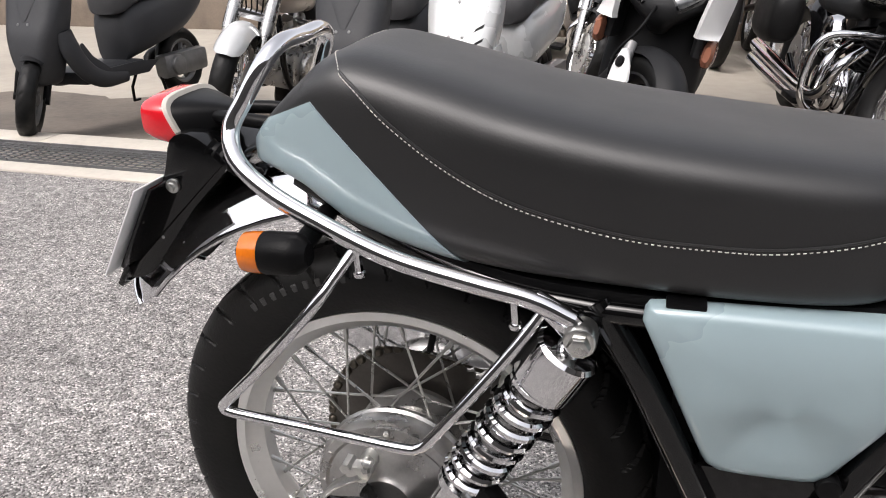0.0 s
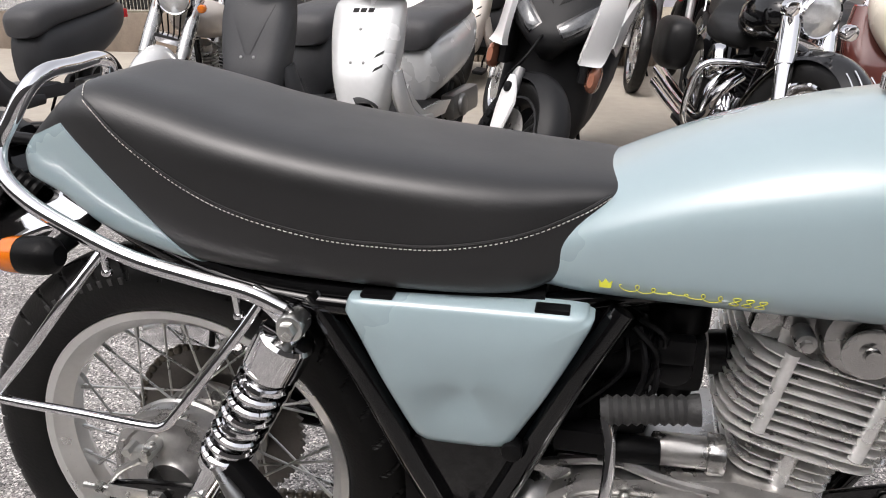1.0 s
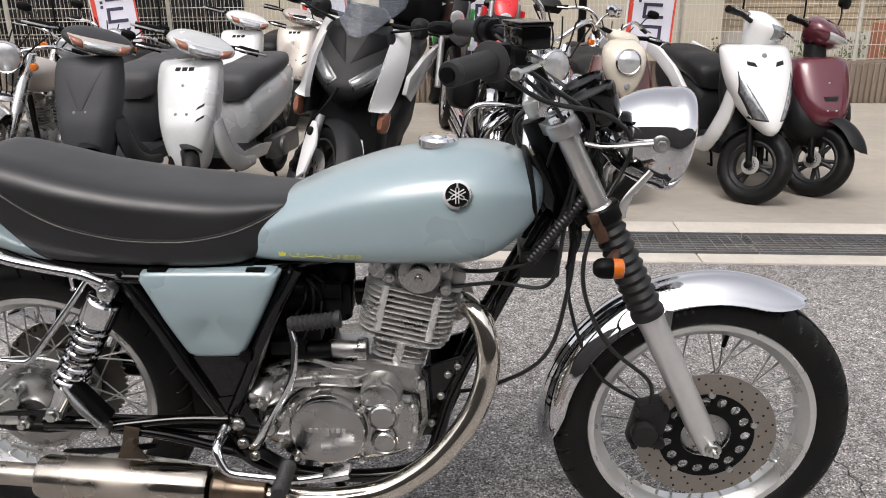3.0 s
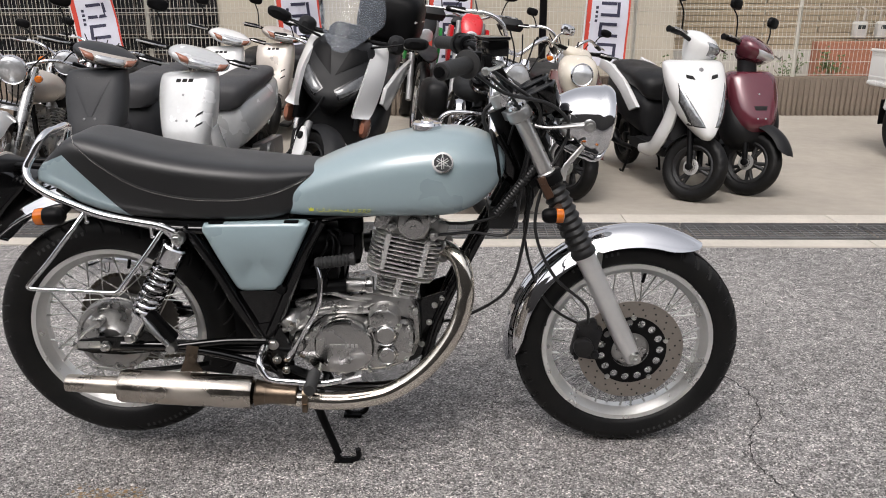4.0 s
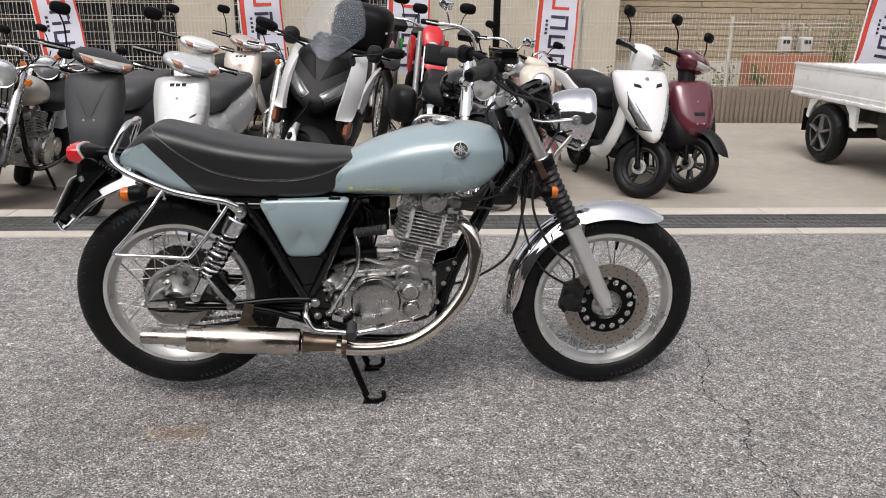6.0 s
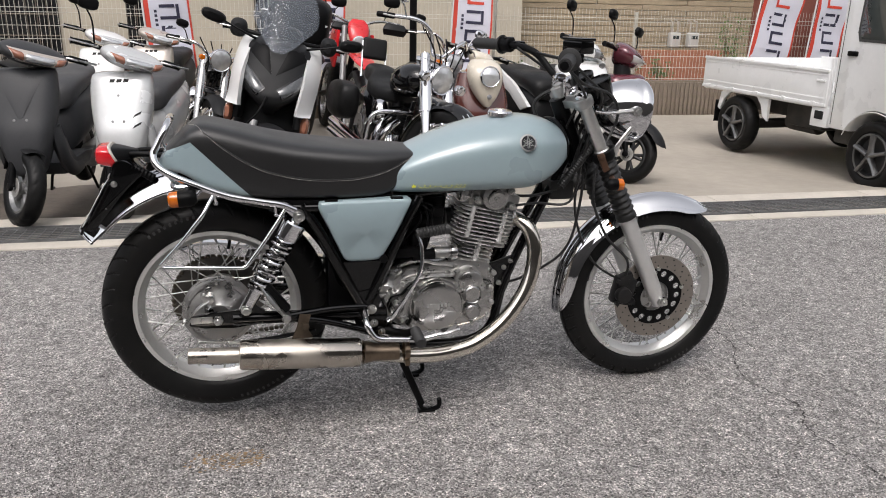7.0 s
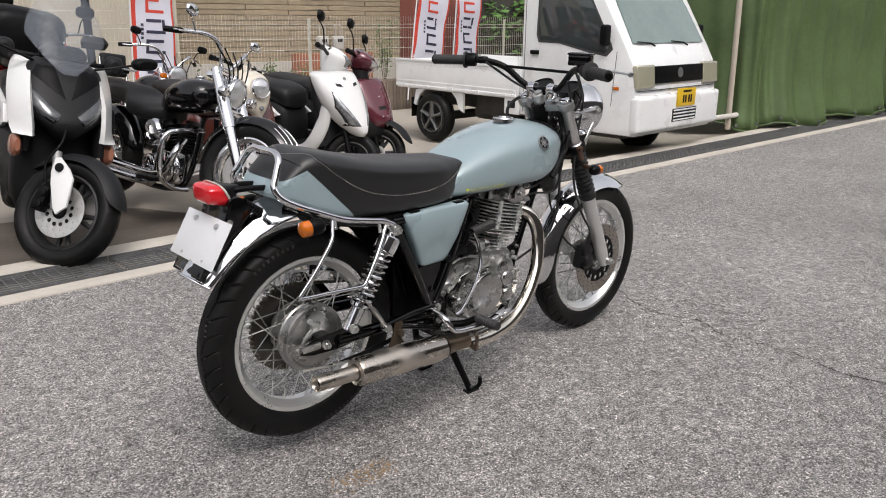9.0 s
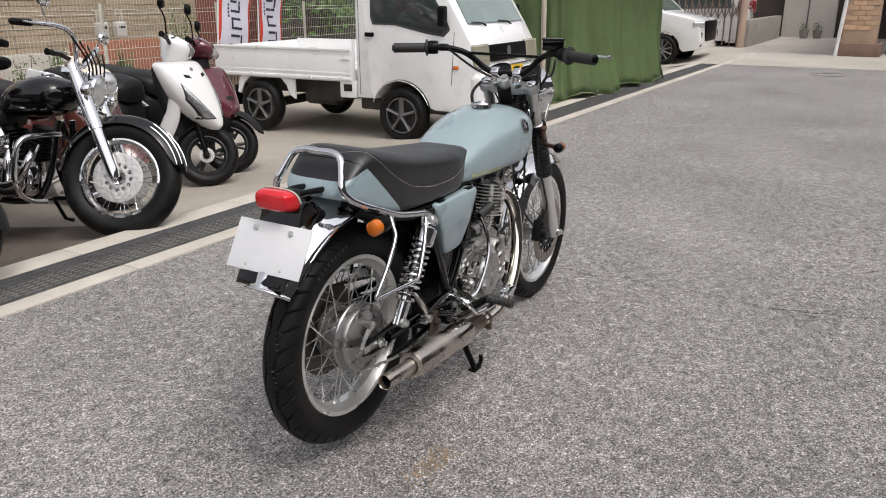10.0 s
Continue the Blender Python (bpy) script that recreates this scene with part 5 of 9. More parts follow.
# swingarm, shocks, passenger pegs
for s in (-1, 1):
    bm = tube([(-0.27, s * 0.10, 0.345), (-0.40, s * 0.105, 0.352), (-0.55, s * 0.112, 0.36), (-0.66, s * 0.114, 0.364)], [0.022, 0.019, 0.018, 0.02], None, 14, 3)
    panel([(-0.78, 0.352), (-0.775, 0.378), (-0.72, 0.388), (-0.64, 0.392), (-0.60, 0.405), (-0.57, 0.385), (-0.58, 0.345), (-0.66, 0.337), (-0.74, 0.342)], 0.012, Matrix.Translation((0, s * 0.114 - 0.006, 0)), 0.003, bm)
    arm = part("swingarm", bm, GLOSSBLACK, bike, "gloss black swingarm")
    bm = drum((RA[0], s * 0.122, RA[1]), (0, 1, 0), 0.02, 0.0145, 0.003, None, 6)
    drum((RA[0], s * 0.115, RA[1]), (0, 1, 0), 0.006, 0.021, 0.001, bm)
    rod((RA[0], s * 0.12, RA[1]), (RA[0], s * 0.142, RA[1]), 0.008, bm, 10)
    block((RA[0] - 0.045, s * 0.12, RA[1] + 0.002), (0.06, 0.006, 0.02), 0.003, bm)
    rod((RA[0] - 0.07, s * 0.118, RA[1] + 0.002), (RA[0] - 0.115, s * 0.118, RA[1] + 0.003), 0.0045, bm, 8)
    drum((RA[0] - 0.09, s * 0.118, RA[1] + 0.003), (1, 0, 0), 0.01, 0.008, 0.001, bm, 6)
    part("chain_adjuster", bm, BOLT, arm)
    st, sb = V(-0.467, s * 0.142, 0.672), V(-0.622, s * 0.134, 0.402)
    sd = (sb - st).normalized()
    L = (sb - st).length
    sh = part("shock_absorber", lathe([(-0.012, 0.0), (-0.012, 0.012), (0.02, 0.014), (0.022, 0.03), (0.026, 0.0335), (0.04, 0.034), (0.07, 0.034), (0.072, 0.03), (0.072, 0.012), (L - 0.075, 0.012), (L - 0.075, 0.0295), (L - 0.065, 0.0295), (L - 0.06, 0.021), (L - 0.012, 0.018), (L + 0.01, 0.018), (L + 0.012, 0)], st, sd, seg=28), CHROME, bike, "chrome twin shock absorber")
    part("damper", tube([st + sd * 0.07, sb - sd * 0.06], 0.016, None, 18), mat("damper_steel", (0.3, 0.3, 0.3), 0.25, 1.0), sh, "dark steel damper body")
    ax = sd
    q = ax.cross(V(0, 1, 0)).normalized()
    w = ax.cross(q)
    pts = []
    turns = 9
    for i in range(int(turns * 20) + 1):
        t = i / 20
        u = 0.07 + (L - 0.145) * (t / turns)
        pts.append(st + ax * u + (q * math.cos(2 * math.pi * t) + w * math.sin(2 * math.pi * t)) * 0.0275)
    part("spring", tube(pts, 0.0054, None, 8), CHROME, sh, "chrome coil spring")
    bm = drum(st + V(0, s * 0.008, 0), (0, 1, 0), 0.03, 0.016, 0.004)
    drum(st + V(0, s * 0.026, 0), (0, 1, 0), 0.014, 0.011, 0.003, bm, 6)
    drum(sb + V(0, s * 0.004, 0), (0, 1, 0), 0.034, 0.015, 0.004, bm)
    drum(sb + V(0, s * 0.025, 0), (0, 1, 0), 0.014, 0.011, 0.003, bm, 6)
    pieces("shock_bolt", bm, BOLT, sh)
    bm = tube([(-0.578, s * 0.165, 0.475), (-0.552, s * 0.17, 0.435), (-0.515, s * 0.165, 0.382)], [0.008, 0.013, 0.01], None, 10, 4, 0.6)
    drum((-0.513, s * 0.165, 0.38), (0, 1, 0), 0.03, 0.013, 0.003, bm)
    peg = part("passenger_peg", bm, ALU, bike, "folded alloy passenger peg")
    part("peg_rubber", block((-0.538, s * 0.152, 0.435), (0.028, 0.03, 0.1), 0.008, None, Matrix.Rotation(radians(-37), 4, "Y")), PLASTIC, peg)
    bm = tube([(-0.28, s * 0.12, 0.30), (-0.40, s * 0.135, 0.345), (-0.505, s * 0.15, 0.372)], 0.011, None, 10, 3)
    tube([(-0.28, s * 0.12, 0.375), (-0.38, s * 0.13, 0.38), (-0.505, s * 0.15, 0.376)], 0.011, bm, 10, 3)
    part("peg_bracket", bm, GLOSSBLACK, bike)
bm = tube([(-0.26, -0.135, 0.262), (-0.45, -0.14, 0.295), (-0.62, -0.135, 0.295), (-0.76, -0.095, 0.29)], 0.0045, None, 8, 3)
part("brake_rod", bm, BOLT, bike)
part("torque_arm", tube([(-0.43, -0.13, 0.318), (-0.55, -0.125, 0.30), (-0.64, -0.11, 0.285)], 0.009, None, 10, 3, 0.6), SATINBLACK, bike)

# rear mudguard
bm = guard(RA, 0.434, 62, 143.5, 0.077, 0.052, n=90, rib=0.003, steps=24, tips=(1.0, 0.93))
lip = [(0.434 - 0.052 * abs(k * 0.93 / 8) ** 2.4, 0.0715 * k / 8) for k in range(-8, 9)]
tube([(RA[0] + q * math.cos(radians(143.8)), y, RA[1] + q * math.sin(radians(143.8))) for q, y in lip], 0.005, bm, 10)
rg = part("rear_mudguard", bm, CHROME, bike, "mirror-bright chrome rear mudguard", sharp=60)
bm = bmesh.new()
for s in (-1, 1):
    pts = [(RA[0] + 0.3825 * math.cos(radians(a)), s * 0.0775, RA[1] + 0.3825 * math.sin(radians(a))) for a in range(64, 140, 5)]
    tube(pts, 0.0035, bm, 8)
part("rolled_edge", bm, CHROME, rg)
bm = guard(RA, 0.40, 5, 62, 0.066, 0.05, n=20)
part("inner_mudguard", bm, PLASTIC, bike)

# tail lamp, plate, brackets
bm = bmesh.new()
for y in (-0.03, 0.03):
    tube([(-0.79, y, 0.822), (-0.86, y, 0.829), (-0.91, y * 0.6, 0.828)], [0.008, 0.008, 0.008], bm, 12, 3)
loft([[(x + (0.822 - z) * 0.5 * k, y, z) for y, z in oval(w, zb, zt, 3.5, 28)] for x, w, zb, zt, k in ((-0.885, 0.014, 0.818, 0.838, 0.0), (-0.902, 0.026, 0.812, 0.843, 0.5), (-0.92, 0.042, 0.803, 0.848, 0.9), (-0.936, 0.051, 0.796, 0.850, 1.0))], bm)
tl = part("tail_lamp", bm, SATINBLACK, bike, "red tail lamp on a black bracket")


def lens_ring(x, w, zb, zt, k, n=3.6):
    return [(x + (0.822 - z) * 0.5 * k, y, z) for y, z in oval(w, zb, zt, n, 44)]


part("red_lens", loft([lens_ring(-0.941, 0.053, 0.794, 0.852, 1.0), lens_ring(-0.955, 0.0545, 0.795, 0.853, 0.7), lens_ring(-0.972, 0.053, 0.799, 0.853, 0.3), lens_ring(-0.984, 0.048, 0.804, 0.85, 0.0), lens_ring(-0.989, 0.038, 0.81, 0.844, 0.0), lens_ring(-0.990, 0.02, 0.82, 0.834, 0.0)]), RED, tl, "red faceted lens", sharp=30)
part("lens_gasket", loft([lens_ring(x, 0.0555, 0.792, 0.8545, 1.0) for x in (-0.935, -0.941)]), mat("cream_gasket", (0.5, 0.47, 0.42), 0.6), tl)
pm = Matrix.Translation((-0.998, 0.004, 0.712)) @ Matrix.Rotation(radians(30), 4, "Y")
bm = block((0.004, 0, 0), (0.0022, 0.23, 0.128), 0.001, None)
pl = part("number_plate", bm, PLATE, bike, "blank white number plate")
pl.matrix_local = pm
bm = bmesh.new()
for y in (-0.055, 0.055):
    drum((-0.0, y, 0.045), (1, 0, 0), 0.006, 0.0075, 0.001, bm, 10)
    drum((0.0005, y, -0.05), (1, 0, 0), 0.004, 0.0035, 0.001, bm, 8)
pieces("plate_bolt", bm, BOLT, pl)
shroud = curve([(-0.882, 0.8), (-0.916, 0.82), (-0.943, 0.811), (-0.957, 0.772), (-0.99, 0.712), (-1.022, 0.657), (-1.044, 0.636), (-1.034, 0.627), (-1.0, 0.637), (-0.966, 0.676), (-0.922, 0.73), (-0.876, 0.775), (-0.872, 0.788), (-0.882, 0.797)], 3)[:-1]
bm = panel(shroud, 0.128, Matrix.Translation((0, -0.064, 0)), 0.008)
block((-0.985, 0, 0.71), (0.005, 0.19, 0.118), 0.002, bm, Matrix.Rotation(radians(30), 4, "Y"))
block((-1.032, 0, 0.637), (0.008, 0.15, 0.034), 0.003, bm, Matrix.Rotation(radians(30), 4, "Y"))
pb = part("plate_bracket", bm, GLOSSBLACK, bike, "gloss black plate bracket")
bm = bmesh.new()
for y in (-0.064, 0.064):
    drum((-0.945, y, 0.757), (0, 1, 0), 0.008, 0.0085, 0.001, bm, 16)
    drum((-0.945, y * 1.04, 0.757), (0, 1, 0), 0.012, 0.0052, 0.001, bm, 6)
    drum((-0.972, y, 0.69), (0, 1, 0), 0.003, 0.002, 0.0005, bm, 8)
for y in (-0.05, 0.04):
    drum((-1.037, y, 0.634), (1, 0, -0.55), 0.01, 0.005, 0.002, bm, 10)
pieces("bracket_bolt", bm, BOLT, pb)
part("wiring_boot", lathe([(i * 0.005, 0.0125 if i % 2 else 0.0105) for i in range(14)], (-0.845, -0.045, 0.765), (-0.65, -0.1, 0.45), seg=14), PLASTIC, bike, "corrugated rubber wiring boot")
# indicators
for s in (-1, 1):
    o = V(-0.729, s * 0.168, 0.738)
    body = part("rear_indicator", lathe([(0, 0), (0.0, 0.011), (0.009, 0.02), (0.018, 0.0218), (0.045, 0.0218), (0.047, 0.021)], o, (-1, 0, -0.05), seg=28), PLASTIC, bike, "black indicator with amber lens")
    part("amber_lens", lathe([(0.047, 0.0215), (0.058, 0.0215), (0.068, 0.02), (0.072, 0.015), (0.073, 0)], o, (-1, 0, -0.05), seg=28), AMBER, body)
    part("stem", rod(o + V(-0.015, 0, 0.0), (-0.745, s * 0.085, 0.748), 0.011), PLASTIC, body)
    o = V(0.426, s * 0.188, 0.738)
    body = part("front_indicator", lathe([(0, 0), (0.0, 0.01), (0.006, 0.016), (0.014, 0.0185), (0.031, 0.0185), (0.033, 0.0175)], o, (1, 0, -0.02), seg=28), PLASTIC, bike, "black indicator with amber lens")
    part("amber_lens", lathe([(0.033, 0.018), (0.043, 0.018), (0.05, 0.017), (0.053, 0.012), (0.054, 0)], o, (1, 0, -0.02), seg=28), AMBER, body)
    bm = rod(o + V(0.02, -s * 0.0, 0), fork(0.74, s * 0.1), 0.009)
    block(fork(0.79, s * 0.115) + V(-0.02, s * 0.008, 0.0), (0.022, 0.012, 0.06), 0.005, bm, tilt)
    drum(fork(0.81, s * 0.122) + V(-0.02, s * 0.008, 0), (0, 1, 0), 0.012, 0.01, 0.002, bm, 6)
    part("stem", bm, mat("brown_bracket", (0.13, 0.075, 0.05), 0.4, 0.6), body)

# grab rail and side guards
half = [(-0.797, 0.0, 0.918), (-0.797, 0.048, 0.918), (-0.803, 0.077, 0.904), (-0.822, 0.093, 0.868), (-0.835, 0.104, 0.84), (-0.824, 0.12, 0.813), (-0.787, 0.136, 0.79), (-0.735, 0.147, 0.768), (-0.655, 0.152, 0.736), (-0.57, 0.153, 0.717), (-0.515, 0.152, 0.706), (-0.475, 0.15, 0.688)]
bm = tube([(x, -y, z) for x, y, z in reversed(half[1:])] + half, 0.0095, None, 16, 6)
rail = part("grab_rail", bm, CHROME, bike, "chrome grab rail looped behind the seat")
for s in (-1, 1):
    bm = panel([(-0.522, 0.706), (-0.507, 0.716), (-0.478, 0.70), (-0.451, 0.673), (-0.455, 0.658), (-0.472, 0.656), (-0.495, 0.68)], 0.006, Matrix.Translation((0, s * 0.152, 0)), 0.002)
    part("rail_foot", bm, CHROME, rail)
    g = [(-0.69, s * 0.152, 0.738), (-0.705, s * 0.172, 0.715), (-0.722, s * 0.188, 0.69), (-0.775, s * 0.197, 0.627), (-0.822, s * 0.2, 0.577), (-0.831, s * 0.2, 0.564), (-0.812, s * 0.2, 0.559), (-0.72, s * 0.2, 0.554), (-0.637, s * 0.198, 0.547), (-0.617, s * 0.196, 0.549), (-0.603, s * 0.193, 0.562), (-0.565, s * 0.182, 0.61), (-0.527, s * 0.166, 0.66), (-0.505, s * 0.152, 0.692)]
    part("side_guard", tube(g, 0.0058, None, 12, 4), CHROME, rail, "bent chrome side guard")
    bm = bmesh.new()
    for x, z in ((-0.685, 0.744), (-0.53, 0.706)):
        rod((x, s * 0.155, z), (x + 0.002, s * 0.156, z - 0.025), 0.0042, bm, 8)
        drum((x + 0.002, s * 0.156, z - 0.027), (0, 0, 1), 0.007, 0.0065, 0.002, bm, 10)
    pieces("rail_bolt", bm, CHROME, rail)

# rider pegs, brake pedal, stand
for s in (-1, 1):
    bm = lathe([(0.0, 0.0), (0.0, 0.013)] + [(0.004 + k * 0.0048, 0.0165 if k % 2 else 0.0135) for k in range(19)] + [(0.096, 0.014), (0.097, 0.0)], (-0.145, s * 0.187, 0.318), (0, s, 0), seg=18)
    pg = part("footpeg", bm, mat("grip_rubber", (0.022, 0.022, 0.022), 0.6), bike, "ribbed black footpeg")
    part("peg_mount", tube([(-0.145, s * 0.19, 0.318), (-0.17, s * 0.15, 0.293), (-0.22, s * 0.11, 0.29)], 0.012, None, 10, 3), SATINBLACK, pg)
bm = tube([(-0.285, -0.13, 0.36), (-0.287, -0.18, 0.352), (-0.278, -0.198, 0.33), (-0.258, -0.204, 0.308), (-0.2, -0.208, 0.302), (-0.13, -0.21, 0.298), (-0.07, -0.212, 0.309)], [0.013, 0.01, 0.0085, 0.0085, 0.0085, 0.0085, 0.008], None, 12, 4)
block((-0.045, -0.22, 0.322), (0.055, 0.04, 0.012), 0.004, bm, Matrix.Rotation(radians(-14), 4, "Y"))
part("brake_pedal", bm, CHROME, bike, "chrome rear brake pedal")
bm = bmesh.new()
for s in (-1, 1):
    tube([(-0.175, s * 0.085, 0.215), (-0.15, s * 0.1, 0.14), (-0.105, s * 0.122, 0.03)], [0.013, 0.012, 0.011], bm, 10, 4)
    tube([(-0.115, s * 0.122, 0.04), (-0.1, s * 0.123, 0.012), (-0.075, s * 0.124, 0.008), (-0.05, s * 0.125, 0.02), (-0.05, s * 0.125, 0.045)], 0.008, bm, 8, 4)
    block((-0.09, s * 0.122, 0.006), (0.055, 0.03, 0.011), 0.003, bm)
rod((-0.16, -0.1, 0.16), (-0.16, 0.1, 0.16), 0.01, bm)
rod((-0.175, -0.13, 0.215), (-0.175, 0.13, 0.215), 0.013, bm)
part("centre_stand", bm, SATINBLACK, bike, "black centre stand, deployed")

# cables and looms round the steering head
CAB = mat("cable_black", (0.014, 0.014, 0.014), 0.42, vary=0.1)
for pts, r in (
    ([(0.27, -0.2, 1.10), (0.34, -0.17, 1.05), (0.42, -0.12, 0.98), (0.40, -0.06, 0.86), (0.36, -0.05, 0.72), (0.25, -0.06, 0.68), (0.12, -0.06, 0.69)], 0.0045),
    ([(0.25, -0.23, 1.085), (0.33, -0.19, 1.03), (0.45, -0.11, 0.99), (0.50, -0.07, 0.92), (0.44, -0.1, 0.80), (0.42, -0.12, 0.68), (0.47, -0.13, 0.56), (0.56, -0.11, 0.47), (0.575, -0.09, 0.40)], 0.0042),
    ([(0.26, 0.2, 1.10), (0.36, 0.15, 1.03), (0.46, 0.06, 0.95), (0.42, -0.03, 0.80), (0.40, -0.07, 0.65), (0.36, -0.07, 0.50), (0.25, -0.02, 0.40), (0.15, 0.02, 0.36)], 0.0045),
    ([(0.30, -0.15, 1.06), (0.36, -0.12, 1.0), (0.40, -0.10, 0.9), (0.385, -0.09, 0.78), (0.36, -0.08, 0.66), (0.26, -0.06, 0.655), (0.15, -0.09, 0.655)], 0.004),
    ([(0.42, 0.05, 0.97), (0.44, 0.0, 0.88), (0.41, -0.03, 0.75), (0.41, -0.02, 0.6), (0.47, -0.05, 0.45), (0.6, -0.04, 0.36)], 0.004),
    ([(0.40, 0.10, 1.0), (0.30, 0.12, 0.93), (0.36, 0.09, 0.78), (0.30, 0.06, 0.66)], 0.006),
):
    part("cable", tube(pts, r, None, 8, 7), CAB, bike)
part("wiring_loom", lathe([(i * 0.004, 0.013 if i % 2 else 0.0115) for i in range(48)], (0.44, -0.08, 0.86), (-0.6, -0.05, -0.75), seg=14), CAB, bike, "corrugated wiring sleeve")
bm = bmesh.new()
rnd = random.Random(11)
for i in range(16):
    a = V(rnd.uniform(0.36, 0.47), rnd.uniform(-0.07, 0.07), rnd.uniform(0.88, 0.98))
    b = V(rnd.uniform(0.33, 0.42), rnd.uniform(-0.06, 0.06), rnd.uniform(0.66, 0.8))
    tube([a, a.lerp(b, 0.35) + V(rnd.uniform(-0.02, 0.04), rnd.uniform(-0.03, 0.03), 0), a.lerp(b, 0.7) + V(rnd.uniform(-0.02, 0.03), rnd.uniform(-0.03, 0.03), 0), b], rnd.uniform(0.003, 0.006), bm, 7, 4)
block((0.345, -0.0, 0.69), (0.08, 0.11, 0.06), 0.01, bm)
pieces("steering_wire", bm, CAB, bike, near=0.0)

# ---- parked two-wheelers ----
GREYPLASTIC = mat("matte_dark_grey", (0.034, 0.035, 0.038), 0.5, spec=0.35, vary=0.15, scale=8, bump=0.08, bscale=200)
SILVERWHITE = mat("silver_white_paint", (0.6, 0.61, 0.61), 0.24, 0.2, coat=0.5, vary=0.06, scale=6)
CHAMPAGNE = mat("champagne_paint", (0.52, 0.47, 0.42), 0.3, 0.3, coat=0.4, vary=0.08, scale=6)
MAROON = mat("maroon_paint", (0.115, 0.022, 0.034), 0.2, 0.15, coat=0.9, vary=0.06, scale=7)
BROWNRED = mat("brown_red_paint", (0.10, 0.028, 0.022), 0.2, 0.1, coat=0.8, vary=0.06, scale=7)
IVORY = mat("ivory_paint", (0.66, 0.6, 0.5), 0.25, coat=0.6, vary=0.04)
BLACKGLOSS2 = mat("black_tank_paint", (0.004, 0.004, 0.0045), 0.12, coat=0.5, spec=0.3, vary=0.05)
MATTEBLACK = mat("matte_black_panel", (0.009, 0.0092, 0.01), 0.5, spec=0.26, vary=0.12, scale=8)
SEATGREY = mat("grey_seat_vinyl", (0.055, 0.055, 0.058), 0.5, spec=0.3, vary=0.1, scale=9, bump=0.2, bscale=200)
SEATBLACK = mat("black_seat_vinyl", (0.007, 0.007, 0.0073), 0.5, spec=0.3, vary=0.1, scale=9, bump=0.2, bscale=200)
LAMP = mat("lamp_reflector", (0.66, 0.67, 0.68), 0.14, 0.6, coat=1.0, vary=0.14, scale=30, bump=0.5, bscale=60)
GREYRIM = mat("grey_wheel", (0.25, 0.25, 0.25), 0.4, 0.7, vary=0.2, scale=20)
BLACKRIM = mat("black_wheel", (0.025, 0.025, 0.026), 0.4, 0.3, vary=0.2)
ORANGE2 = mat("smoked_amber", (0.32, 0.13, 0.08), 0.2, coat=0.5)
GREEN = mat("green_plastic", (0.03, 0.4, 0.08), 0.3, coat=0.4)
REDP = mat("red_plastic", (0.6, 0.012, 0.018), 0.3, coat=0.4, vary=0.08)


def side_tread(s, u):
    return 1.0 if abs(((s / 0.06 + abs(u) * 0.7) % 1) - 0.5) < 0.09 and abs(u) > 0.15 else 0.0


def cast_wheel(parent, at, r, w, rim_r, rim_mat, spokes=5, disc=0.0, turn=None, laced=False):
    """A wheel with tyre, rim, spokes or laced wires, hub and maybe a disc."""
    m = (turn or Matrix()) @ Matrix.Translation(at)
    tyre = part("wheel", tyre_mesh(r, w, rim_r, 0.004, side_tread, 120), RUBBER, parent, "black tyre on its wheel", sharp=50)
    tyre.matrix_local = m
    rim = part("rim", lathe([(-w * 0.36, rim_r + 0.004), (-w * 0.38, rim_r - 0.006), (-w * 0.2, rim_r - 0.022), (w * 0.2, rim_r - 0.022), (w * 0.38, rim_r - 0.006), (w * 0.36, rim_r + 0.004)], seg=40), rim_mat, tyre)
    bm = lathe([(-w * 0.42, 0), (-w * 0.42, 0.02), (-w * 0.3, 0.035), (w * 0.3, 0.035), (w * 0.42, 0.02), (w * 0.42, 0)], seg=20)
    if not laced:
        for k in range(spokes):
            a = 2 * math.pi * k / spokes
            c, s = math.cos(a), math.sin(a)
            for d in (-0.22, 0.22):
                tube([(0.03 * c, 0, 0.03 * s), ((rim_r - 0.02) * math.cos(a + d * 0.8), 0, (rim_r - 0.02) * math.sin(a + d * 0.8))], [0.016, 0.011], bm, 8)
    else:
        for k in range(36):
            a = 2 * math.pi * k / 36
            b = a + (0.9 if (k // 2) % 2 else -0.9)
            sd = -1 if k % 2 else 1
            rod((0.035 * math.cos(b), sd * 0.03, 0.035 * math.sin(b)), ((rim_r - 0.018) * math.cos(a), 0, (rim_r - 0.018) * math.sin(a)), 0.002, bm, 4)
    part("hub", bm, rim_mat if not laced else CHROME, tyre)
    if disc:
        for sd in ((-1, 1) if laced else (-1,)):
            holes = [circle(disc * 0.5 * math.cos(2 * math.pi * k / 12), disc * 0.5 * math.sin(2 * math.pi * k / 12), disc * 0.085, 8) for k in range(12)] + [circle(0, 0, disc * 0.3, 16)]
            holes += [circle(disc * q * math.cos(2 * math.pi * (k + q * 3) / 16), disc * q * math.sin(2 * math.pi * (k + q * 3) / 16), disc * 0.02, 6) for k in range(16) for q in (0.72, 0.88)]
            part("brake_disc", panel(circle(0, 0, disc, 48), 0.004, Matrix.Translation((0, sd * (w * 0.5 + 0.004), 0)), 0.0005, None, holes), mat("pale_disc", (0.62, 0.61, 0.59), 0.36, 0.7, vary=0.08, scale=40), tyre)
    return tyre


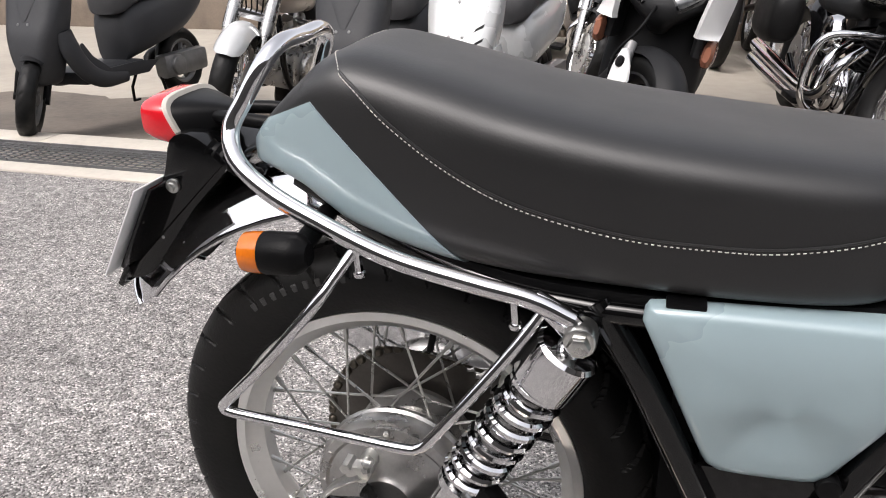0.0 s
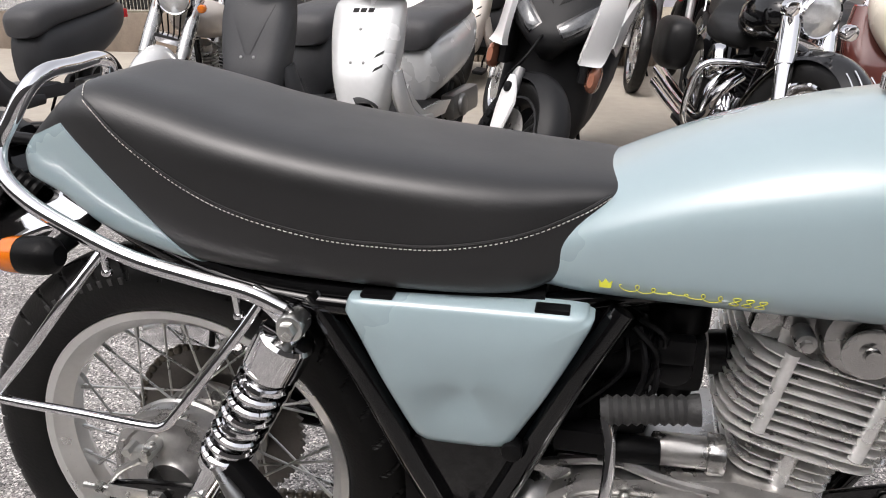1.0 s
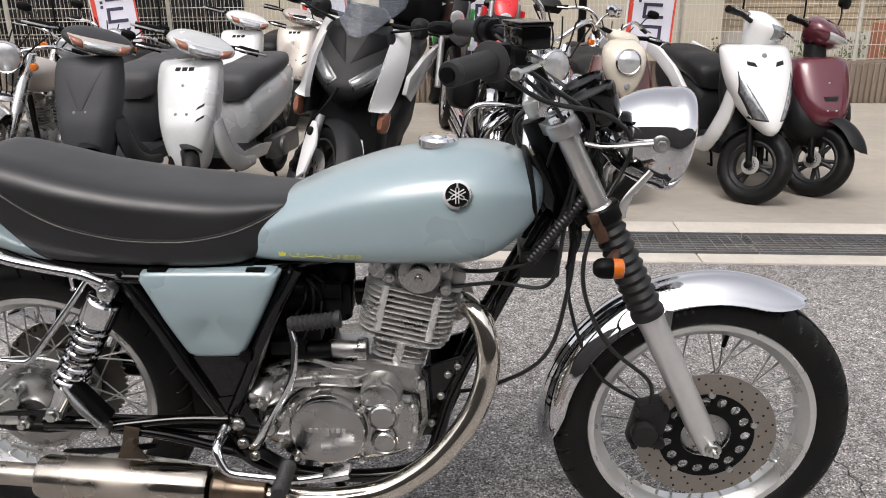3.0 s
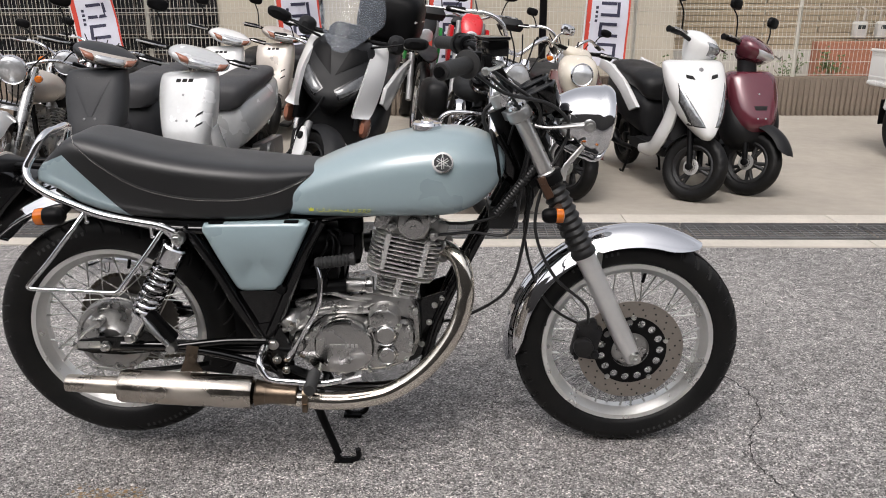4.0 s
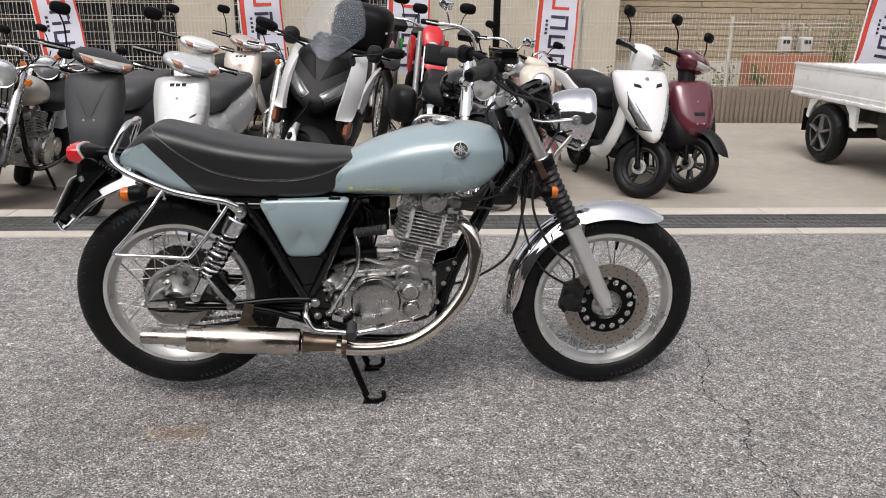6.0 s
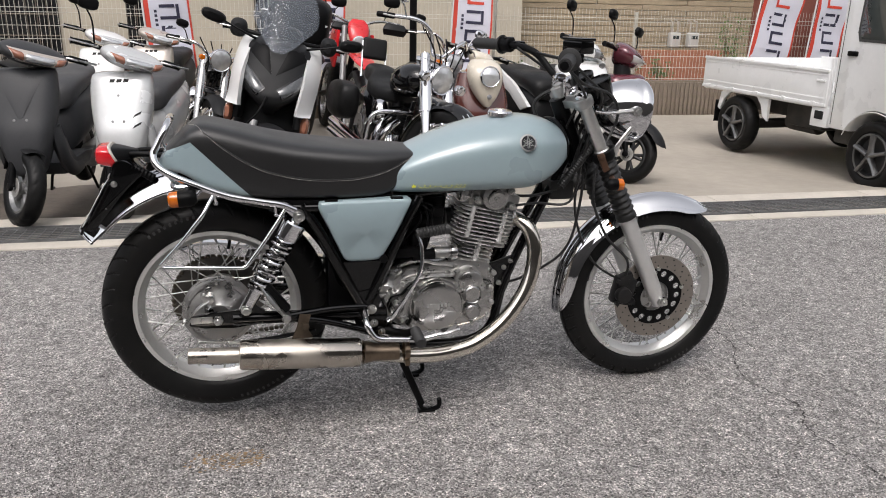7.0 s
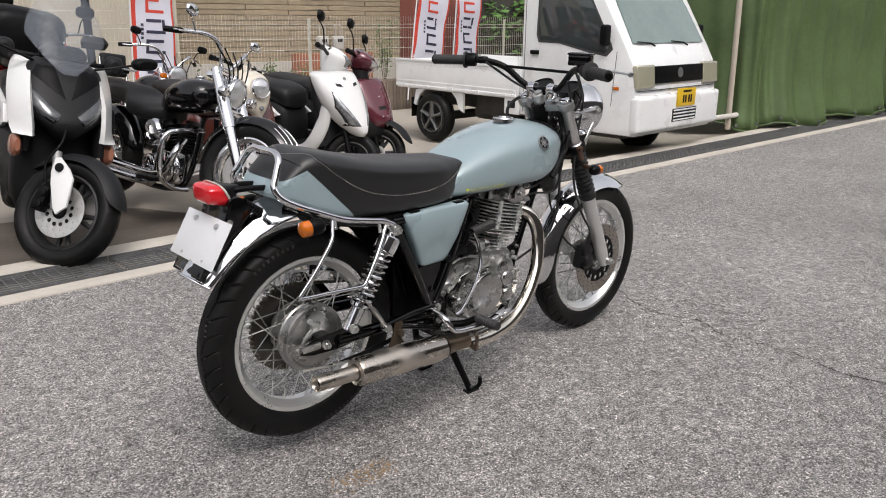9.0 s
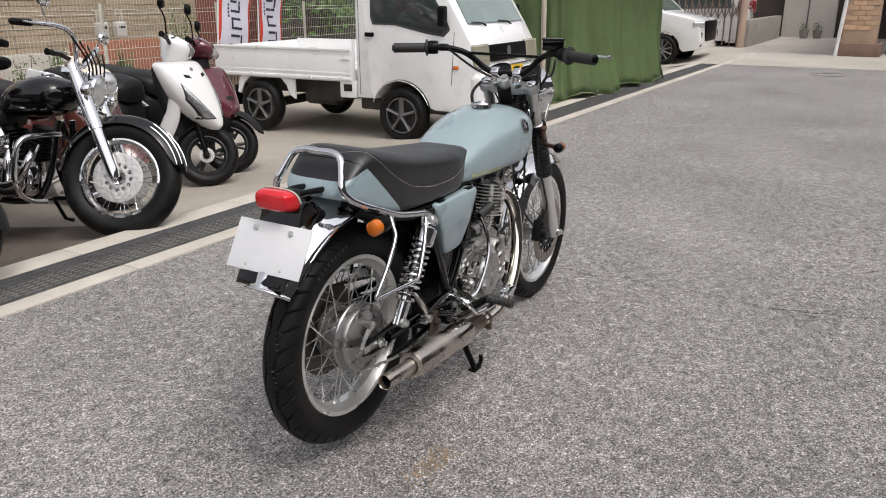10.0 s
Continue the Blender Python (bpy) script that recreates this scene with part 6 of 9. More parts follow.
def vhull(rows, n=2.6, seg=32, steps=5, bm=None, front=None):
    """A body stacked upwards: rows (z, x centre, half length, half width)."""
    rings = []
    for z, xc, dx, w in curve(rows, steps):
        ring = []
        for k in range(seg):
            a = 2 * math.pi * k / seg
            c, s = math.cos(a), math.sin(a)
            e = front if (front and c > 0) else n
            ring.append((xc + dx * math.copysign(abs(c) ** (2 / e), c), w * math.copysign(abs(s) ** (2 / n), s), z))
        rings.append(ring)
    return loft(rings, bm)


def front_x(rows, n, front, y, z):
    """The forward surface of a stacked body at height z, y to the side."""
    rr = curve(rows, 8)
    for a, b in zip(rr, rr[1:]):
        if a[0] <= z <= b[0]:
            k = (z - a[0]) / max(1e-6, b[0] - a[0])
            _, xc, dx, w = (p + (q - p) * k for p, q in zip(a, b))
            s = min(0.999, (abs(y) / w) ** (n / 2))
            return xc + dx * math.sqrt(1 - s * s) ** (2 / (front or n))
    return rr[-1][1] if z > rr[-1][0] else rr[0][1]


def patch(rows, n, front, quad, lift=0.006, nu=10, nv=6, bulge=0.006, bm=None):
    """A lens or trim piece lying on a stacked body over a four-sided outline in y, z."""
    bm = bm_of(bm)
    (ay, az), (by, bz), (cy, cz), (dy, dz) = quad
    top, bot = [], []
    for i in range(nu + 1):
        u = i / nu
        ru, rl = [], []
        for j in range(nv + 1):
            v = j / nv
            y = (ay * (1 - u) + by * u) * (1 - v) + (dy * (1 - u) + cy * u) * v
            z = (az * (1 - u) + bz * u) * (1 - v) + (dz * (1 - u) + cz * u) * v
            x = front_x(rows, n, front, y, z)
            e = (4 * u * (1 - u)) ** 0.4 * (4 * v * (1 - v)) ** 0.4
            ru.append(bm.verts.new((x + lift * (0.35 + 0.65 * e) + bulge * e, y, z)))
            rl.append(bm.verts.new((x - 0.02, y, z)))
        top.append(ru)
        bot.append(rl)
    for i in range(nu):
        for j in range(nv):
            bm.faces.new((top[i][j], top[i + 1][j], top[i + 1][j + 1], top[i][j + 1]))
            bm.faces.new((bot[i][j], bot[i][j + 1], bot[i + 1][j + 1], bot[i + 1][j]))
    for i in range(nu):
        bm.faces.new((top[i][0], bot[i][0], bot[i + 1][0], top[i + 1][0]))
        bm.faces.new((top[i][nv], top[i + 1][nv], bot[i + 1][nv], bot[i][nv]))
    for j in range(nv):
        bm.faces.new((top[0][j], top[0][j + 1], bot[0][j + 1], bot[0][j]))
        bm.faces.new((top[nu][j], bot[nu][j], bot[nu][j + 1], top[nu][j + 1]))
    return bm


def mirror(parent, base, head, r=0.045, material=None):
    bm = tube([base, (base[0] - 0.01, (base[1] + head[1]) / 2, (base[2] + head[2]) / 2 + 0.01), (head[0], head[1], head[2] - r * 0.8)], 0.005, None, 8, 4)
    loft([[(head[0] + x, head[1] + y * 1.5, head[2] + z) for y, z in oval(r * f, -r * f * 0.95, r * f * 0.95, 2.8, 20)] for x, f in ((-0.006, 0.9), (0.004, 1.0), (0.02, 0.92), (0.03, 0.6))], bm)
    return part("mirror", bm, material or PLASTIC, parent)


def grips(parent, x, y, z, bars=None, chrome=False):
    for s in (-1, 1):
        part("grip", lathe([(0, 0.012), (0.01, 0.018), (0.1, 0.017), (0.11, 0.02), (0.115, 0)], (x, s * (y - 0.11), z), (-0.15, s, -0.05), seg=14), PLASTIC, parent)
        part("lever", tube([(x + 0.03, s * (y - 0.13), z), (x + 0.06, s * (y - 0.08), z), (x + 0.045, s * (y + 0.03), z)], 0.006, None, 8, 3), ALU, parent)


def scooter(label, place, yaw, paint, body, seat_mat, style, steer=0.0, lean=0.5, rim=None, mirrors=(1, 1), size=1.0, group="parked scooters", screen=False, rack=False):
    """A step-through scooter; its origin lies under the front wheel."""
    turn = steered(steer, (-0.10, 0, 0.5))
    m = pose(place[0], place[1], at_lot(*place), lean, 0, yaw) @ Matrix.Scale(size, 4) @ Matrix.Translation(-(turn @ V(0, 0, 0)))
    ob = thing("scooter", label, "scooter", m, group)
    rim = rim or GREYRIM
    R = 0.208
    cast_wheel(ob, (0, 0, R), R, 0.088, 0.132, rim, 3 if style == "slot" else 5, 0.05, turn)
    cast_wheel(ob, (-1.17, 0, R), R, 0.09, 0.132, rim, 3)
    st = turn @ Matrix.Translation((0, 0, R))
    bm = bmesh.new()
    for s in (-1, 1):
        tube([(0.0, s * 0.065, 0.0), (-0.03, s * 0.066, 0.1), (-0.085, s * 0.06, 0.27)], [0.017, 0.019, 0.019], bm, 10)
        drum((0, s * 0.072, 0), (0, 1, 0), 0.02, 0.022, 0.003, bm, 16)
    fk = part("front_fork", bm, SATINBLACK, ob)
    fk.matrix_local = st
    fm = {"dio": MATTEBLACK, "old": MATTEBLACK, "slot": MATTEBLACK, "bar": MATTEBLACK, "retro": paint}[style]
    if style == "bar":
        bm = guard((0, 0), R + 0.062, 22, 150, 0.082, 0.045, n=24)
    elif style == "retro":
        bm = guard((0, 0), R + 0.04, 25, 150, 0.085, 0.07, n=20)
    else:
        bm = guard((0, 0), R + 0.014, 70, 165, 0.055, 0.02, n=20, tips=(0.85, 0.85))
    gm = part("front_mudguard", bm, fm, ob, sharp=60)
    gm.matrix_local = st
    # leg shield
    if style in ("dio", "old"):
        SH = [(0.262, -0.085, 0.05, 0.042), (0.29, -0.07, 0.085, 0.074), (0.39, -0.075, 0.10, 0.112), (0.50, -0.095, 0.10, 0.14), (0.60, -0.128, 0.09, 0.158), (0.70, -0.16, 0.08, 0.166), (0.775, -0.188, 0.07, 0.163), (0.808, -0.205, 0.06, 0.152), (0.818, -0.213, 0.045, 0.115)]
        sh = part("leg_shield", vhull(SH, 4.2, 56, 5, None, 2.5), paint, ob, sharp=60)
        bm = bmesh.new()
        for y, z in ((-0.03, 0.565), (0.03, 0.565), (0.0, 0.70)):
            drum((front_x(SH, 4.2, 2.5, y, z), y, z), (1, 0, 0.3), 0.006, 0.0075, 0.002, bm, 10)
        pieces("screw_cap", bm, GALV, sh)
        if style == "dio":
            bm = bmesh.new()
            for z in (0.59, 0.535):
                patch(SH, 4.2, 2.5, ((0.075, z - 0.008), (0.115, z + 0.012), (0.12, z + 0.026), (0.085, z + 0.008)), 0.002, 4, 2, 0.0, bm)
            pieces("vent_slot", bm, DARK, sh)
            bm = bmesh.new()
            for i in range(3):
                patch(SH, 4.2, 2.5, ((-0.05 + i * 0.036, 0.766), (-0.022 + i * 0.036, 0.766), (-0.018 + i * 0.036, 0.784), (-0.046 + i * 0.036, 0.784)), 0.002, 3, 2, 0.0, bm)
            pieces("badge_bar", bm, SATINBLACK, sh)
        else:
            bm = bmesh.new()
            for k in range(6):
                a = math.pi * k / 3
                y, z = 0.013 * math.cos(a), 0.655 + 0.013 * math.sin(a)
                drum((front_x(SH, 4.2, 2.5, y, z), y, z), (1, 0, 0.3), 0.004, 0.0042, 0.001, bm, 8)
            pieces("vent_hole", bm, DARK, sh)
            part("crest_panel", patch(SH, 4.2, 2.5, ((-0.012, 0.575), (0.012, 0.575), (0.11, 0.775), (-0.11, 0.775)), 0.005, 10, 10, 0.0), paint, sh)
        # inner legs of the shield running down to the floor
        for s in (-1, 1):
            part("shield_wing", tube([(-0.13, s * 0.13, 0.52), (-0.15, s * 0.138, 0.42), (-0.22, s * 0.145, 0.31), (-0.33, s * 0.15, 0.25), (-0.5, s * 0.15, 0.235)], [0.05, 0.06, 0.055, 0.045, 0.03], None, 14, 4, 0.55), paint, ob)
        HC = [(0.835, -0.215, 0.06, 0.06), (0.848, -0.20, 0.095, 0.11), (0.875, -0.185, 0.115, 0.158), (0.905, -0.19, 0.105, 0.166), (0.93, -0.215, 0.085, 0.14), (0.946, -0.24, 0.055, 0.095), (0.953, -0.255, 0.02, 0.04)]
        hb = part("handlebar_cowl", vhull(HC, 2.8, 40, 4), paint, ob, sharp=60)
        part("headlamp", patch(HC, 2.8, None, ((-0.068, 0.855), (0.068, 0.855), (0.076, 0.90), (-0.076, 0.90)), 0.01, 12, 6, 0.01), LAMP, hb, "clear headlamp unit")
        part("lamp_surround", patch(HC, 2.8, None, ((-0.115, 0.85), (0.115, 0.85), (0.15, 0.913), (-0.15, 0.913)), 0.006, 16, 6, 0.0), SILVERWHITE if style == "dio" else CHAMPAGNE, hb)
        for s in (-1, 1):
            part("indicator_lens", patch(HC, 2.8, None, ((s * 0.076, 0.857), (s * 0.115, 0.864), (s * 0.148, 0.908), (s * 0.083, 0.90)), 0.011, 8, 6, 0.006), ORANGE2, hb)
        hz = 0.915
    elif style == "slot":
        SH = [(0.395, 0.07, 0.04, 0.022), (0.43, 0.04, 0.09, 0.055), (0.51, -0.02, 0.125, 0.115), (0.61, -0.08, 0.13, 0.16), (0.71, -0.13, 0.115, 0.185), (0.79, -0.175, 0.10, 0.19), (0.825, -0.2, 0.09, 0.18), (0.84, -0.215, 0.07, 0.145)]
        sh = part("leg_shield", vhull(SH, 3.0, 48, 5, None, 1.8), paint, ob, sharp=60)
        for s in (-1, 1):
            part("headlamp", patch(SH, 3, 1.8, ((s * 0.034, 0.478), (s * 0.088, 0.482), (s * 0.143, 0.61), (s * 0.142, 0.705)), 0.006, 8, 8, 0.004), mat("ribbed_reflector", (0.3, 0.31, 0.32), 0.12, 0.6, vary=0.6, scale=45, coat=1.0), sh, "slim swept headlamp")
            part("lamp_surround", patch(SH, 3, 1.8, ((s * 0.028, 0.472), (s * 0.092, 0.472), (s * 0.148, 0.605), (s * 0.147, 0.718)), 0.003, 8, 8, 0.0), DARK, sh)
            part("air_slot", patch(SH, 3, 1.8, ((s * 0.05, 0.735), (s * 0.10, 0.745), (s * 0.10, 0.765), (s * 0.06, 0.757)), 0.003, 5, 3, 0.0), DARK, sh)
        part("badge", drum((front_x(SH, 3, 1.8, 0, 0.79), 0, 0.79), (1, 0, 0.5), 0.008, 0.014, 0.003), GREYRIM, sh)
        for s in (-1, 1):
            part("shield_wing", tube([(-0.13, s * 0.125, 0.60), (-0.17, s * 0.135, 0.47), (-0.24, s * 0.155, 0.35), (-0.36, s * 0.15, 0.27), (-0.55, s * 0.15, 0.24)], [0.05, 0.06, 0.06, 0.05, 0.03], None, 14, 4, 0.55), paint, ob)
        hb = part("handlebar_cowl", vhull([(0.82, -0.23, 0.06, 0.04), (0.86, -0.215, 0.09, 0.072), (0.92, -0.205, 0.105, 0.094), (0.97, -0.225, 0.09, 0.088), (1.005, -0.26, 0.06, 0.05)], 2.6, 32, 4), paint, ob, sharp=60)
        part("position_lamp", patch([(0.82, -0.23, 0.06, 0.04), (0.86, -0.215, 0.09, 0.072), (0.92, -0.205, 0.105, 0.094), (0.97, -0.225, 0.09, 0.088), (1.005, -0.26, 0.06, 0.05)], 2.6, None, ((-0.045, 0.868), (0.045, 0.868), (0.072, 0.945), (-0.072, 0.945)), 0.006), mat("ribbed_reflector", (0.3, 0.31, 0.32)), hb)
        part("apron_inner", vhull([(0.36, -0.15, 0.05, 0.14), (0.6, -0.22, 0.06, 0.16), (0.8, -0.28, 0.05, 0.13)], 3, 24, 3), MATTEBLACK, ob)
        hz = 0.955
    elif style == "bar":
        part("lower_cowl", vhull([(0.29, -0.12, 0.10, 0.11), (0.37, -0.10, 0.13, 0.165), (0.47, -0.11, 0.13, 0.18), (0.6, -0.16, 0.1, 0.18)], 3.0, 32, 4), MATTEBLACK, ob, sharp=60)
        SH = [(0.415, -0.05, 0.09, 0.09), (0.47, -0.06, 0.12, 0.13), (0.57, -0.09, 0.115, 0.158), (0.68, -0.135, 0.10, 0.166), (0.745, -0.165, 0.09, 0.158), (0.772, -0.178, 0.075, 0.125)]
        sh = part("leg_shield", vhull(SH, 3.0, 40, 5, None, 2.1), paint, ob, sharp=60)
        part("vent", patch(SH, 3, 2.1, ((-0.035, 0.55), (0.035, 0.55), (0.045, 0.575), (-0.045, 0.575)), 0.003, 6, 3, 0.0), DARK, sh)
        bm = bmesh.new()
        for y, z in ((-0.025, 0.5), (0.025, 0.5), (0, 0.645)):
            drum((front_x(SH, 3, 2.1, y, z), y, z), (1, 0, 0.2), 0.006, 0.006, 0.002, bm, 8)
        pieces("screw_cap", bm, LAMP, sh)
        part("neck", vhull([(0.73, -0.2, 0.06, 0.06), (0.84, -0.22, 0.06, 0.055)], 2.4, 20, 2), MATTEBLACK, ob)
        HC = [(0.82, -0.225, 0.06, 0.06), (0.845, -0.215, 0.09, 0.11), (0.89, -0.205, 0.10, 0.145), (0.94, -0.22, 0.085, 0.14), (0.98, -0.25, 0.05, 0.08)]
        hb = part("handlebar_cowl", vhull(HC, 2.6, 32, 4), paint, ob, sharp=60)
        part("headlamp", patch(HC, 2.6, None, ((-0.075, 0.845), (0.075, 0.845), (0.105, 0.90), (-0.105, 0.90)), 0.01, 10, 6, 0.008), LAMP, hb, "clear headlamp unit")
        hz = 0.92
    else:
        sh = part("leg_shield", vhull([(0.33, -0.12, 0.08, 0.12), (0.42, -0.1, 0.10, 0.165), (0.55, -0.12, 0.10, 0.185), (0.68, -0.155, 0.08, 0.18), (0.80, -0.18, 0.06, 0.15)], 3.0, 36, 5, None, 2.4), paint, ob, sharp=60)
        ns = part("nose_panel", vhull([(0.585, -0.02, 0.03, 0.02), (0.64, -0.03, 0.06, 0.065), (0.71, -0.05, 0.085, 0.105), (0.785, -0.07, 0.10, 0.12), (0.85, -0.10, 0.09, 0.11), (0.89, -0.14, 0.05, 0.07)], 2.4, 32, 4), IVORY, ob, "ivory nose panel", sharp=60)
        lp = part("headlamp", lathe([(-0.02, 0.0), (-0.02, 0.068), (0.012, 0.07), (0.02, 0.064), (0.018, 0.06)], (0.03, 0, 0.785), (1, 0, 0.12), seg=32), CHROME, ns, "round headlamp with chrome rim")
        part("lens", lathe([(0.016, 0.062), (0.03, 0.04), (0.034, 0)], (0.03, 0, 0.785), (1, 0, 0.12), seg=24), LAMP, lp)
        part("badge", drum((0.035, 0, 0.655), (1, 0, 0.3), 0.012, 0.016, 0.003), GREYRIM, ns)
        for s in (-1, 1):
            part("indicator", drum((-0.03, s * 0.165, 0.50), (1, s * 0.3, 0), 0.04, 0.026, 0.008), CHROME, ob)
        hb = part("handlebar_cowl", vhull([(0.84, -0.23, 0.05, 0.06), (0.89, -0.23, 0.07, 0.10), (0.93, -0.245, 0.05, 0.08)], 2.6, 28, 4), IVORY, ob, sharp=60)
        hz = 0.925
    hb.matrix_local = turn
    grips(hb, -0.25, 0.31, hz)
    part("bar_stub", tube([(-0.25, -0.21, hz), (-0.24, 0, hz - 0.02), (-0.25, 0.21, hz)], 0.013, None, 10, 4), SATINBLACK, hb)
    for s, on in zip((-1, 1), mirrors):
        if on:
            mirror(hb, (-0.25, s * 0.19, hz + 0.01), (-0.29, s * 0.25, hz + 0.21), 0.038)
    # floor, tunnel, body, seat
    part("footboard", block((-0.44, 0, 0.27), (0.46, 0.29, 0.07), 0.02), MATTEBLACK if style != "old" else GREYPLASTIC, ob)
    bm = bmesh.new()
    for s in (-1, 1):
        panel([(-0.17, 0.40), (-0.2, 0.30), (-0.33, 0.235), (-0.68, 0.225), (-0.78, 0.28), (-0.62, 0.30), (-0.38, 0.30), (-0.27, 0.38), (-0.22, 0.45)], 0.02, Matrix.Translation((0, s * 0.148 - 0.01, 0)), 0.006, bm)
    pieces("side_skirt", bm, body, ob)
    if style == "slot":
        for s in (-1, 1):
            part("side_flash", panel([(-0.62, 0.50), (-0.72, 0.56), (-0.9, 0.66), (-1.15, 0.74), (-1.38, 0.77), (-1.42, 0.70), (-1.2, 0.66), (-0.95, 0.57), (-0.75, 0.46)], 0.03, Matrix.Translation((0, s * 0.155 - 0.015, 0)), 0.008), paint, ob, "white side panel")
    part("under_seat_body", hull([(-0.60, 0.10, 0.28, 0.52), (-0.66, 0.14, 0.3, 0.60), (-0.85, 0.165, 0.34, 0.64), (-1.1, 0.165, 0.40, 0.68), (-1.3, 0.13, 0.5, 0.70), (-1.42, 0.07, 0.58, 0.69)], 3.0, None, 32, 4), body, ob, sharp=60)
    part("seat", hull([(-0.58, 0.08, 0.55, 0.655), (-0.62, 0.125, 0.55, 0.70), (-0.75, 0.145, 0.60, 0.735), (-0.95, 0.15, 0.63, 0.745), (-1.15, 0.145, 0.66, 0.765), (-1.3, 0.11, 0.68, 0.765), (-1.36, 0.06, 0.70, 0.75)], 3.0, 4, 32, 4), seat_mat, ob, sharp=60)
    part("tail_lamp", block((-1.42, 0, 0.62), (0.05, 0.16, 0.06), 0.015), RED, ob)
    bm = block((-1.05, 0.11, 0.22), (0.42, 0.09, 0.14), 0.03)
    drum((-0.95, 0.15, 0.22), (0, 1, 0), 0.05, 0.06, 0.01, bm)
    part("engine_case", bm, GREYRIM, ob)
    part("exhaust", tube([(-0.75, -0.12, 0.2), (-1.0, -0.13, 0.2), (-1.1, -0.14, 0.24), (-1.4, -0.15, 0.28)], [0.016, 0.02, 0.05, 0.048], None, 16, 3), SATINBLACK, ob)
    bm = bmesh.new()
    for s in (-1, 1):
        tube([(-0.86, s * 0.08, 0.2), (-0.84, s * 0.12, 0.1), (-0.86, s * 0.14, 0.012), (-0.91, s * 0.14, 0.012)], 0.009, bm, 8)
    pieces("stand_leg", bm, SATINBLACK, ob)
    part("rear_shock", tube([(-1.17, -0.1, 0.24), (-1.1, -0.1, 0.48)], 0.025, None, 12), SATINBLACK, ob)
    if rack:
        bm = tube([(-1.3, -0.08, 0.75), (-1.5, -0.09, 0.78), (-1.5, 0.09, 0.78), (-1.3, 0.08, 0.75)], 0.009, None, 8, 3)
        part("rack", bm, SATINBLACK, ob)
    return ob


scooter("matte dark grey scooter parked on stained concrete", (-1.865, 2.413), -93, GREYPLASTIC, GREYPLASTIC, SEATGREY, "old", 38, 1, mirrors=(1, 0), size=1.06)
scooter("silver-white scooter with slanted headlamp unit", (-1.385, 2.523), -98, SILVERWHITE, SILVERWHITE, SEATGREY, "dio", 40, 1, rim=BLACKRIM, mirrors=(1, 0), size=1.06)
scooter("white scooter with slim swept headlamps", (1.95, 3.26), -83, WHITE, MATTEBLACK, SEATBLACK, "slot", 38, 0, rim=BLACKRIM, mirrors=(1, 0), size=1.15)
scooter("maroon scooter with black front mudguard", (2.43, 3.48), -84, MAROON, MATTEBLACK, SEATBLACK, "bar", 36, 0, rim=BLACKRIM, size=1.14)
scooter("brown-red retro scooter with ivory nose", (1.114, 3.314), -88, BROWNRED, BROWNRED, SEATBLACK, "retro", 30, 0, rim=BLACKRIM, mirrors=(0, 0), size=1.12)
scooter("dusty dark grey scooter at the row's end", (-3.75, 2.6), -93, GREYPLASTIC, GREYPLASTIC, SEATGREY, "old", 38, 1, size=1.08)
scooter("white scooter in the back row", (-1.98, 5.63), -97, WHITE, WHITE, SEATBLACK, "dio", 35, 0, mirrors=(1, 0), size=1.2)
scooter("champagne scooter in the back row", (-1.57, 6.13), -98, CHAMPAGNE, GREYPLASTIC, SEATBLACK, "dio", 35, 0, mirrors=(1, 0), size=1.2)


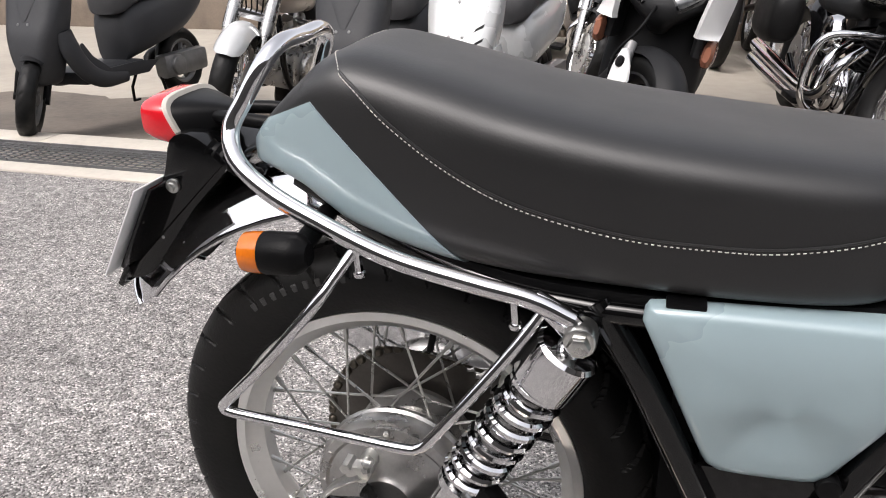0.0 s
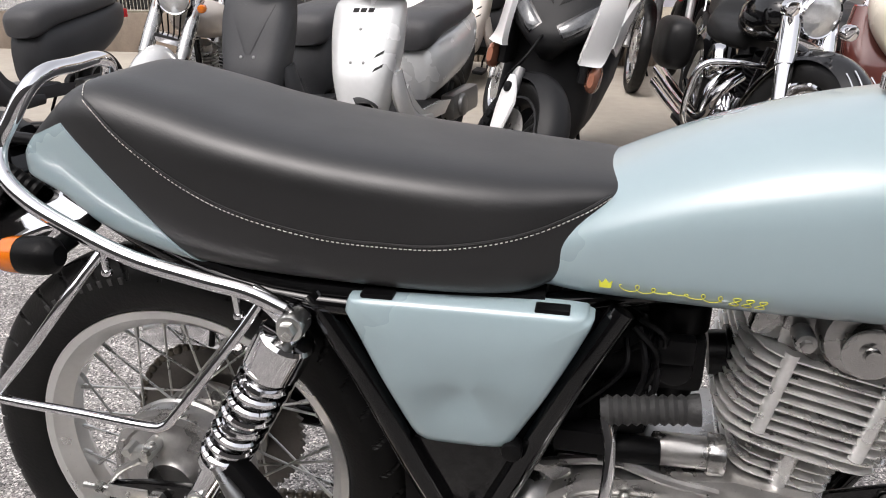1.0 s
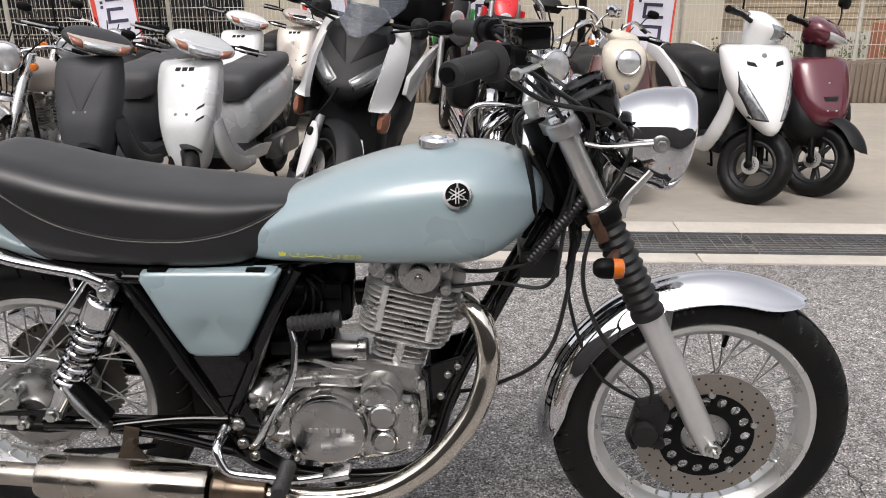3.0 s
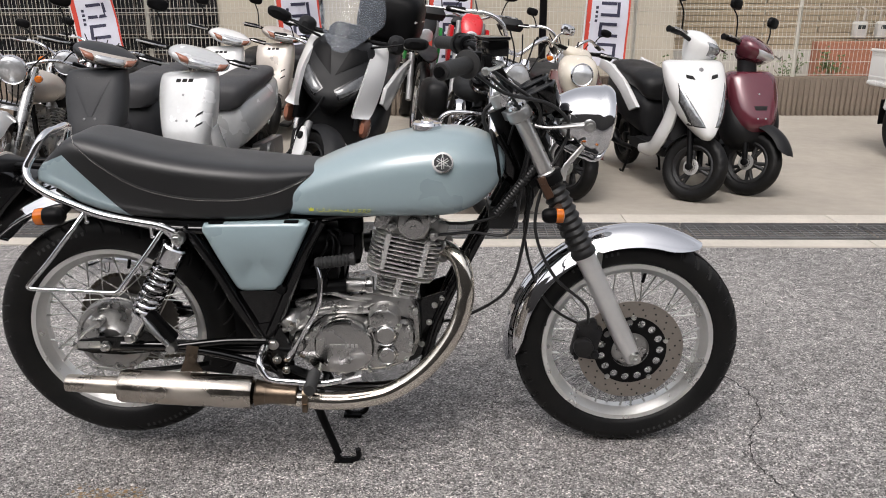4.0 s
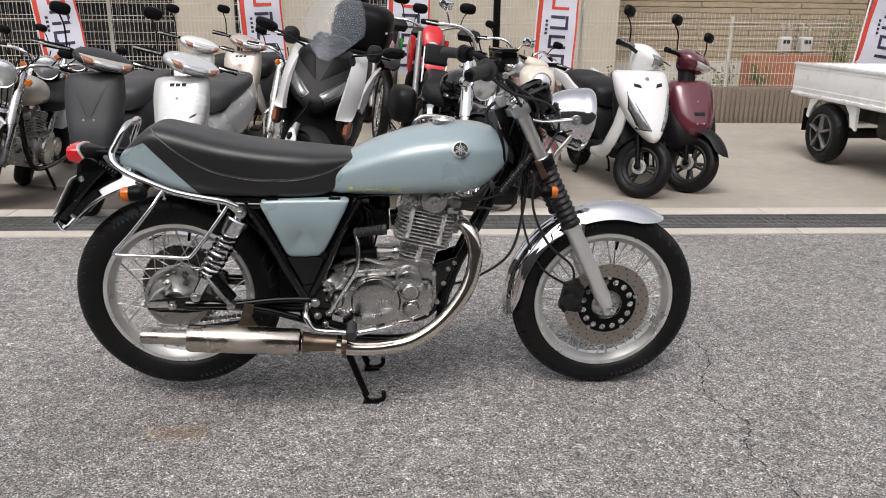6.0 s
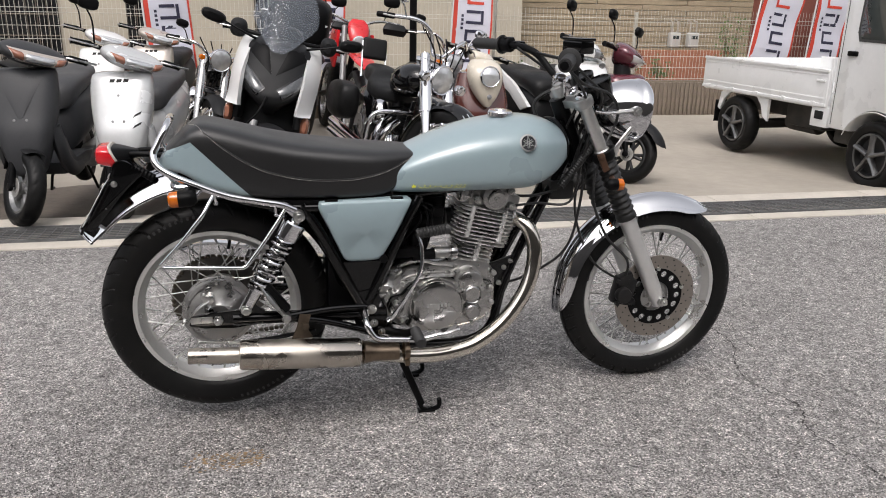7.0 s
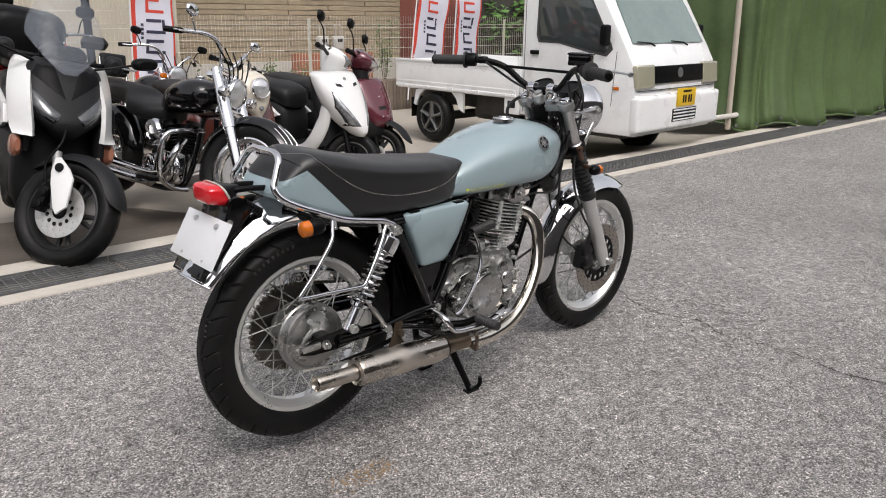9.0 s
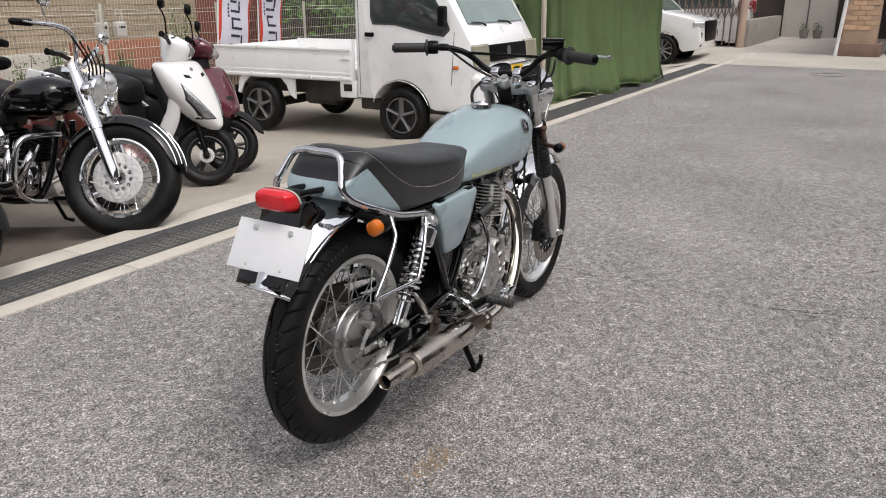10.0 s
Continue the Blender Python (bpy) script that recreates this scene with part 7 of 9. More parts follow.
def maxi_scooter(place, yaw, steer, lean):
    turn = steered(steer, (-0.16, 0, 0.6))
    m = pose(place[0], place[1], at_lot(*place), lean, 0, yaw) @ Matrix.Scale(1.05, 4) @ Matrix.Translation(-(turn @ V(0, 0, 0)))
    ob = thing("maxi_scooter", "matte black maxi scooter with white side panels and windscreen", "scooter", m)
    R = 0.28
    w = cast_wheel(ob, (0, 0, R), R, 0.118, 0.192, BLACKRIM, 5, 0.135, turn)
    cast_wheel(ob, (-1.54, 0, 0.27), 0.27, 0.135, 0.18, BLACKRIM, 5, 0.12)
    st = turn @ Matrix.Translation((0, 0, R))
    part("front_mudguard", guard((0, 0), R + 0.03, 20, 150, 0.078, 0.05, n=24), MATTEBLACK, ob, sharp=60).matrix_local = st
    for s in (-1, 1):
        part("fork_leg", tube([(0.0, s * 0.095, 0.0), (-0.05, s * 0.095, 0.13), (-0.12, s * 0.09, 0.27)], [0.024, 0.026, 0.022], None, 12), SATINBLACK if s > 0 else GALV, ob).matrix_local = st
        g = part("fork_guard", panel([(0.045, -0.02), (0.085, 0.03), (0.06, 0.17), (0.02, 0.21), (-0.05, 0.25), (-0.075, 0.24), (-0.07, 0.17), (-0.045, 0.11), (0.02, -0.0)], 0.016, Matrix.Translation((0, s * 0.135 - 0.008, 0)), 0.005), WHITE, ob, "white five-sided fork guard")
        g.matrix_local = st
        part("reflector", drum((-0.03, s * 0.148, 0.2), (0, 1, 0), 0.014, 0.022, 0.004), SATINBLACK, g)
    bm = block((-0.085, -0.1, 0.03), (0.06, 0.055, 0.13), 0.012)
    drum((-0.075, -0.13, 0.06), (0, 1, 0), 0.02, 0.02, 0.004, bm)
    drum((-0.075, -0.13, 0.0), (0, 1, 0), 0.02, 0.02, 0.004, bm)
    part("caliper", bm, SATINBLACK, ob).matrix_local = st
    part("brake_hose", tube([(-0.09, -0.11, 0.1), (-0.13, -0.12, 0.2), (-0.11, -0.1, 0.32), (-0.16, -0.06, 0.42)], 0.006, None, 8, 4), PLASTIC, ob).matrix_local = st
    # nose: a pointed black mask between white winglets
    NS = [(0.60, -0.28, 0.05, 0.03), (0.64, -0.265, 0.10, 0.06), (0.68, -0.275, 0.14, 0.115), (0.73, -0.305, 0.165, 0.178), (0.80, -0.355, 0.17, 0.225), (0.90, -0.41, 0.155, 0.215), (0.98, -0.44, 0.135, 0.18), (1.02, -0.46, 0.08, 0.13)]
    nose = part("nose", vhull(NS, 2.6, 48, 5, None, 2.15), MATTEBLACK, ob, "pointed matte black mask", sharp=60)
    lens = mat("smoked_lamp", (0.075, 0.078, 0.082), 0.1, 0.3, coat=1.0, vary=0.5, scale=40)
    for s in (-1, 1):
        part("headlamp", patch(NS, 2.6, 2.15, ((s * 0.04, 0.755), (s * 0.075, 0.715), (s * 0.172, 0.79), (s * 0.192, 0.885)), 0.008, 8, 8, 0.005), lens, nose, "narrow angled headlamp")
        part("lamp_brow", patch(NS, 2.6, 2.15, ((s * 0.03, 0.757), (s * 0.075, 0.702), (s * 0.178, 0.775), (s * 0.198, 0.9)), 0.005, 8, 8, 0.0), BLACKGLOSS2, nose)
        part("brow_panel", patch(NS, 2.6, 2.15, ((s * 0.012, 0.83), (s * 0.165, 0.935), (s * 0.14, 0.985), (s * 0.06, 0.985)), 0.006, 8, 8, 0.0), PLASTIC, nose)
        bm = bmesh.new()
        loft([[(xa + 0.03, s * (y - 0.03), z), ((xa + xb) / 2 + 0.02, s * (y + 0.02), z), (xb, s * (y + 0.05), z), (xb - 0.02, s * (y + 0.03), z), (xa - 0.005, s * (y - 0.045), z)] for xa, xb, y, z in curve([(-0.15, -0.19, 0.195, 0.635), (-0.145, -0.26, 0.198, 0.655), (-0.15, -0.31, 0.20, 0.69), (-0.18, -0.355, 0.205, 0.75), (-0.235, -0.40, 0.208, 0.83), (-0.33, -0.46, 0.20, 0.92), (-0.43, -0.50, 0.185, 0.99), (-0.47, -0.51, 0.175, 1.01)], 3)], bm)
        part("side_panel", bm, WHITE, ob, "white winglet panel", sharp=50)
        part("inner_cheek", vhull([(0.55, -0.30, 0.1, 0.03), (0.7, -0.34, 0.12, 0.035), (0.9, -0.44, 0.09, 0.03)], 2.6, 20, 3), MATTEBLACK, ob).location = (0, s * 0.18, 0)
        part("indicator", hull([(-0.16, 0.012, 0.50, 0.56), (-0.2, 0.025, 0.47, 0.575), (-0.27, 0.03, 0.46, 0.58), (-0.3, 0.02, 0.48, 0.57)], 2.5, None, 16, 3), ORANGE2, ob, "smoked amber indicator").location = (0, s * 0.22, 0.05)
        bm = tube([(-0.40, s * 0.15, 1.0), (-0.38, s * 0.25, 1.03), (-0.38, s * 0.34, 1.06)], [0.014, 0.01, 0.009], None, 10, 4, 0.6)
        loft([[(-0.38 + x, s * 0.40 + y * 1.8, 1.075 + z + y * s * 0.25) for y, z in oval(0.04 * f, -0.035 * f, 0.035 * f, 2.6, 20)] for x, f in ((-0.03, 0.9), (0.0, 1.0), (0.03, 0.85), (0.045, 0.5))], bm)
        part("mirror", bm, PLASTIC, ob, "black wing mirror")
    bm = vhull([(0.2, -0.46, 0.1, 0.15), (0.3, -0.43, 0.14, 0.2), (0.5, -0.43, 0.14, 0.205), (0.7, -0.46, 0.12, 0.195), (0.88, -0.5, 0.06, 0.16)], 3.5, 32, 3)
    part("leg_fairing", bm, MATTEBLACK, ob, sharp=60)
    rings = []
    for t in range(13):
        u = t / 12
        z = 0.955 + 0.415 * u
        w = 0.03 + 0.165 * min(1, u / 0.42) ** 0.8 if u < 0.42 else 0.195 - 0.10 * ((u - 0.42) / 0.58) ** 1.9
        x = -0.245 - 0.27 * u
        ring = [(x - 1.9 * (w * (k / 6 - 1)) ** 2, w * (k / 6 - 1), z) for k in range(13)]
        ring += [(px - 0.004, py, pz) for px, py, pz in reversed(ring)]
        rings.append(ring)
    part("windscreen", loft(rings), SCREEN, ob, "tall clear windscreen", sharp=80)
    part("dash", vhull([(0.97, -0.45, 0.05, 0.1), (1.06, -0.45, 0.06, 0.12), (1.10, -0.46, 0.03, 0.08)], 3, 20, 2), PLASTIC, ob)
    part("handlebar", tube([(-0.56, -0.34, 1.03), (-0.50, -0.15, 1.02), (-0.50, 0.15, 1.02), (-0.56, 0.34, 1.03)], 0.015, None, 10, 4), SATINBLACK, ob)
    for s in (-1, 1):
        part("hand_guard", hull([(-0.46, 0.02, 1.0, 1.06), (-0.5, 0.05, 0.98, 1.09), (-0.56, 0.045, 0.98, 1.08)], 2.5, None, 18, 3), MATTEBLACK, ob).location = (0, s * 0.27, 0)
    grips(ob, -0.56, 0.37, 1.03)
    part("tunnel", hull([(-0.45, 0.17, 0.22, 0.62), (-0.6, 0.19, 0.2, 0.5), (-0.9, 0.2, 0.22, 0.62), (-1.2, 0.2, 0.3, 0.72)], 3.5, None, 28, 4), MATTEBLACK, ob, sharp=60)
    part("seat", hull([(-0.75, 0.12, 0.66, 0.76), (-0.95, 0.165, 0.68, 0.80), (-1.2, 0.17, 0.70, 0.82), (-1.3, 0.165, 0.74, 0.89), (-1.6, 0.14, 0.78, 0.9), (-1.72, 0.08, 0.8, 0.86)], 3, 4, 28, 4), SEATBLACK, ob, sharp=60)
    for s in (-1, 1):
        part("tail_panel", panel([(-0.85, 0.62), (-0.9, 0.72), (-1.3, 0.80), (-1.75, 0.84), (-1.7, 0.76), (-1.3, 0.62), (-1.05, 0.55)], 0.03, Matrix.Translation((0, s * 0.185 - 0.015, 0)), 0.01), WHITE, ob, "white tail panel")
    tb = part("top_box", hull([(-1.5, 0.12, 0.98, 1.16), (-1.54, 0.21, 0.95, 1.26), (-1.7, 0.235, 0.95, 1.30), (-1.88, 0.215, 0.95, 1.27), (-1.93, 0.13, 0.98, 1.2)], 4, 4, 28, 4), PLASTIC, ob, "black top box with silver stripe", sharp=60)
    part("box_stripe", hull([(-1.53, 0.2125, 1.105, 1.13), (-1.7, 0.238, 1.115, 1.14), (-1.88, 0.218, 1.105, 1.13)], 4, 4, 28, 4), SILVERWHITE, tb)
    part("box_plate", block((-1.7, 0, 0.93), (0.3, 0.2, 0.05), 0.01), SATINBLACK, ob)
    part("muffler", tube([(-1.1, -0.18, 0.25), (-1.3, -0.2, 0.28), (-1.65, -0.22, 0.42)], [0.03, 0.055, 0.05], None, 18, 4), ALU, ob)
    part("stand", tube([(-0.8, 0.12, 0.25), (-0.82, 0.2, 0.02), (-0.87, 0.21, 0.01)], 0.01, None, 8), SATINBLACK, ob)
    return ob


maxi_scooter((-0.70, 2.39), -98, 43, -12)


def cruiser(label, place, yaw, steer, tank_mat, guard_mat, bars="wide", bags=True, crash=True, lean=-9.0, wheel_r=0.32, laced=True, name="cruiser_motorcycle", lamp_z=0.80):
    """A long, low V-twin with raked forks; the origin lies under the front wheel."""
    R = wheel_r
    turn = steered(steer, (-0.24, 0, R + 0.4), 27)
    m = pose(place[0], place[1], at_lot(*place), lean, 0, yaw) @ Matrix.Translation(-(turn @ V(0, 0, 0)))
    ob = thing(name, label, "motorcycle", m, "parked motorcycles")
    R = wheel_r
    st = turn @ Matrix.Translation((0, 0, R))
    cast_wheel(ob, (0, 0, R), R, 0.125, 0.228, CHROME if laced else ALU, 5, 0.145, turn, laced)
    cast_wheel(ob, (-1.6, 0, 0.31), 0.31, 0.15, 0.2, CHROME if laced else ALU, 5, 0.12, None, laced)
    rk = 0.5
    for s in (-1, 1):
        part("fork_leg", tube([(-0.0, s * 0.105, -0.01), (-rk * 0.03, s * 0.105, 0.03), (-rk * 0.26, s * 0.105, 0.26), (-rk * 0.26, s * 0.105, 0.26), (-rk * 0.4, s * 0.105, 0.40), (-rk * 0.62, s * 0.105, 0.62)], [0.028, 0.034, 0.036, 0.042, 0.042, 0.032], None, 16), CHROME if crash else ALU, ob, "bright fork leg").matrix_local = st
    bm = guard((0, 0), R + 0.03, 12 if crash else 40, 178, 0.085, 0.06, n=28)
    mg = part("front_mudguard", bm, guard_mat, ob, sharp=60)
    mg.matrix_local = st
    if crash:
        for s in (-1, 1):
            bm = bmesh.new()
            for y in (0.045, 0.068):
                q = R + 0.037 - 0.06 * (y / 0.085) ** 2.4
                tube([(q * math.cos(radians(a)), s * y, q * math.sin(radians(a))) for a in range(18, 68, 5)], 0.0036, bm, 8)
            part("guard_trim", bm, CHROME, mg)
    fz = R + 0.56
    lp = part("headlamp", lathe([(-0.11, 0), (-0.1, 0.05), (-0.06, 0.085), (0.0, 0.1), (0.015, 0.1), (0.024, 0.094), (0.02, 0.088)], (-0.2, 0, lamp_z), (1, 0, -0.05), seg=36), CHROME, ob, "round chrome headlamp")
    lp.matrix_local = turn
    part("lens", lathe([(0.018, 0.09), (0.04, 0.05), (0.045, 0)], (-0.2, 0, lamp_z), (1, 0, -0.05), seg=28), LAMP, lp)
    for s in (-1, 1):
        part("indicator", drum((-0.18, s * 0.17, lamp_z - 0.02), (1, 0, 0), 0.05, 0.034 if crash else 0.024, 0.008), CHROME if crash else AMBER, ob).matrix_local = turn
    bm = block((-rk * 0.62, 0, fz + 0.02), (0.09, 0.27, 0.04), 0.012)
    block((-rk * 0.4, 0, R + 0.36), (0.09, 0.25, 0.05), 0.012, bm)
    part("yoke", bm, CHROME, ob).matrix_local = turn
    hx = -rk * 0.62
    if bars == "wide":
        path = [(hx, 0.0, fz + 0.08), (hx, 0.05, fz + 0.09), (hx + 0.02, 0.14, fz + 0.2), (hx - 0.03, 0.24, fz + 0.24), (hx - 0.16, 0.40, fz + 0.2)]
    else:
        path = [(hx, 0.0, fz + 0.06), (hx, 0.05, fz + 0.07), (hx + 0.01, 0.18, fz + 0.13), (hx - 0.04, 0.26, fz + 0.14), (hx - 0.12, 0.38, fz + 0.12)]
    part("handlebar", tube([(x, -y, z) for x, y, z in reversed(path[1:])] + path, 0.0135, None, 12, 5), CHROME, ob).matrix_local = turn
    e = path[-1]
    for s in (-1, 1):
        part("grip", lathe([(0, 0.014), (0.01, 0.019), (0.11, 0.018), (0.12, 0.012), (0.121, 0)], (e[0] + 0.045, s * (e[1] - 0.055), e[2] + 0.015), (-0.6, s * 0.8, -0.2), seg=14), PLASTIC, ob).matrix_local = turn
        part("lever", tube([(e[0] + 0.12, s * (e[1] - 0.12), e[2] + 0.03), (e[0] + 0.11, s * (e[1] - 0.04), e[2] + 0.01), (e[0] + 0.05, s * (e[1] + 0.05), e[2] - 0.005)], 0.006, None, 8, 3), ALU, ob).matrix_local = turn
        mirror(ob, (e[0] + 0.1, s * (e[1] - 0.1), e[2] + 0.03), (e[0] + 0.1, s * (e[1] - 0.02), e[2] + 0.14), 0.036, CHROME if crash else PLASTIC).matrix_local = turn
    for i in range(5):
        part("cable", tube([(hx + 0.03, -0.2 + i * 0.1, fz + 0.2), (hx + 0.1, -0.1 + i * 0.05, fz + 0.05), (hx + 0.06, -0.05 + i * 0.03, fz - 0.2)], 0.005, None, 6, 4), PLASTIC, ob).matrix_local = turn
    part("fuel_tank", hull([(-0.36, 0.06, R + 0.42, R + 0.5), (-0.42, 0.13, R + 0.36, R + 0.55), (-0.55, 0.165, R + 0.33, R + 0.57), (-0.72, 0.15, R + 0.32, R + 0.53), (-0.86, 0.09, R + 0.31, R + 0.45)], 2.4, None, 36, 4), tank_mat, ob, "glossy teardrop tank", sharp=70)
    part("filler_cap", drum((-0.55, 0.0, R + 0.575), (0, 0, 1), 0.02, 0.035, 0.005), CHROME, ob)
    part("seat", hull([(-0.82, 0.08, R + 0.26, R + 0.37), (-0.95, 0.17, R + 0.25, R + 0.38), (-1.15, 0.18, R + 0.27, R + 0.42), (-1.25, 0.13, R + 0.32, R + 0.48), (-1.5, 0.11, R + 0.36, R + 0.5), (-1.62, 0.06, R + 0.38, R + 0.46)], 2.8, 4, 32, 4), SEATBLACK, ob, sharp=60)
    bm = guard((-1.6, 0.31), 0.36, 10, 150, 0.095, 0.08, n=24)
    part("rear_mudguard", bm, guard_mat, ob, sharp=60)
    # V-twin
    bm = block((-0.72, 0, 0.3), (0.42, 0.26, 0.24), 0.05)
    for s in (-1, 1):
        drum((-0.68, s * 0.15, 0.3), (0, 1, 0), 0.05, 0.11, 0.02, bm)
        drum((-0.88, s * 0.14, 0.3), (0, 1, 0), 0.05, 0.075, 0.015, bm)
    eng2 = part("engine", bm, CHROME if crash else CAST, ob, "chrome-cased V-twin engine" if crash else "cast engine")
    for k, (dx, dz) in enumerate(((0.26, 0.9), (-0.35, 0.9))):
        d = V(dx, 0, dz).normalized()
        for i in range(8):
            f = bmesh.new()
            o = V(-0.66 - k * 0.12, 0, 0.40) + d * (0.02 + i * 0.022)
            drum(o, d, 0.008, 0.085, 0.002, f, 20)
            part("cooling_fin", f, SATINBLACK if crash else CAST, eng2)
        part("barrel", tube([V(-0.66 - k * 0.12, 0, 0.38), V(-0.66 - k * 0.12, 0, 0.38) + d * 0.24], 0.06, None, 16), SATINBLACK if crash else CAST, eng2)
    part("air_cleaner", lathe([(0, 0.0), (0, 0.09), (-0.03, 0.092), (-0.05, 0.08), (-0.052, 0.05), (-0.044, 0.045), (-0.044, 0)], (-0.78, -0.16, 0.53), (0, 1, 0), seg=32), CHROME, ob, "round chrome air cleaner")
    for s in (0, 1):
        part("exhaust_pipe", tube([(-0.55 - s * 0.2, -0.1, 0.5), (-0.5 - s * 0.16, -0.2, 0.42), (-0.6 - s * 0.1, -0.22, 0.28 - s * 0.06), (-0.9, -0.23, 0.22 - s * 0.06 + 0.04), (-1.8, -0.24, 0.26 - s * 0.08 + 0.06)], [0.022, 0.024, 0.026, 0.032, 0.042], None, 14, 5), CHROME, ob)
    bm = bmesh.new()
    for s in (-1, 1):
        tube([(-0.42, s * 0.05, 0.66), (-0.46, s * 0.1, 0.3), (-0.6, s * 0.13, 0.17), (-1.1, s * 0.14, 0.18), (-1.5, s * 0.13, 0.32)], 0.02, bm, 10, 4)
    part("frame", bm, GLOSSBLACK, ob)
    part("floor_peg", block((-0.62, -0.3, 0.24), (0.2, 0.09, 0.03), 0.01), PLASTIC, ob)
    if crash:
        for s in (-1, 1):
            part("engine_guard", tube([(-0.40, s * 0.06, 0.58), (-0.40, s * 0.2, 0.575), (-0.40, s * 0.32, 0.55), (-0.41, s * 0.36, 0.46), (-0.42, s * 0.35, 0.28), (-0.44, s * 0.25, 0.2), (-0.46, s * 0.12, 0.18)], 0.016, None, 14, 5), CHROME, ob, "thick chrome engine guard")
    if bags:
        for s in (-1, 1):
            part("saddlebag", hull([(-1.27, 0.05, 0.46, 0.62), (-1.31, 0.085, 0.41, 0.66), (-1.45, 0.1, 0.38, 0.68), (-1.62, 0.095, 0.39, 0.67), (-1.7, 0.07, 0.42, 0.64), (-1.73, 0.03, 0.48, 0.58)], 3.2, None, 28, 4), SEATBLACK, ob, "black leather saddlebag").location = (0, s * 0.26, 0)
        part("backrest", block((-1.68, 0, 0.95), (0.05, 0.2, 0.17), 0.024, None, Matrix.Rotation(radians(-12), 4, "Y"), 3), SEATBLACK, ob)
        part("backrest_bar", tube([(-1.62, -0.1, 0.72), (-1.7, -0.1, 1.0), (-1.7, 0.1, 1.0), (-1.62, 0.1, 0.72)], 0.01, None, 8), CHROME, ob)
    part("stand", tube([(-0.7, 0.12, 0.2), (-0.68, 0.22, 0.02), (-0.63, 0.24, 0.01)], 0.012, None, 8), SATINBLACK, ob)
    return ob


cruiser("black and chrome cruiser motorcycle with engine guard", (0.49, 2.505), -83, 24, BLACKGLOSS2, BLACKGLOSS2, wheel_r=0.345, lamp_z=0.84)
cruiser("silver-tanked motorcycle with chrome forks", (-2.84, 3.13), -91, 14, CHAMPAGNE, SILVERWHITE, "low", False, False, lamp_z=0.92)
cruiser("black cruiser motorcycle in the back row", (1.2, 4.85), -88, 14, BLACKGLOSS2, BLACKGLOSS2, bags=False, crash=False, lamp_z=0.9)
cruiser("dark naked motorcycle in the back row", (-1.02, 4.75), -92, 25, BLACKGLOSS2, MATTEBLACK, "low", False, False, lamp_z=0.95)
cruiser("dark naked motorcycle parked behind the scooters", (-2.95, 4.1), -92, 20, BLACKGLOSS2, MATTEBLACK, "low", False, False, lamp_z=0.95)
cruiser("dark motorcycle with black mirrors behind the scooters", (-3.1, 5.2), -95, 20, MATTEBLACK, MATTEBLACK, "low", False, False, lamp_z=0.95)


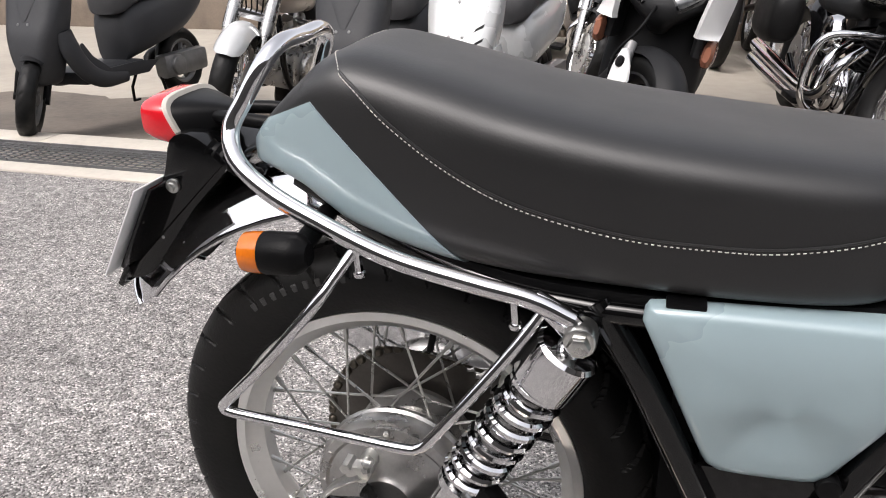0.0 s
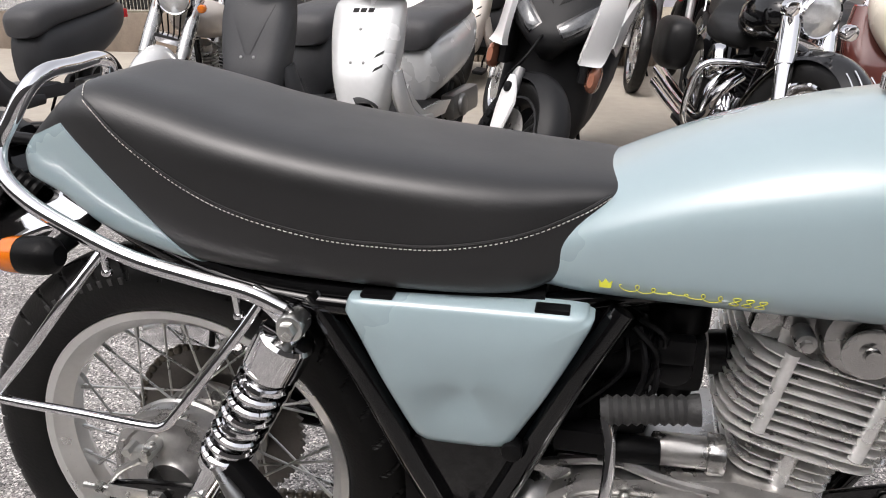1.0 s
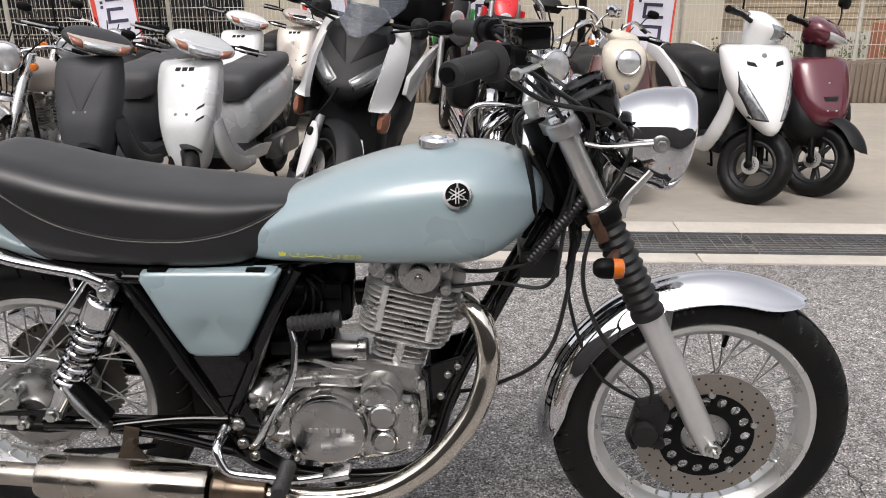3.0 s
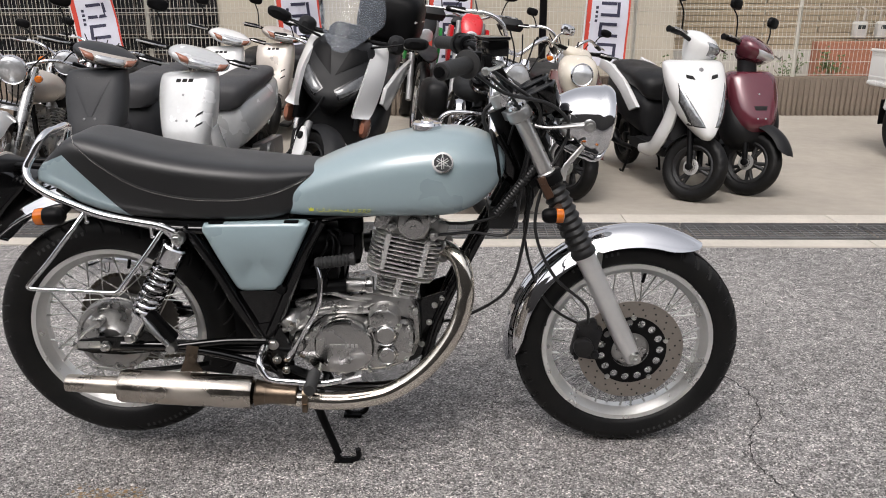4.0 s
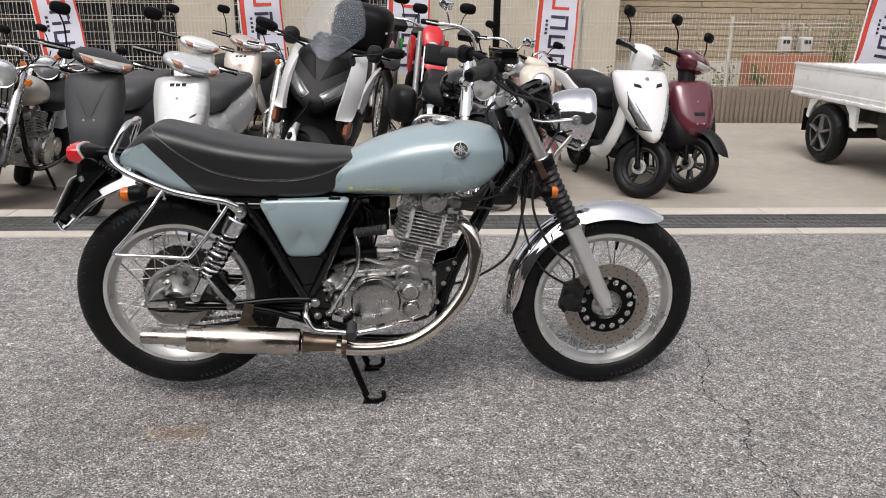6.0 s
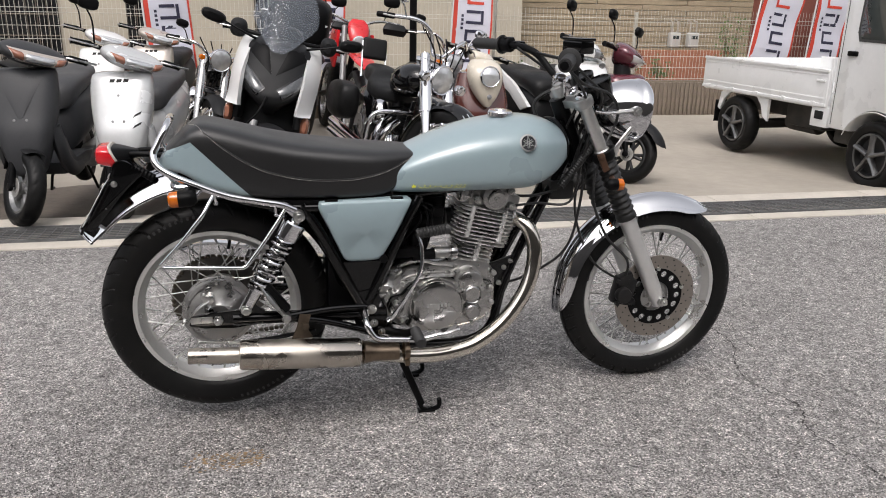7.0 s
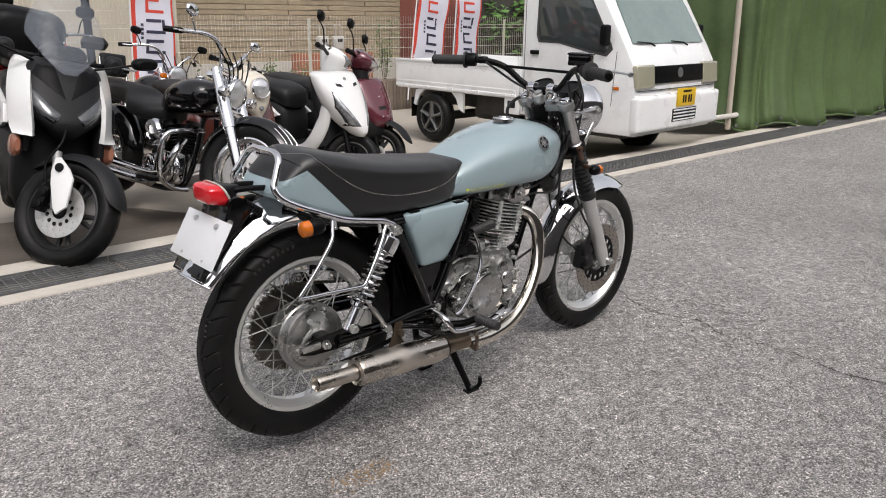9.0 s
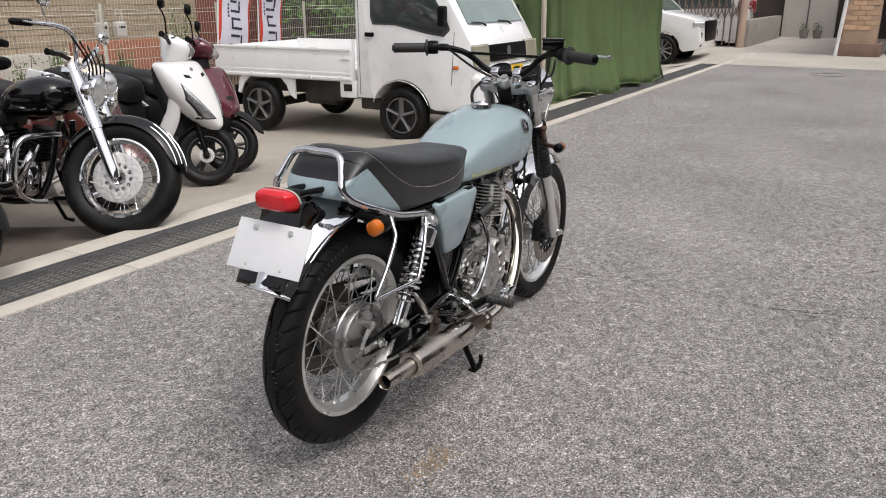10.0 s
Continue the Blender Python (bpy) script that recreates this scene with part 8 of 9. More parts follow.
def dirt_bike(label, place, yaw, plastic, rest=None):
    rest = rest or plastic
    m = pose(place[0], place[1], at_lot(*place), -8, 0, yaw) @ Matrix.Scale(1.17, 4)
    ob = thing("off_road_motorcycle", label, "motorcycle", m, "parked motorcycles")
    cast_wheel(ob, (0, 0, 0.34), 0.34, 0.09, 0.27, ALU, 5, 0.12, None, True)
    cast_wheel(ob, (-1.42, 0, 0.32), 0.32, 0.11, 0.235, ALU, 5, 0.11, None, True)
    for s in (-1, 1):
        part("fork_leg", tube([(0, s * 0.1, 0.33), (-0.2, s * 0.1, 0.75), (-0.32, s * 0.1, 1.02)], [0.026, 0.028, 0.024], None, 12), GALV, ob)
        part("hand_guard", vhull([(1.0, -0.28, 0.02, 0.09), (1.05, -0.25, 0.03, 0.11), (1.1, -0.27, 0.02, 0.08)], 2.5, 18, 2, None) if s < 0 else vhull([(1.0, -0.28, 0.02, 0.09), (1.05, -0.25, 0.03, 0.11), (1.1, -0.27, 0.02, 0.08)], 2.5, 18, 2, None), MATTEBLACK, ob).location = (0, s * 0.33, 0)
        part("radiator_shroud", panel([(-0.28, 0.78), (-0.3, 0.98), (-0.6, 0.98), (-0.78, 0.86), (-0.5, 0.7), (-0.36, 0.66)], 0.03, Matrix.Translation((0, s * 0.15 - 0.015, 0)), 0.01), plastic, ob)
    part("front_mudguard", hull([(0.42, 0.02, 0.70, 0.72), (0.3, 0.08, 0.74, 0.765), (0.0, 0.09, 0.78, 0.81), (-0.3, 0.07, 0.78, 0.82)], 3, None, 20, 4), rest, ob)
    part("number_board", vhull([(0.86, -0.14, 0.03, 0.05), (0.95, -0.17, 0.05, 0.085), (1.04, -0.22, 0.04, 0.09), (1.09, -0.25, 0.02, 0.05)], 2.4, 24, 3), rest, ob)
    part("headlamp", drum((-0.1, 0, 0.9), (1, 0, 0), 0.04, 0.06, 0.01), LAMP, ob)
    part("handlebar", tube([(-0.42, -0.4, 1.1), (-0.36, -0.2, 1.1), (-0.34, 0, 1.04), (-0.36, 0.2, 1.1), (-0.42, 0.4, 1.1)], 0.012, None, 10, 4), ALU, ob)
    part("seat", hull([(-0.55, 0.06, 0.84, 0.9), (-0.7, 0.09, 0.78, 0.9), (-1.1, 0.11, 0.78, 0.88), (-1.5, 0.09, 0.84, 0.92), (-1.6, 0.05, 0.87, 0.91)], 3, None, 24, 4), SEATBLACK, ob)
    part("tail", hull([(-1.2, 0.1, 0.72, 0.82), (-1.5, 0.1, 0.78, 0.85), (-2.15, 0.06, 0.86, 0.88)], 3, None, 20, 3), rest, ob)
    bm = block((-0.7, 0, 0.5), (0.36, 0.24, 0.36), 0.05)
    tube([(-0.3, 0, 0.95), (-0.42, 0, 0.5), (-0.6, 0, 0.28), (-1.0, 0, 0.36)], 0.028, bm, 10)
    rod((-1.42, -0.09, 0.32), (-0.9, -0.08, 0.4), 0.025, bm)
    rod((-1.42, 0.09, 0.32), (-0.9, 0.08, 0.4), 0.025, bm)
    part("engine_and_frame", bm, SATINBLACK, ob)
    mirror(ob, (-0.38, 0.25, 1.1), (-0.38, 0.3, 1.28), 0.05)
    mirror(ob, (-0.38, -0.25, 1.1), (-0.38, -0.3, 1.28), 0.05)
    part("stand", tube([(-0.8, 0.12, 0.3), (-0.78, 0.24, 0.02), (-0.74, 0.26, 0.01)], 0.01, None, 8), SATINBLACK, ob)
    return ob


dirt_bike("red off-road motorcycle in the back row", (0.42, 5.5), -88, REDP)
dirt_bike("black and green motorcycle in the back row", (0.0, 6.2), -84, GREEN, MATTEBLACK)

# ---- small truck, vans, tarpaulin and the far end ----
GLASSDARK = mat("tinted_glass", (0.045, 0.055, 0.055), 0.05, 0.0, vary=0.15, scale=2, coat=1.0)
SCREENGLASS = mat("windscreen_glass", (0.16, 0.22, 0.2), 0.06, 0.0, vary=0.12, scale=2, coat=1.0)
TRUCKWHITE = mat("truck_white", (0.84, 0.845, 0.84), 0.3, coat=0.5, vary=0.04, scale=4, dust=0.05)
SEAM = mat("seam_dark", (0.06, 0.06, 0.06), 0.8)
UNDER = mat("under_body", (0.04, 0.038, 0.035), 0.8, vary=0.3, scale=10, dust=0.2)


def across(outline, half, bev=0.03, holes=()):
    return panel(outline, 2 * half, Matrix.Translation((0, -half, 0)), bev, None, holes)


def arch(cx, cz, r, a0=180, a1=0, n=12):
    return [(cx + r * math.cos(radians(a0 + (a1 - a0) * k / n)), cz + r * math.sin(radians(a0 + (a1 - a0) * k / n))) for k in range(n + 1)]


def road_wheel(parent, at, r, w, rim_r, spokes, side):
    t = part("wheel", tyre_mesh(r, w, rim_r, 0.004, side_tread, 120), RUBBER, parent, "black tyre on alloy wheel", sharp=50)
    t.matrix_local = Matrix.Translation(at)
    bm = lathe([(side * w * 0.38, rim_r + 0.003), (side * w * 0.44, rim_r - 0.004), (side * w * 0.40, rim_r - 0.02), (side * w * 0.1, rim_r - 0.03), (side * w * 0.1, 0.0)], seg=40)
    rim = part("rim", bm, mat("dark_rim_well", (0.05, 0.05, 0.05), 0.5, 0.5), t)
    bm = bmesh.new()
    for k in range(spokes):
        a = 2 * math.pi * k / spokes + 0.3
        c, s = math.cos(a), math.sin(a)
        y = side * w * 0.4
        tube([(0.02 * c, y, 0.02 * s), (rim_r * 0.5 * c, y * 1.02, rim_r * 0.5 * s), ((rim_r - 0.008) * c, y, (rim_r - 0.008) * s)], [0.034, 0.026, 0.03], bm, 8, 0, 0.6)
    lathe([(side * w * 0.36, rim_r - 0.002), (side * w * 0.45, rim_r - 0.004), (side * w * 0.45, rim_r - 0.016), (side * w * 0.36, rim_r - 0.018)], bm=bm, seg=40)
    drum((0, side * w * 0.42, 0), (0, 1, 0), 0.03, 0.035, 0.006, bm)
    part("spokes", bm, mat("grey_alloy", (0.2, 0.2, 0.2), 0.4, 0.8, vary=0.2), rim)
    return t


TM = pose(5.11, 2.12, -0.165, 0, 0, -90.0) @ Matrix.Scale(1.04, 4)
truck = thing("pickup_truck", "white cab-over mini pickup truck with drop-side bed", "truck", TM)
cabo = [(0.0, 0.34), (0.03, 0.42), (0.035, 0.60), (0.015, 0.80), (-0.02, 0.98), (-0.10, 1.12), (-0.34, 1.50), (-0.52, 1.76), (-0.62, 1.81), (-1.26, 1.82), (-1.30, 1.78), (-1.30, 0.42)] + [(-1.12, 0.42)] + arch(-0.79, 0.28, 0.335, 155, 25, 14) + [(-0.46, 0.36), (-0.40, 0.34)]
cab = part("cab", across(cabo, 0.735, 0.05), TRUCKWHITE, truck, "white cab", sharp=50)
for s in (-1, 1):
    wn_ = [(-0.26, 1.12), (-0.28, 1.17), (-0.46, 1.46), (-0.58, 1.66), (-1.03, 1.69), (-1.07, 1.65), (-1.085, 1.22), (-1.06, 1.155), (-0.82, 1.15), (-0.5, 1.085), (-0.32, 1.06)]
    w = part("side_window", panel(wn_, 0.01, Matrix.Translation((0, s * 0.738 - 0.005, 0)), 0.003), GLASSDARK, cab, "dark side window")
    inner = [(-0.67 + (x + 0.67) * 1.06, 1.40 + (z - 1.40) * 1.08) for x, z in wn_]
    part("window_seal", panel(inner, 0.006, Matrix.Translation((0, s * 0.7365 - 0.003, 0)), 0.001, None, [wn_]), SEAM, w)
    bm = bmesh.new()
    for a, b in (((-1.25, 0.46), (-1.25, 1.76)), ((-0.22, 0.60), (-0.19, 1.08))):
        tube([(a[0], s * 0.7362, a[1]), (b[0], s * 0.7362, b[1])], 0.003, bm, 6)
    pieces("door_seam", bm, SEAM, cab)
    part("door_handle", block((-1.12, s * 0.745, 1.04), (0.1, 0.025, 0.04), 0.01), PLASTIC, cab)
    part("side_marker", block((-0.17, s * 0.742, 0.76), (0.055, 0.016, 0.03), 0.006), AMBER, cab)
    mr = part("door_mirror", block((-0.27, s * 0.82, 1.22), (0.06, 0.11, 0.18), 0.03, None, None, 3), PLASTIC, cab, "black door mirror")
    part("mirror_arm", rod((-0.32, s * 0.73, 1.13), (-0.28, s * 0.8, 1.16), 0.015), PLASTIC, mr)
    part("headlamp", block((-0.002, s * 0.58, 0.865), (0.07, 0.29, 0.205), 0.02, None, Matrix.Rotation(radians(-6), 4, "Y"), 3), mat("amber_clear_lamp", (0.46, 0.44, 0.33), 0.12, 0.3, coat=1.0, vary=0.06, scale=8), cab, "square headlamp")
    bm = guard((-0.79, 0.28), 0.337, 20, 160, 0.006, 0.002, 0.004, 16)
    bmesh.ops.transform(bm, matrix=Matrix.Translation((0, s * 0.735, 0)), verts=bm.verts)
    part("wheel_arch_lip", bm, TRUCKWHITE, cab)
part("windscreen", loft([[(x, y, z) for y in (-0.62 + q, -0.3, 0.0, 0.3, 0.62 - q)] + [(x - 0.02, y, z - 0.01) for y in (0.62 - q, 0.0, -0.62 + q)] for x, z, q in ((-0.105, 1.15, 0.0), (-0.30, 1.47, 0.03), (-0.475, 1.73, 0.07))]), SCREENGLASS, cab, "sloping windscreen")
bm = bmesh.new()
for y in (-0.3, 0.28):
    tube([(-0.08, y, 1.125), (-0.10, y - 0.05, 1.15), (-0.095, y - 0.27, 1.165)], [0.009, 0.008, 0.006], bm, 6)
pieces("wiper", bm, SATINBLACK, cab)
part("grille", block((0.006, 0, 0.875), (0.045, 0.87, 0.155), 0.012, None, Matrix.Rotation(radians(-6), 4, "Y")), PLASTIC, cab, "black grille strip")
part("badge", lathe([(0, 0), (0.0, 0.045), (0.006, 0.045), (0.006, 0)], (0.028, 0, 0.885), (1, 0, 0.1), seg=24), GREYRIM, cab, "small oval badge")
part("bumper", block((0.02, 0, 0.535), (0.11, 1.475, 0.33), 0.045, None, None, 4), TRUCKWHITE, cab, "white bumper", sharp=60)
part("bumper_seam", block((0.03, 0, 0.745), (0.012, 1.4, 0.006), 0), SEAM, cab)
bm = bmesh.new()
for z in (0.455, 0.485, 0.515, 0.545):
    block((0.078, 0.06, z), (0.012, 0.40, 0.013), 0.002, bm)
pieces("grille_bar", bm, TRUCKWHITE, cab)
part("lower_grille", block((0.072, 0.06, 0.50), (0.012, 0.44, 0.12), 0.004), DARK, cab)
npl = part("number_plate", block((0.082, 0.06, 0.66), (0.012, 0.33, 0.165), 0.004), mat("plate_yellow", (0.72, 0.46, 0.02), 0.4), cab, "yellow number plate with black bars")
bm = bmesh.new()
for i, y in enumerate((-0.05, -0.01, 0.05, 0.09)):
    block((0.09, 0.05 + y, 0.645), (0.003, 0.026, 0.07), 0.001, bm, None, 1)
block((0.09, 0.06, 0.715), (0.003, 0.15, 0.02), 0.001, bm, None, 1)
part("plate_bars", bm, SATINBLACK, npl)
# bed
part("bed_floor", block((-2.27, 0, 0.60), (1.84, 1.42, 0.06), 0.005), TRUCKWHITE, truck)
for s in (-1, 1):
    g = part("bed_side", block((-2.27, s * 0.715, 0.735), (1.83, 0.03, 0.29), 0.006), TRUCKWHITE, truck, "white drop side")
    bm = bmesh.new()
    block((-2.27, s * 0.7305, 0.652), (1.8, 0.006, 0.02), 0.003, bm)
    block((-2.27, s * 0.7305, 0.845), (1.8, 0.005, 0.012), 0.002, bm)
    block((-2.27, s * 0.72, 0.885), (1.83, 0.045, 0.025), 0.006, bm)
    block((-2.27, s * 0.72, 0.60), (1.83, 0.04, 0.03), 0.006, bm)
    part("gate_ribs", bm, TRUCKWHITE, g)
    bm = bmesh.new()
    for x in (-1.5, -1.88, -2.27, -2.66, -3.05):
        block((x, s * 0.738, 0.605), (0.05, 0.012, 0.035), 0.004, bm)
    pieces("gate_hinge", bm, TRUCKWHITE, g)
    part("side_latch", block((-1.43, s * 0.737, 0.80), (0.1, 0.012, 0.02), 0.004), TRUCKWHITE, g)
    part("front_stake", block((-1.345, s * 0.71, 0.78), (0.03, 0.03, 0.42), 0.006), TRUCKWHITE, truck)
    # rear wheel guard and skirt
    bm = panel([(-2.115, 0.56), (-2.115, 0.36), (-2.185, 0.40), (-2.225, 0.50), (-2.315, 0.585), (-2.255, 0.60)], 0.03, Matrix.Translation((0, s * 0.69 - 0.015, 0)), 0.006)
    panel([(-2.705, 0.585), (-2.815, 0.50), (-2.875, 0.38), (-2.915, 0.40), (-2.875, 0.56)], 0.03, Matrix.Translation((0, s * 0.69 - 0.015, 0)), 0.006, bm)
    pieces("wheel_stay", bm, TRUCKWHITE, truck)
    part("mud_flap", block((-2.93, s * 0.62, 0.36), (0.012, 0.2, 0.22), 0.003), PLASTIC, truck)
    part("side_skirt", block((-1.41, s * 0.70, 0.50), (0.2, 0.05, 0.17), 0.01), TRUCKWHITE, truck)
    part("fuel_port", block((-1.41, s * 0.727, 0.515), (0.1, 0.012, 0.07), 0.01), DARK, truck)
    road_wheel(truck, (-0.79, s * 0.655, 0.275), 0.275, 0.15, 0.178, 5, s)
    road_wheel(truck, (-2.6, s * 0.655, 0.275), 0.275, 0.15, 0.178, 5, s)
part("tailgate", block((-3.2, 0, 0.735), (0.03, 1.42, 0.29), 0.006), TRUCKWHITE, truck)
bm = block((-2.2, 0, 0.46), (1.9, 0.7, 0.16), 0.03)
block((-1.9, -0.3, 0.44), (0.5, 0.35, 0.22), 0.04, bm)
block((-0.75, 0, 0.36), (1.2, 1.2, 0.14), 0.03, bm)
drum((-2.0, -0.35, 0.36), (1, 0, 0), 0.4, 0.09, 0.02, bm)
rod((-2.53, -0.6, 0.28), (-2.53, 0.6, 0.28), 0.05, bm)
rod((-0.79, -0.6, 0.28), (-0.79, 0.6, 0.28), 0.05, bm)
part("chassis", bm, UNDER, truck)


def van(label, place, yaw, tail=False):
    m = pose(place[0], place[1], -0.17, 0, 0, yaw)
    ob = thing("van", label, "car", m, "parked vans")
    out = [(0.0, 0.35), (0.06, 0.5), (0.03, 0.78), (-0.1, 0.97), (-0.75, 1.1), (-1.35, 1.62), (-1.7, 1.76), (-3.9, 1.78), (-4.35, 1.65), (-4.6, 1.05), (-4.65, 0.5), (-4.55, 0.3)] + [(-4.0, 0.3)] + arch(-3.65, 0.33, 0.37, 175, 5, 12) + [(-1.15, 0.28)] + arch(-0.74, 0.33, 0.37, 175, 5, 12) + [(-0.3, 0.3)]
    body = part("body", across(out, 0.86, 0.06), WHITE, ob, sharp=50)
    for s in (-1, 1):
        part("side_glass", panel([(-1.0, 1.10), (-1.45, 1.52), (-1.8, 1.66), (-3.9, 1.66), (-4.25, 1.5), (-4.3, 1.12), (-2.5, 1.08)], 0.012, Matrix.Translation((0, s * 0.858 - 0.006, 0)), 0.004), GLASSDARK, body)
        road_wheel(ob, (-0.74, s * 0.77, 0.33), 0.33, 0.2, 0.235, 10, s)
        road_wheel(ob, (-3.65, s * 0.77, 0.33), 0.33, 0.2, 0.235, 10, s)
        if tail:
            part("tail_lamp", block((-4.55, s * 0.78, 1.15), (0.22, 0.2, 0.32), 0.05, None, None, 3), mat("dark_red_lamp", (0.25, 0.02, 0.025), 0.15, coat=0.8), body)
        part("headlamp", block((-0.08, s * 0.68, 0.86), (0.24, 0.36, 0.13), 0.04, None, Matrix.Rotation(radians(-s * 25), 4, "Z"), 3), LAMP, body)
        part("fog_bezel", block((0.02, s * 0.72, 0.56), (0.06, 0.12, 0.3), 0.03), PLASTIC, body)
    part("grille", block((0.05, 0, 0.72), (0.05, 0.95, 0.42), 0.03), PLASTIC, body, "black grille")
    part("windscreen", loft([[(-0.78, -0.7, 1.13), (-0.78, 0.7, 1.13), (-0.80, 0.7, 1.11), (-0.80, -0.7, 1.11)], [(-1.36, -0.58, 1.64), (-1.36, 0.58, 1.64), (-1.38, 0.58, 1.62), (-1.38, -0.58, 1.62)]]), SCREENGLASS, body)
    if tail:
        part("rear_glass", loft([[(-4.42, -0.65, 1.6), (-4.42, 0.65, 1.6), (-4.40, 0.65, 1.58), (-4.40, -0.65, 1.58)], [(-4.62, -0.72, 1.12), (-4.62, 0.72, 1.12), (-4.6, 0.72, 1.1), (-4.6, -0.72, 1.1)]]), GLASSDARK, body)
    return ob


van("white minivan parked nose to the road", (15.48, 2.05), -92)
van("white station wagon parked tail to the road", (20.0, 6.5), 90, True)

# tarpaulin shelter
TARP = mat("green_tarpaulin", (0.085, 0.13, 0.048), 0.5, vary=0.22, scale=2.5, bump=0.3, bscale=25)
rnd = random.Random(9)
plan = curve([(7.05, 5.6), (7.0, 4.0), (7.02, 2.75), (7.35, 2.32), (8.3, 2.24), (9.4, 2.2), (10.35, 2.2), (10.45, 2.6), (10.45, 5.6)], 22)
bm = bmesh.new()
rows = []
for i, (u, v) in enumerate(plan):
    a, b = plan[max(0, i - 1)], plan[min(len(plan) - 1, i + 1)]
    d = Vector((b[0] - a[0], b[1] - a[1])).normalized()
    col = []
    for j in range(22):
        h = j / 21
        sway = (0.055 * math.sin(i * 0.37 + 1.3 * math.sin(h * 2.2 + i * 0.02)) + 0.03 * math.sin(i * 0.93 + h * 3)) * (1.1 - 0.75 * h) + 0.05 * noise.noise((u * 1.5, v * 1.5, h * 2.5)) - 0.10 * math.sin(h * math.pi) * 0.3
        foot = 0.09 * (1 - h) ** 6
        z = 0.03 + 2.35 * h + 0.05 * math.sin(i * 0.21) * (1 - h) ** 3
        col.append(bm.verts.new((u + d.y * (sway + foot), v - d.x * (sway + foot), z)))
    rows.append(col)
for a, b in zip(rows, rows[1:]):
    for j in range(21):
        bm.faces.new((a[j], a[j + 1], b[j + 1], b[j]))
foot_line = [c[0].co.copy() for c in rows]
tarp = thing("tarpaulin_shelter", "green tarpaulin hung in folds round a shelter frame", "tarpaulin", LOT)
tp = part("sheet", bm, TARP, tarp, sharp=80)
sol = tp.modifiers.new("thickness", "SOLIDIFY")
sol.thickness = 0.004
part("hem", tube(foot_line, 0.011, None, 6), TARP, tarp)
bm = bmesh.new()
for p in foot_line[4::9]:
    lathe([(-0.006, 0.011), (0.006, 0.011), (0.006, 0.019), (-0.006, 0.019)], p + V(0, 0, 0.05), (0.2, 1, 0), bm, 12, True)
pieces("eyelet", bm, GALV, tarp, near=0.0)
sf = tagged(thing("tarpaulin_rack", "grey steel pipe frame holding the tarpaulin", "frame", LOT), "")
for u, v in ((7.12, 2.6), (10.3, 2.45), (7.15, 5.5), (10.3, 5.5)):
    part("post", rod((u, v, 0.0), (u, v, 2.45), 0.03), GALV, sf)
part("rail", rod((7.1, 2.5, 2.4), (10.4, 2.4, 2.4), 0.03), GALV, sf)
part("low_rail", rod((6.0, 2.6, 0.16), (10.3, 2.5, 0.16), 0.03), mat("white_pipe", (0.6, 0.58, 0.54), 0.5), sf)
ob = part("shelter_post", rod((6.85, 2.6, 0.0), (6.75, 2.6, 2.5), 0.032), mat("beige_post", (0.5, 0.44, 0.36), 0.6), None)
tagged(placed(ob), "beige steel post beside the tarpaulin", "post")
ob = part("shelter_roof", block((8.7, 4.0, 2.5), (3.6, 3.4, 0.05), 0.01), GALV)
tagged(placed(ob), "sheet roof over the shelter", "roof", kind="structure")

# advertising banners on poles
BW = mat("banner_white", (0.62, 0.62, 0.7), 0.7, vary=0.05, scale=6)
BR = mat("banner_red", (0.6, 0.06, 0.035), 0.7, vary=0.05, scale=6)
BN = mat("banner_ink", (0.03, 0.03, 0.06), 0.7)


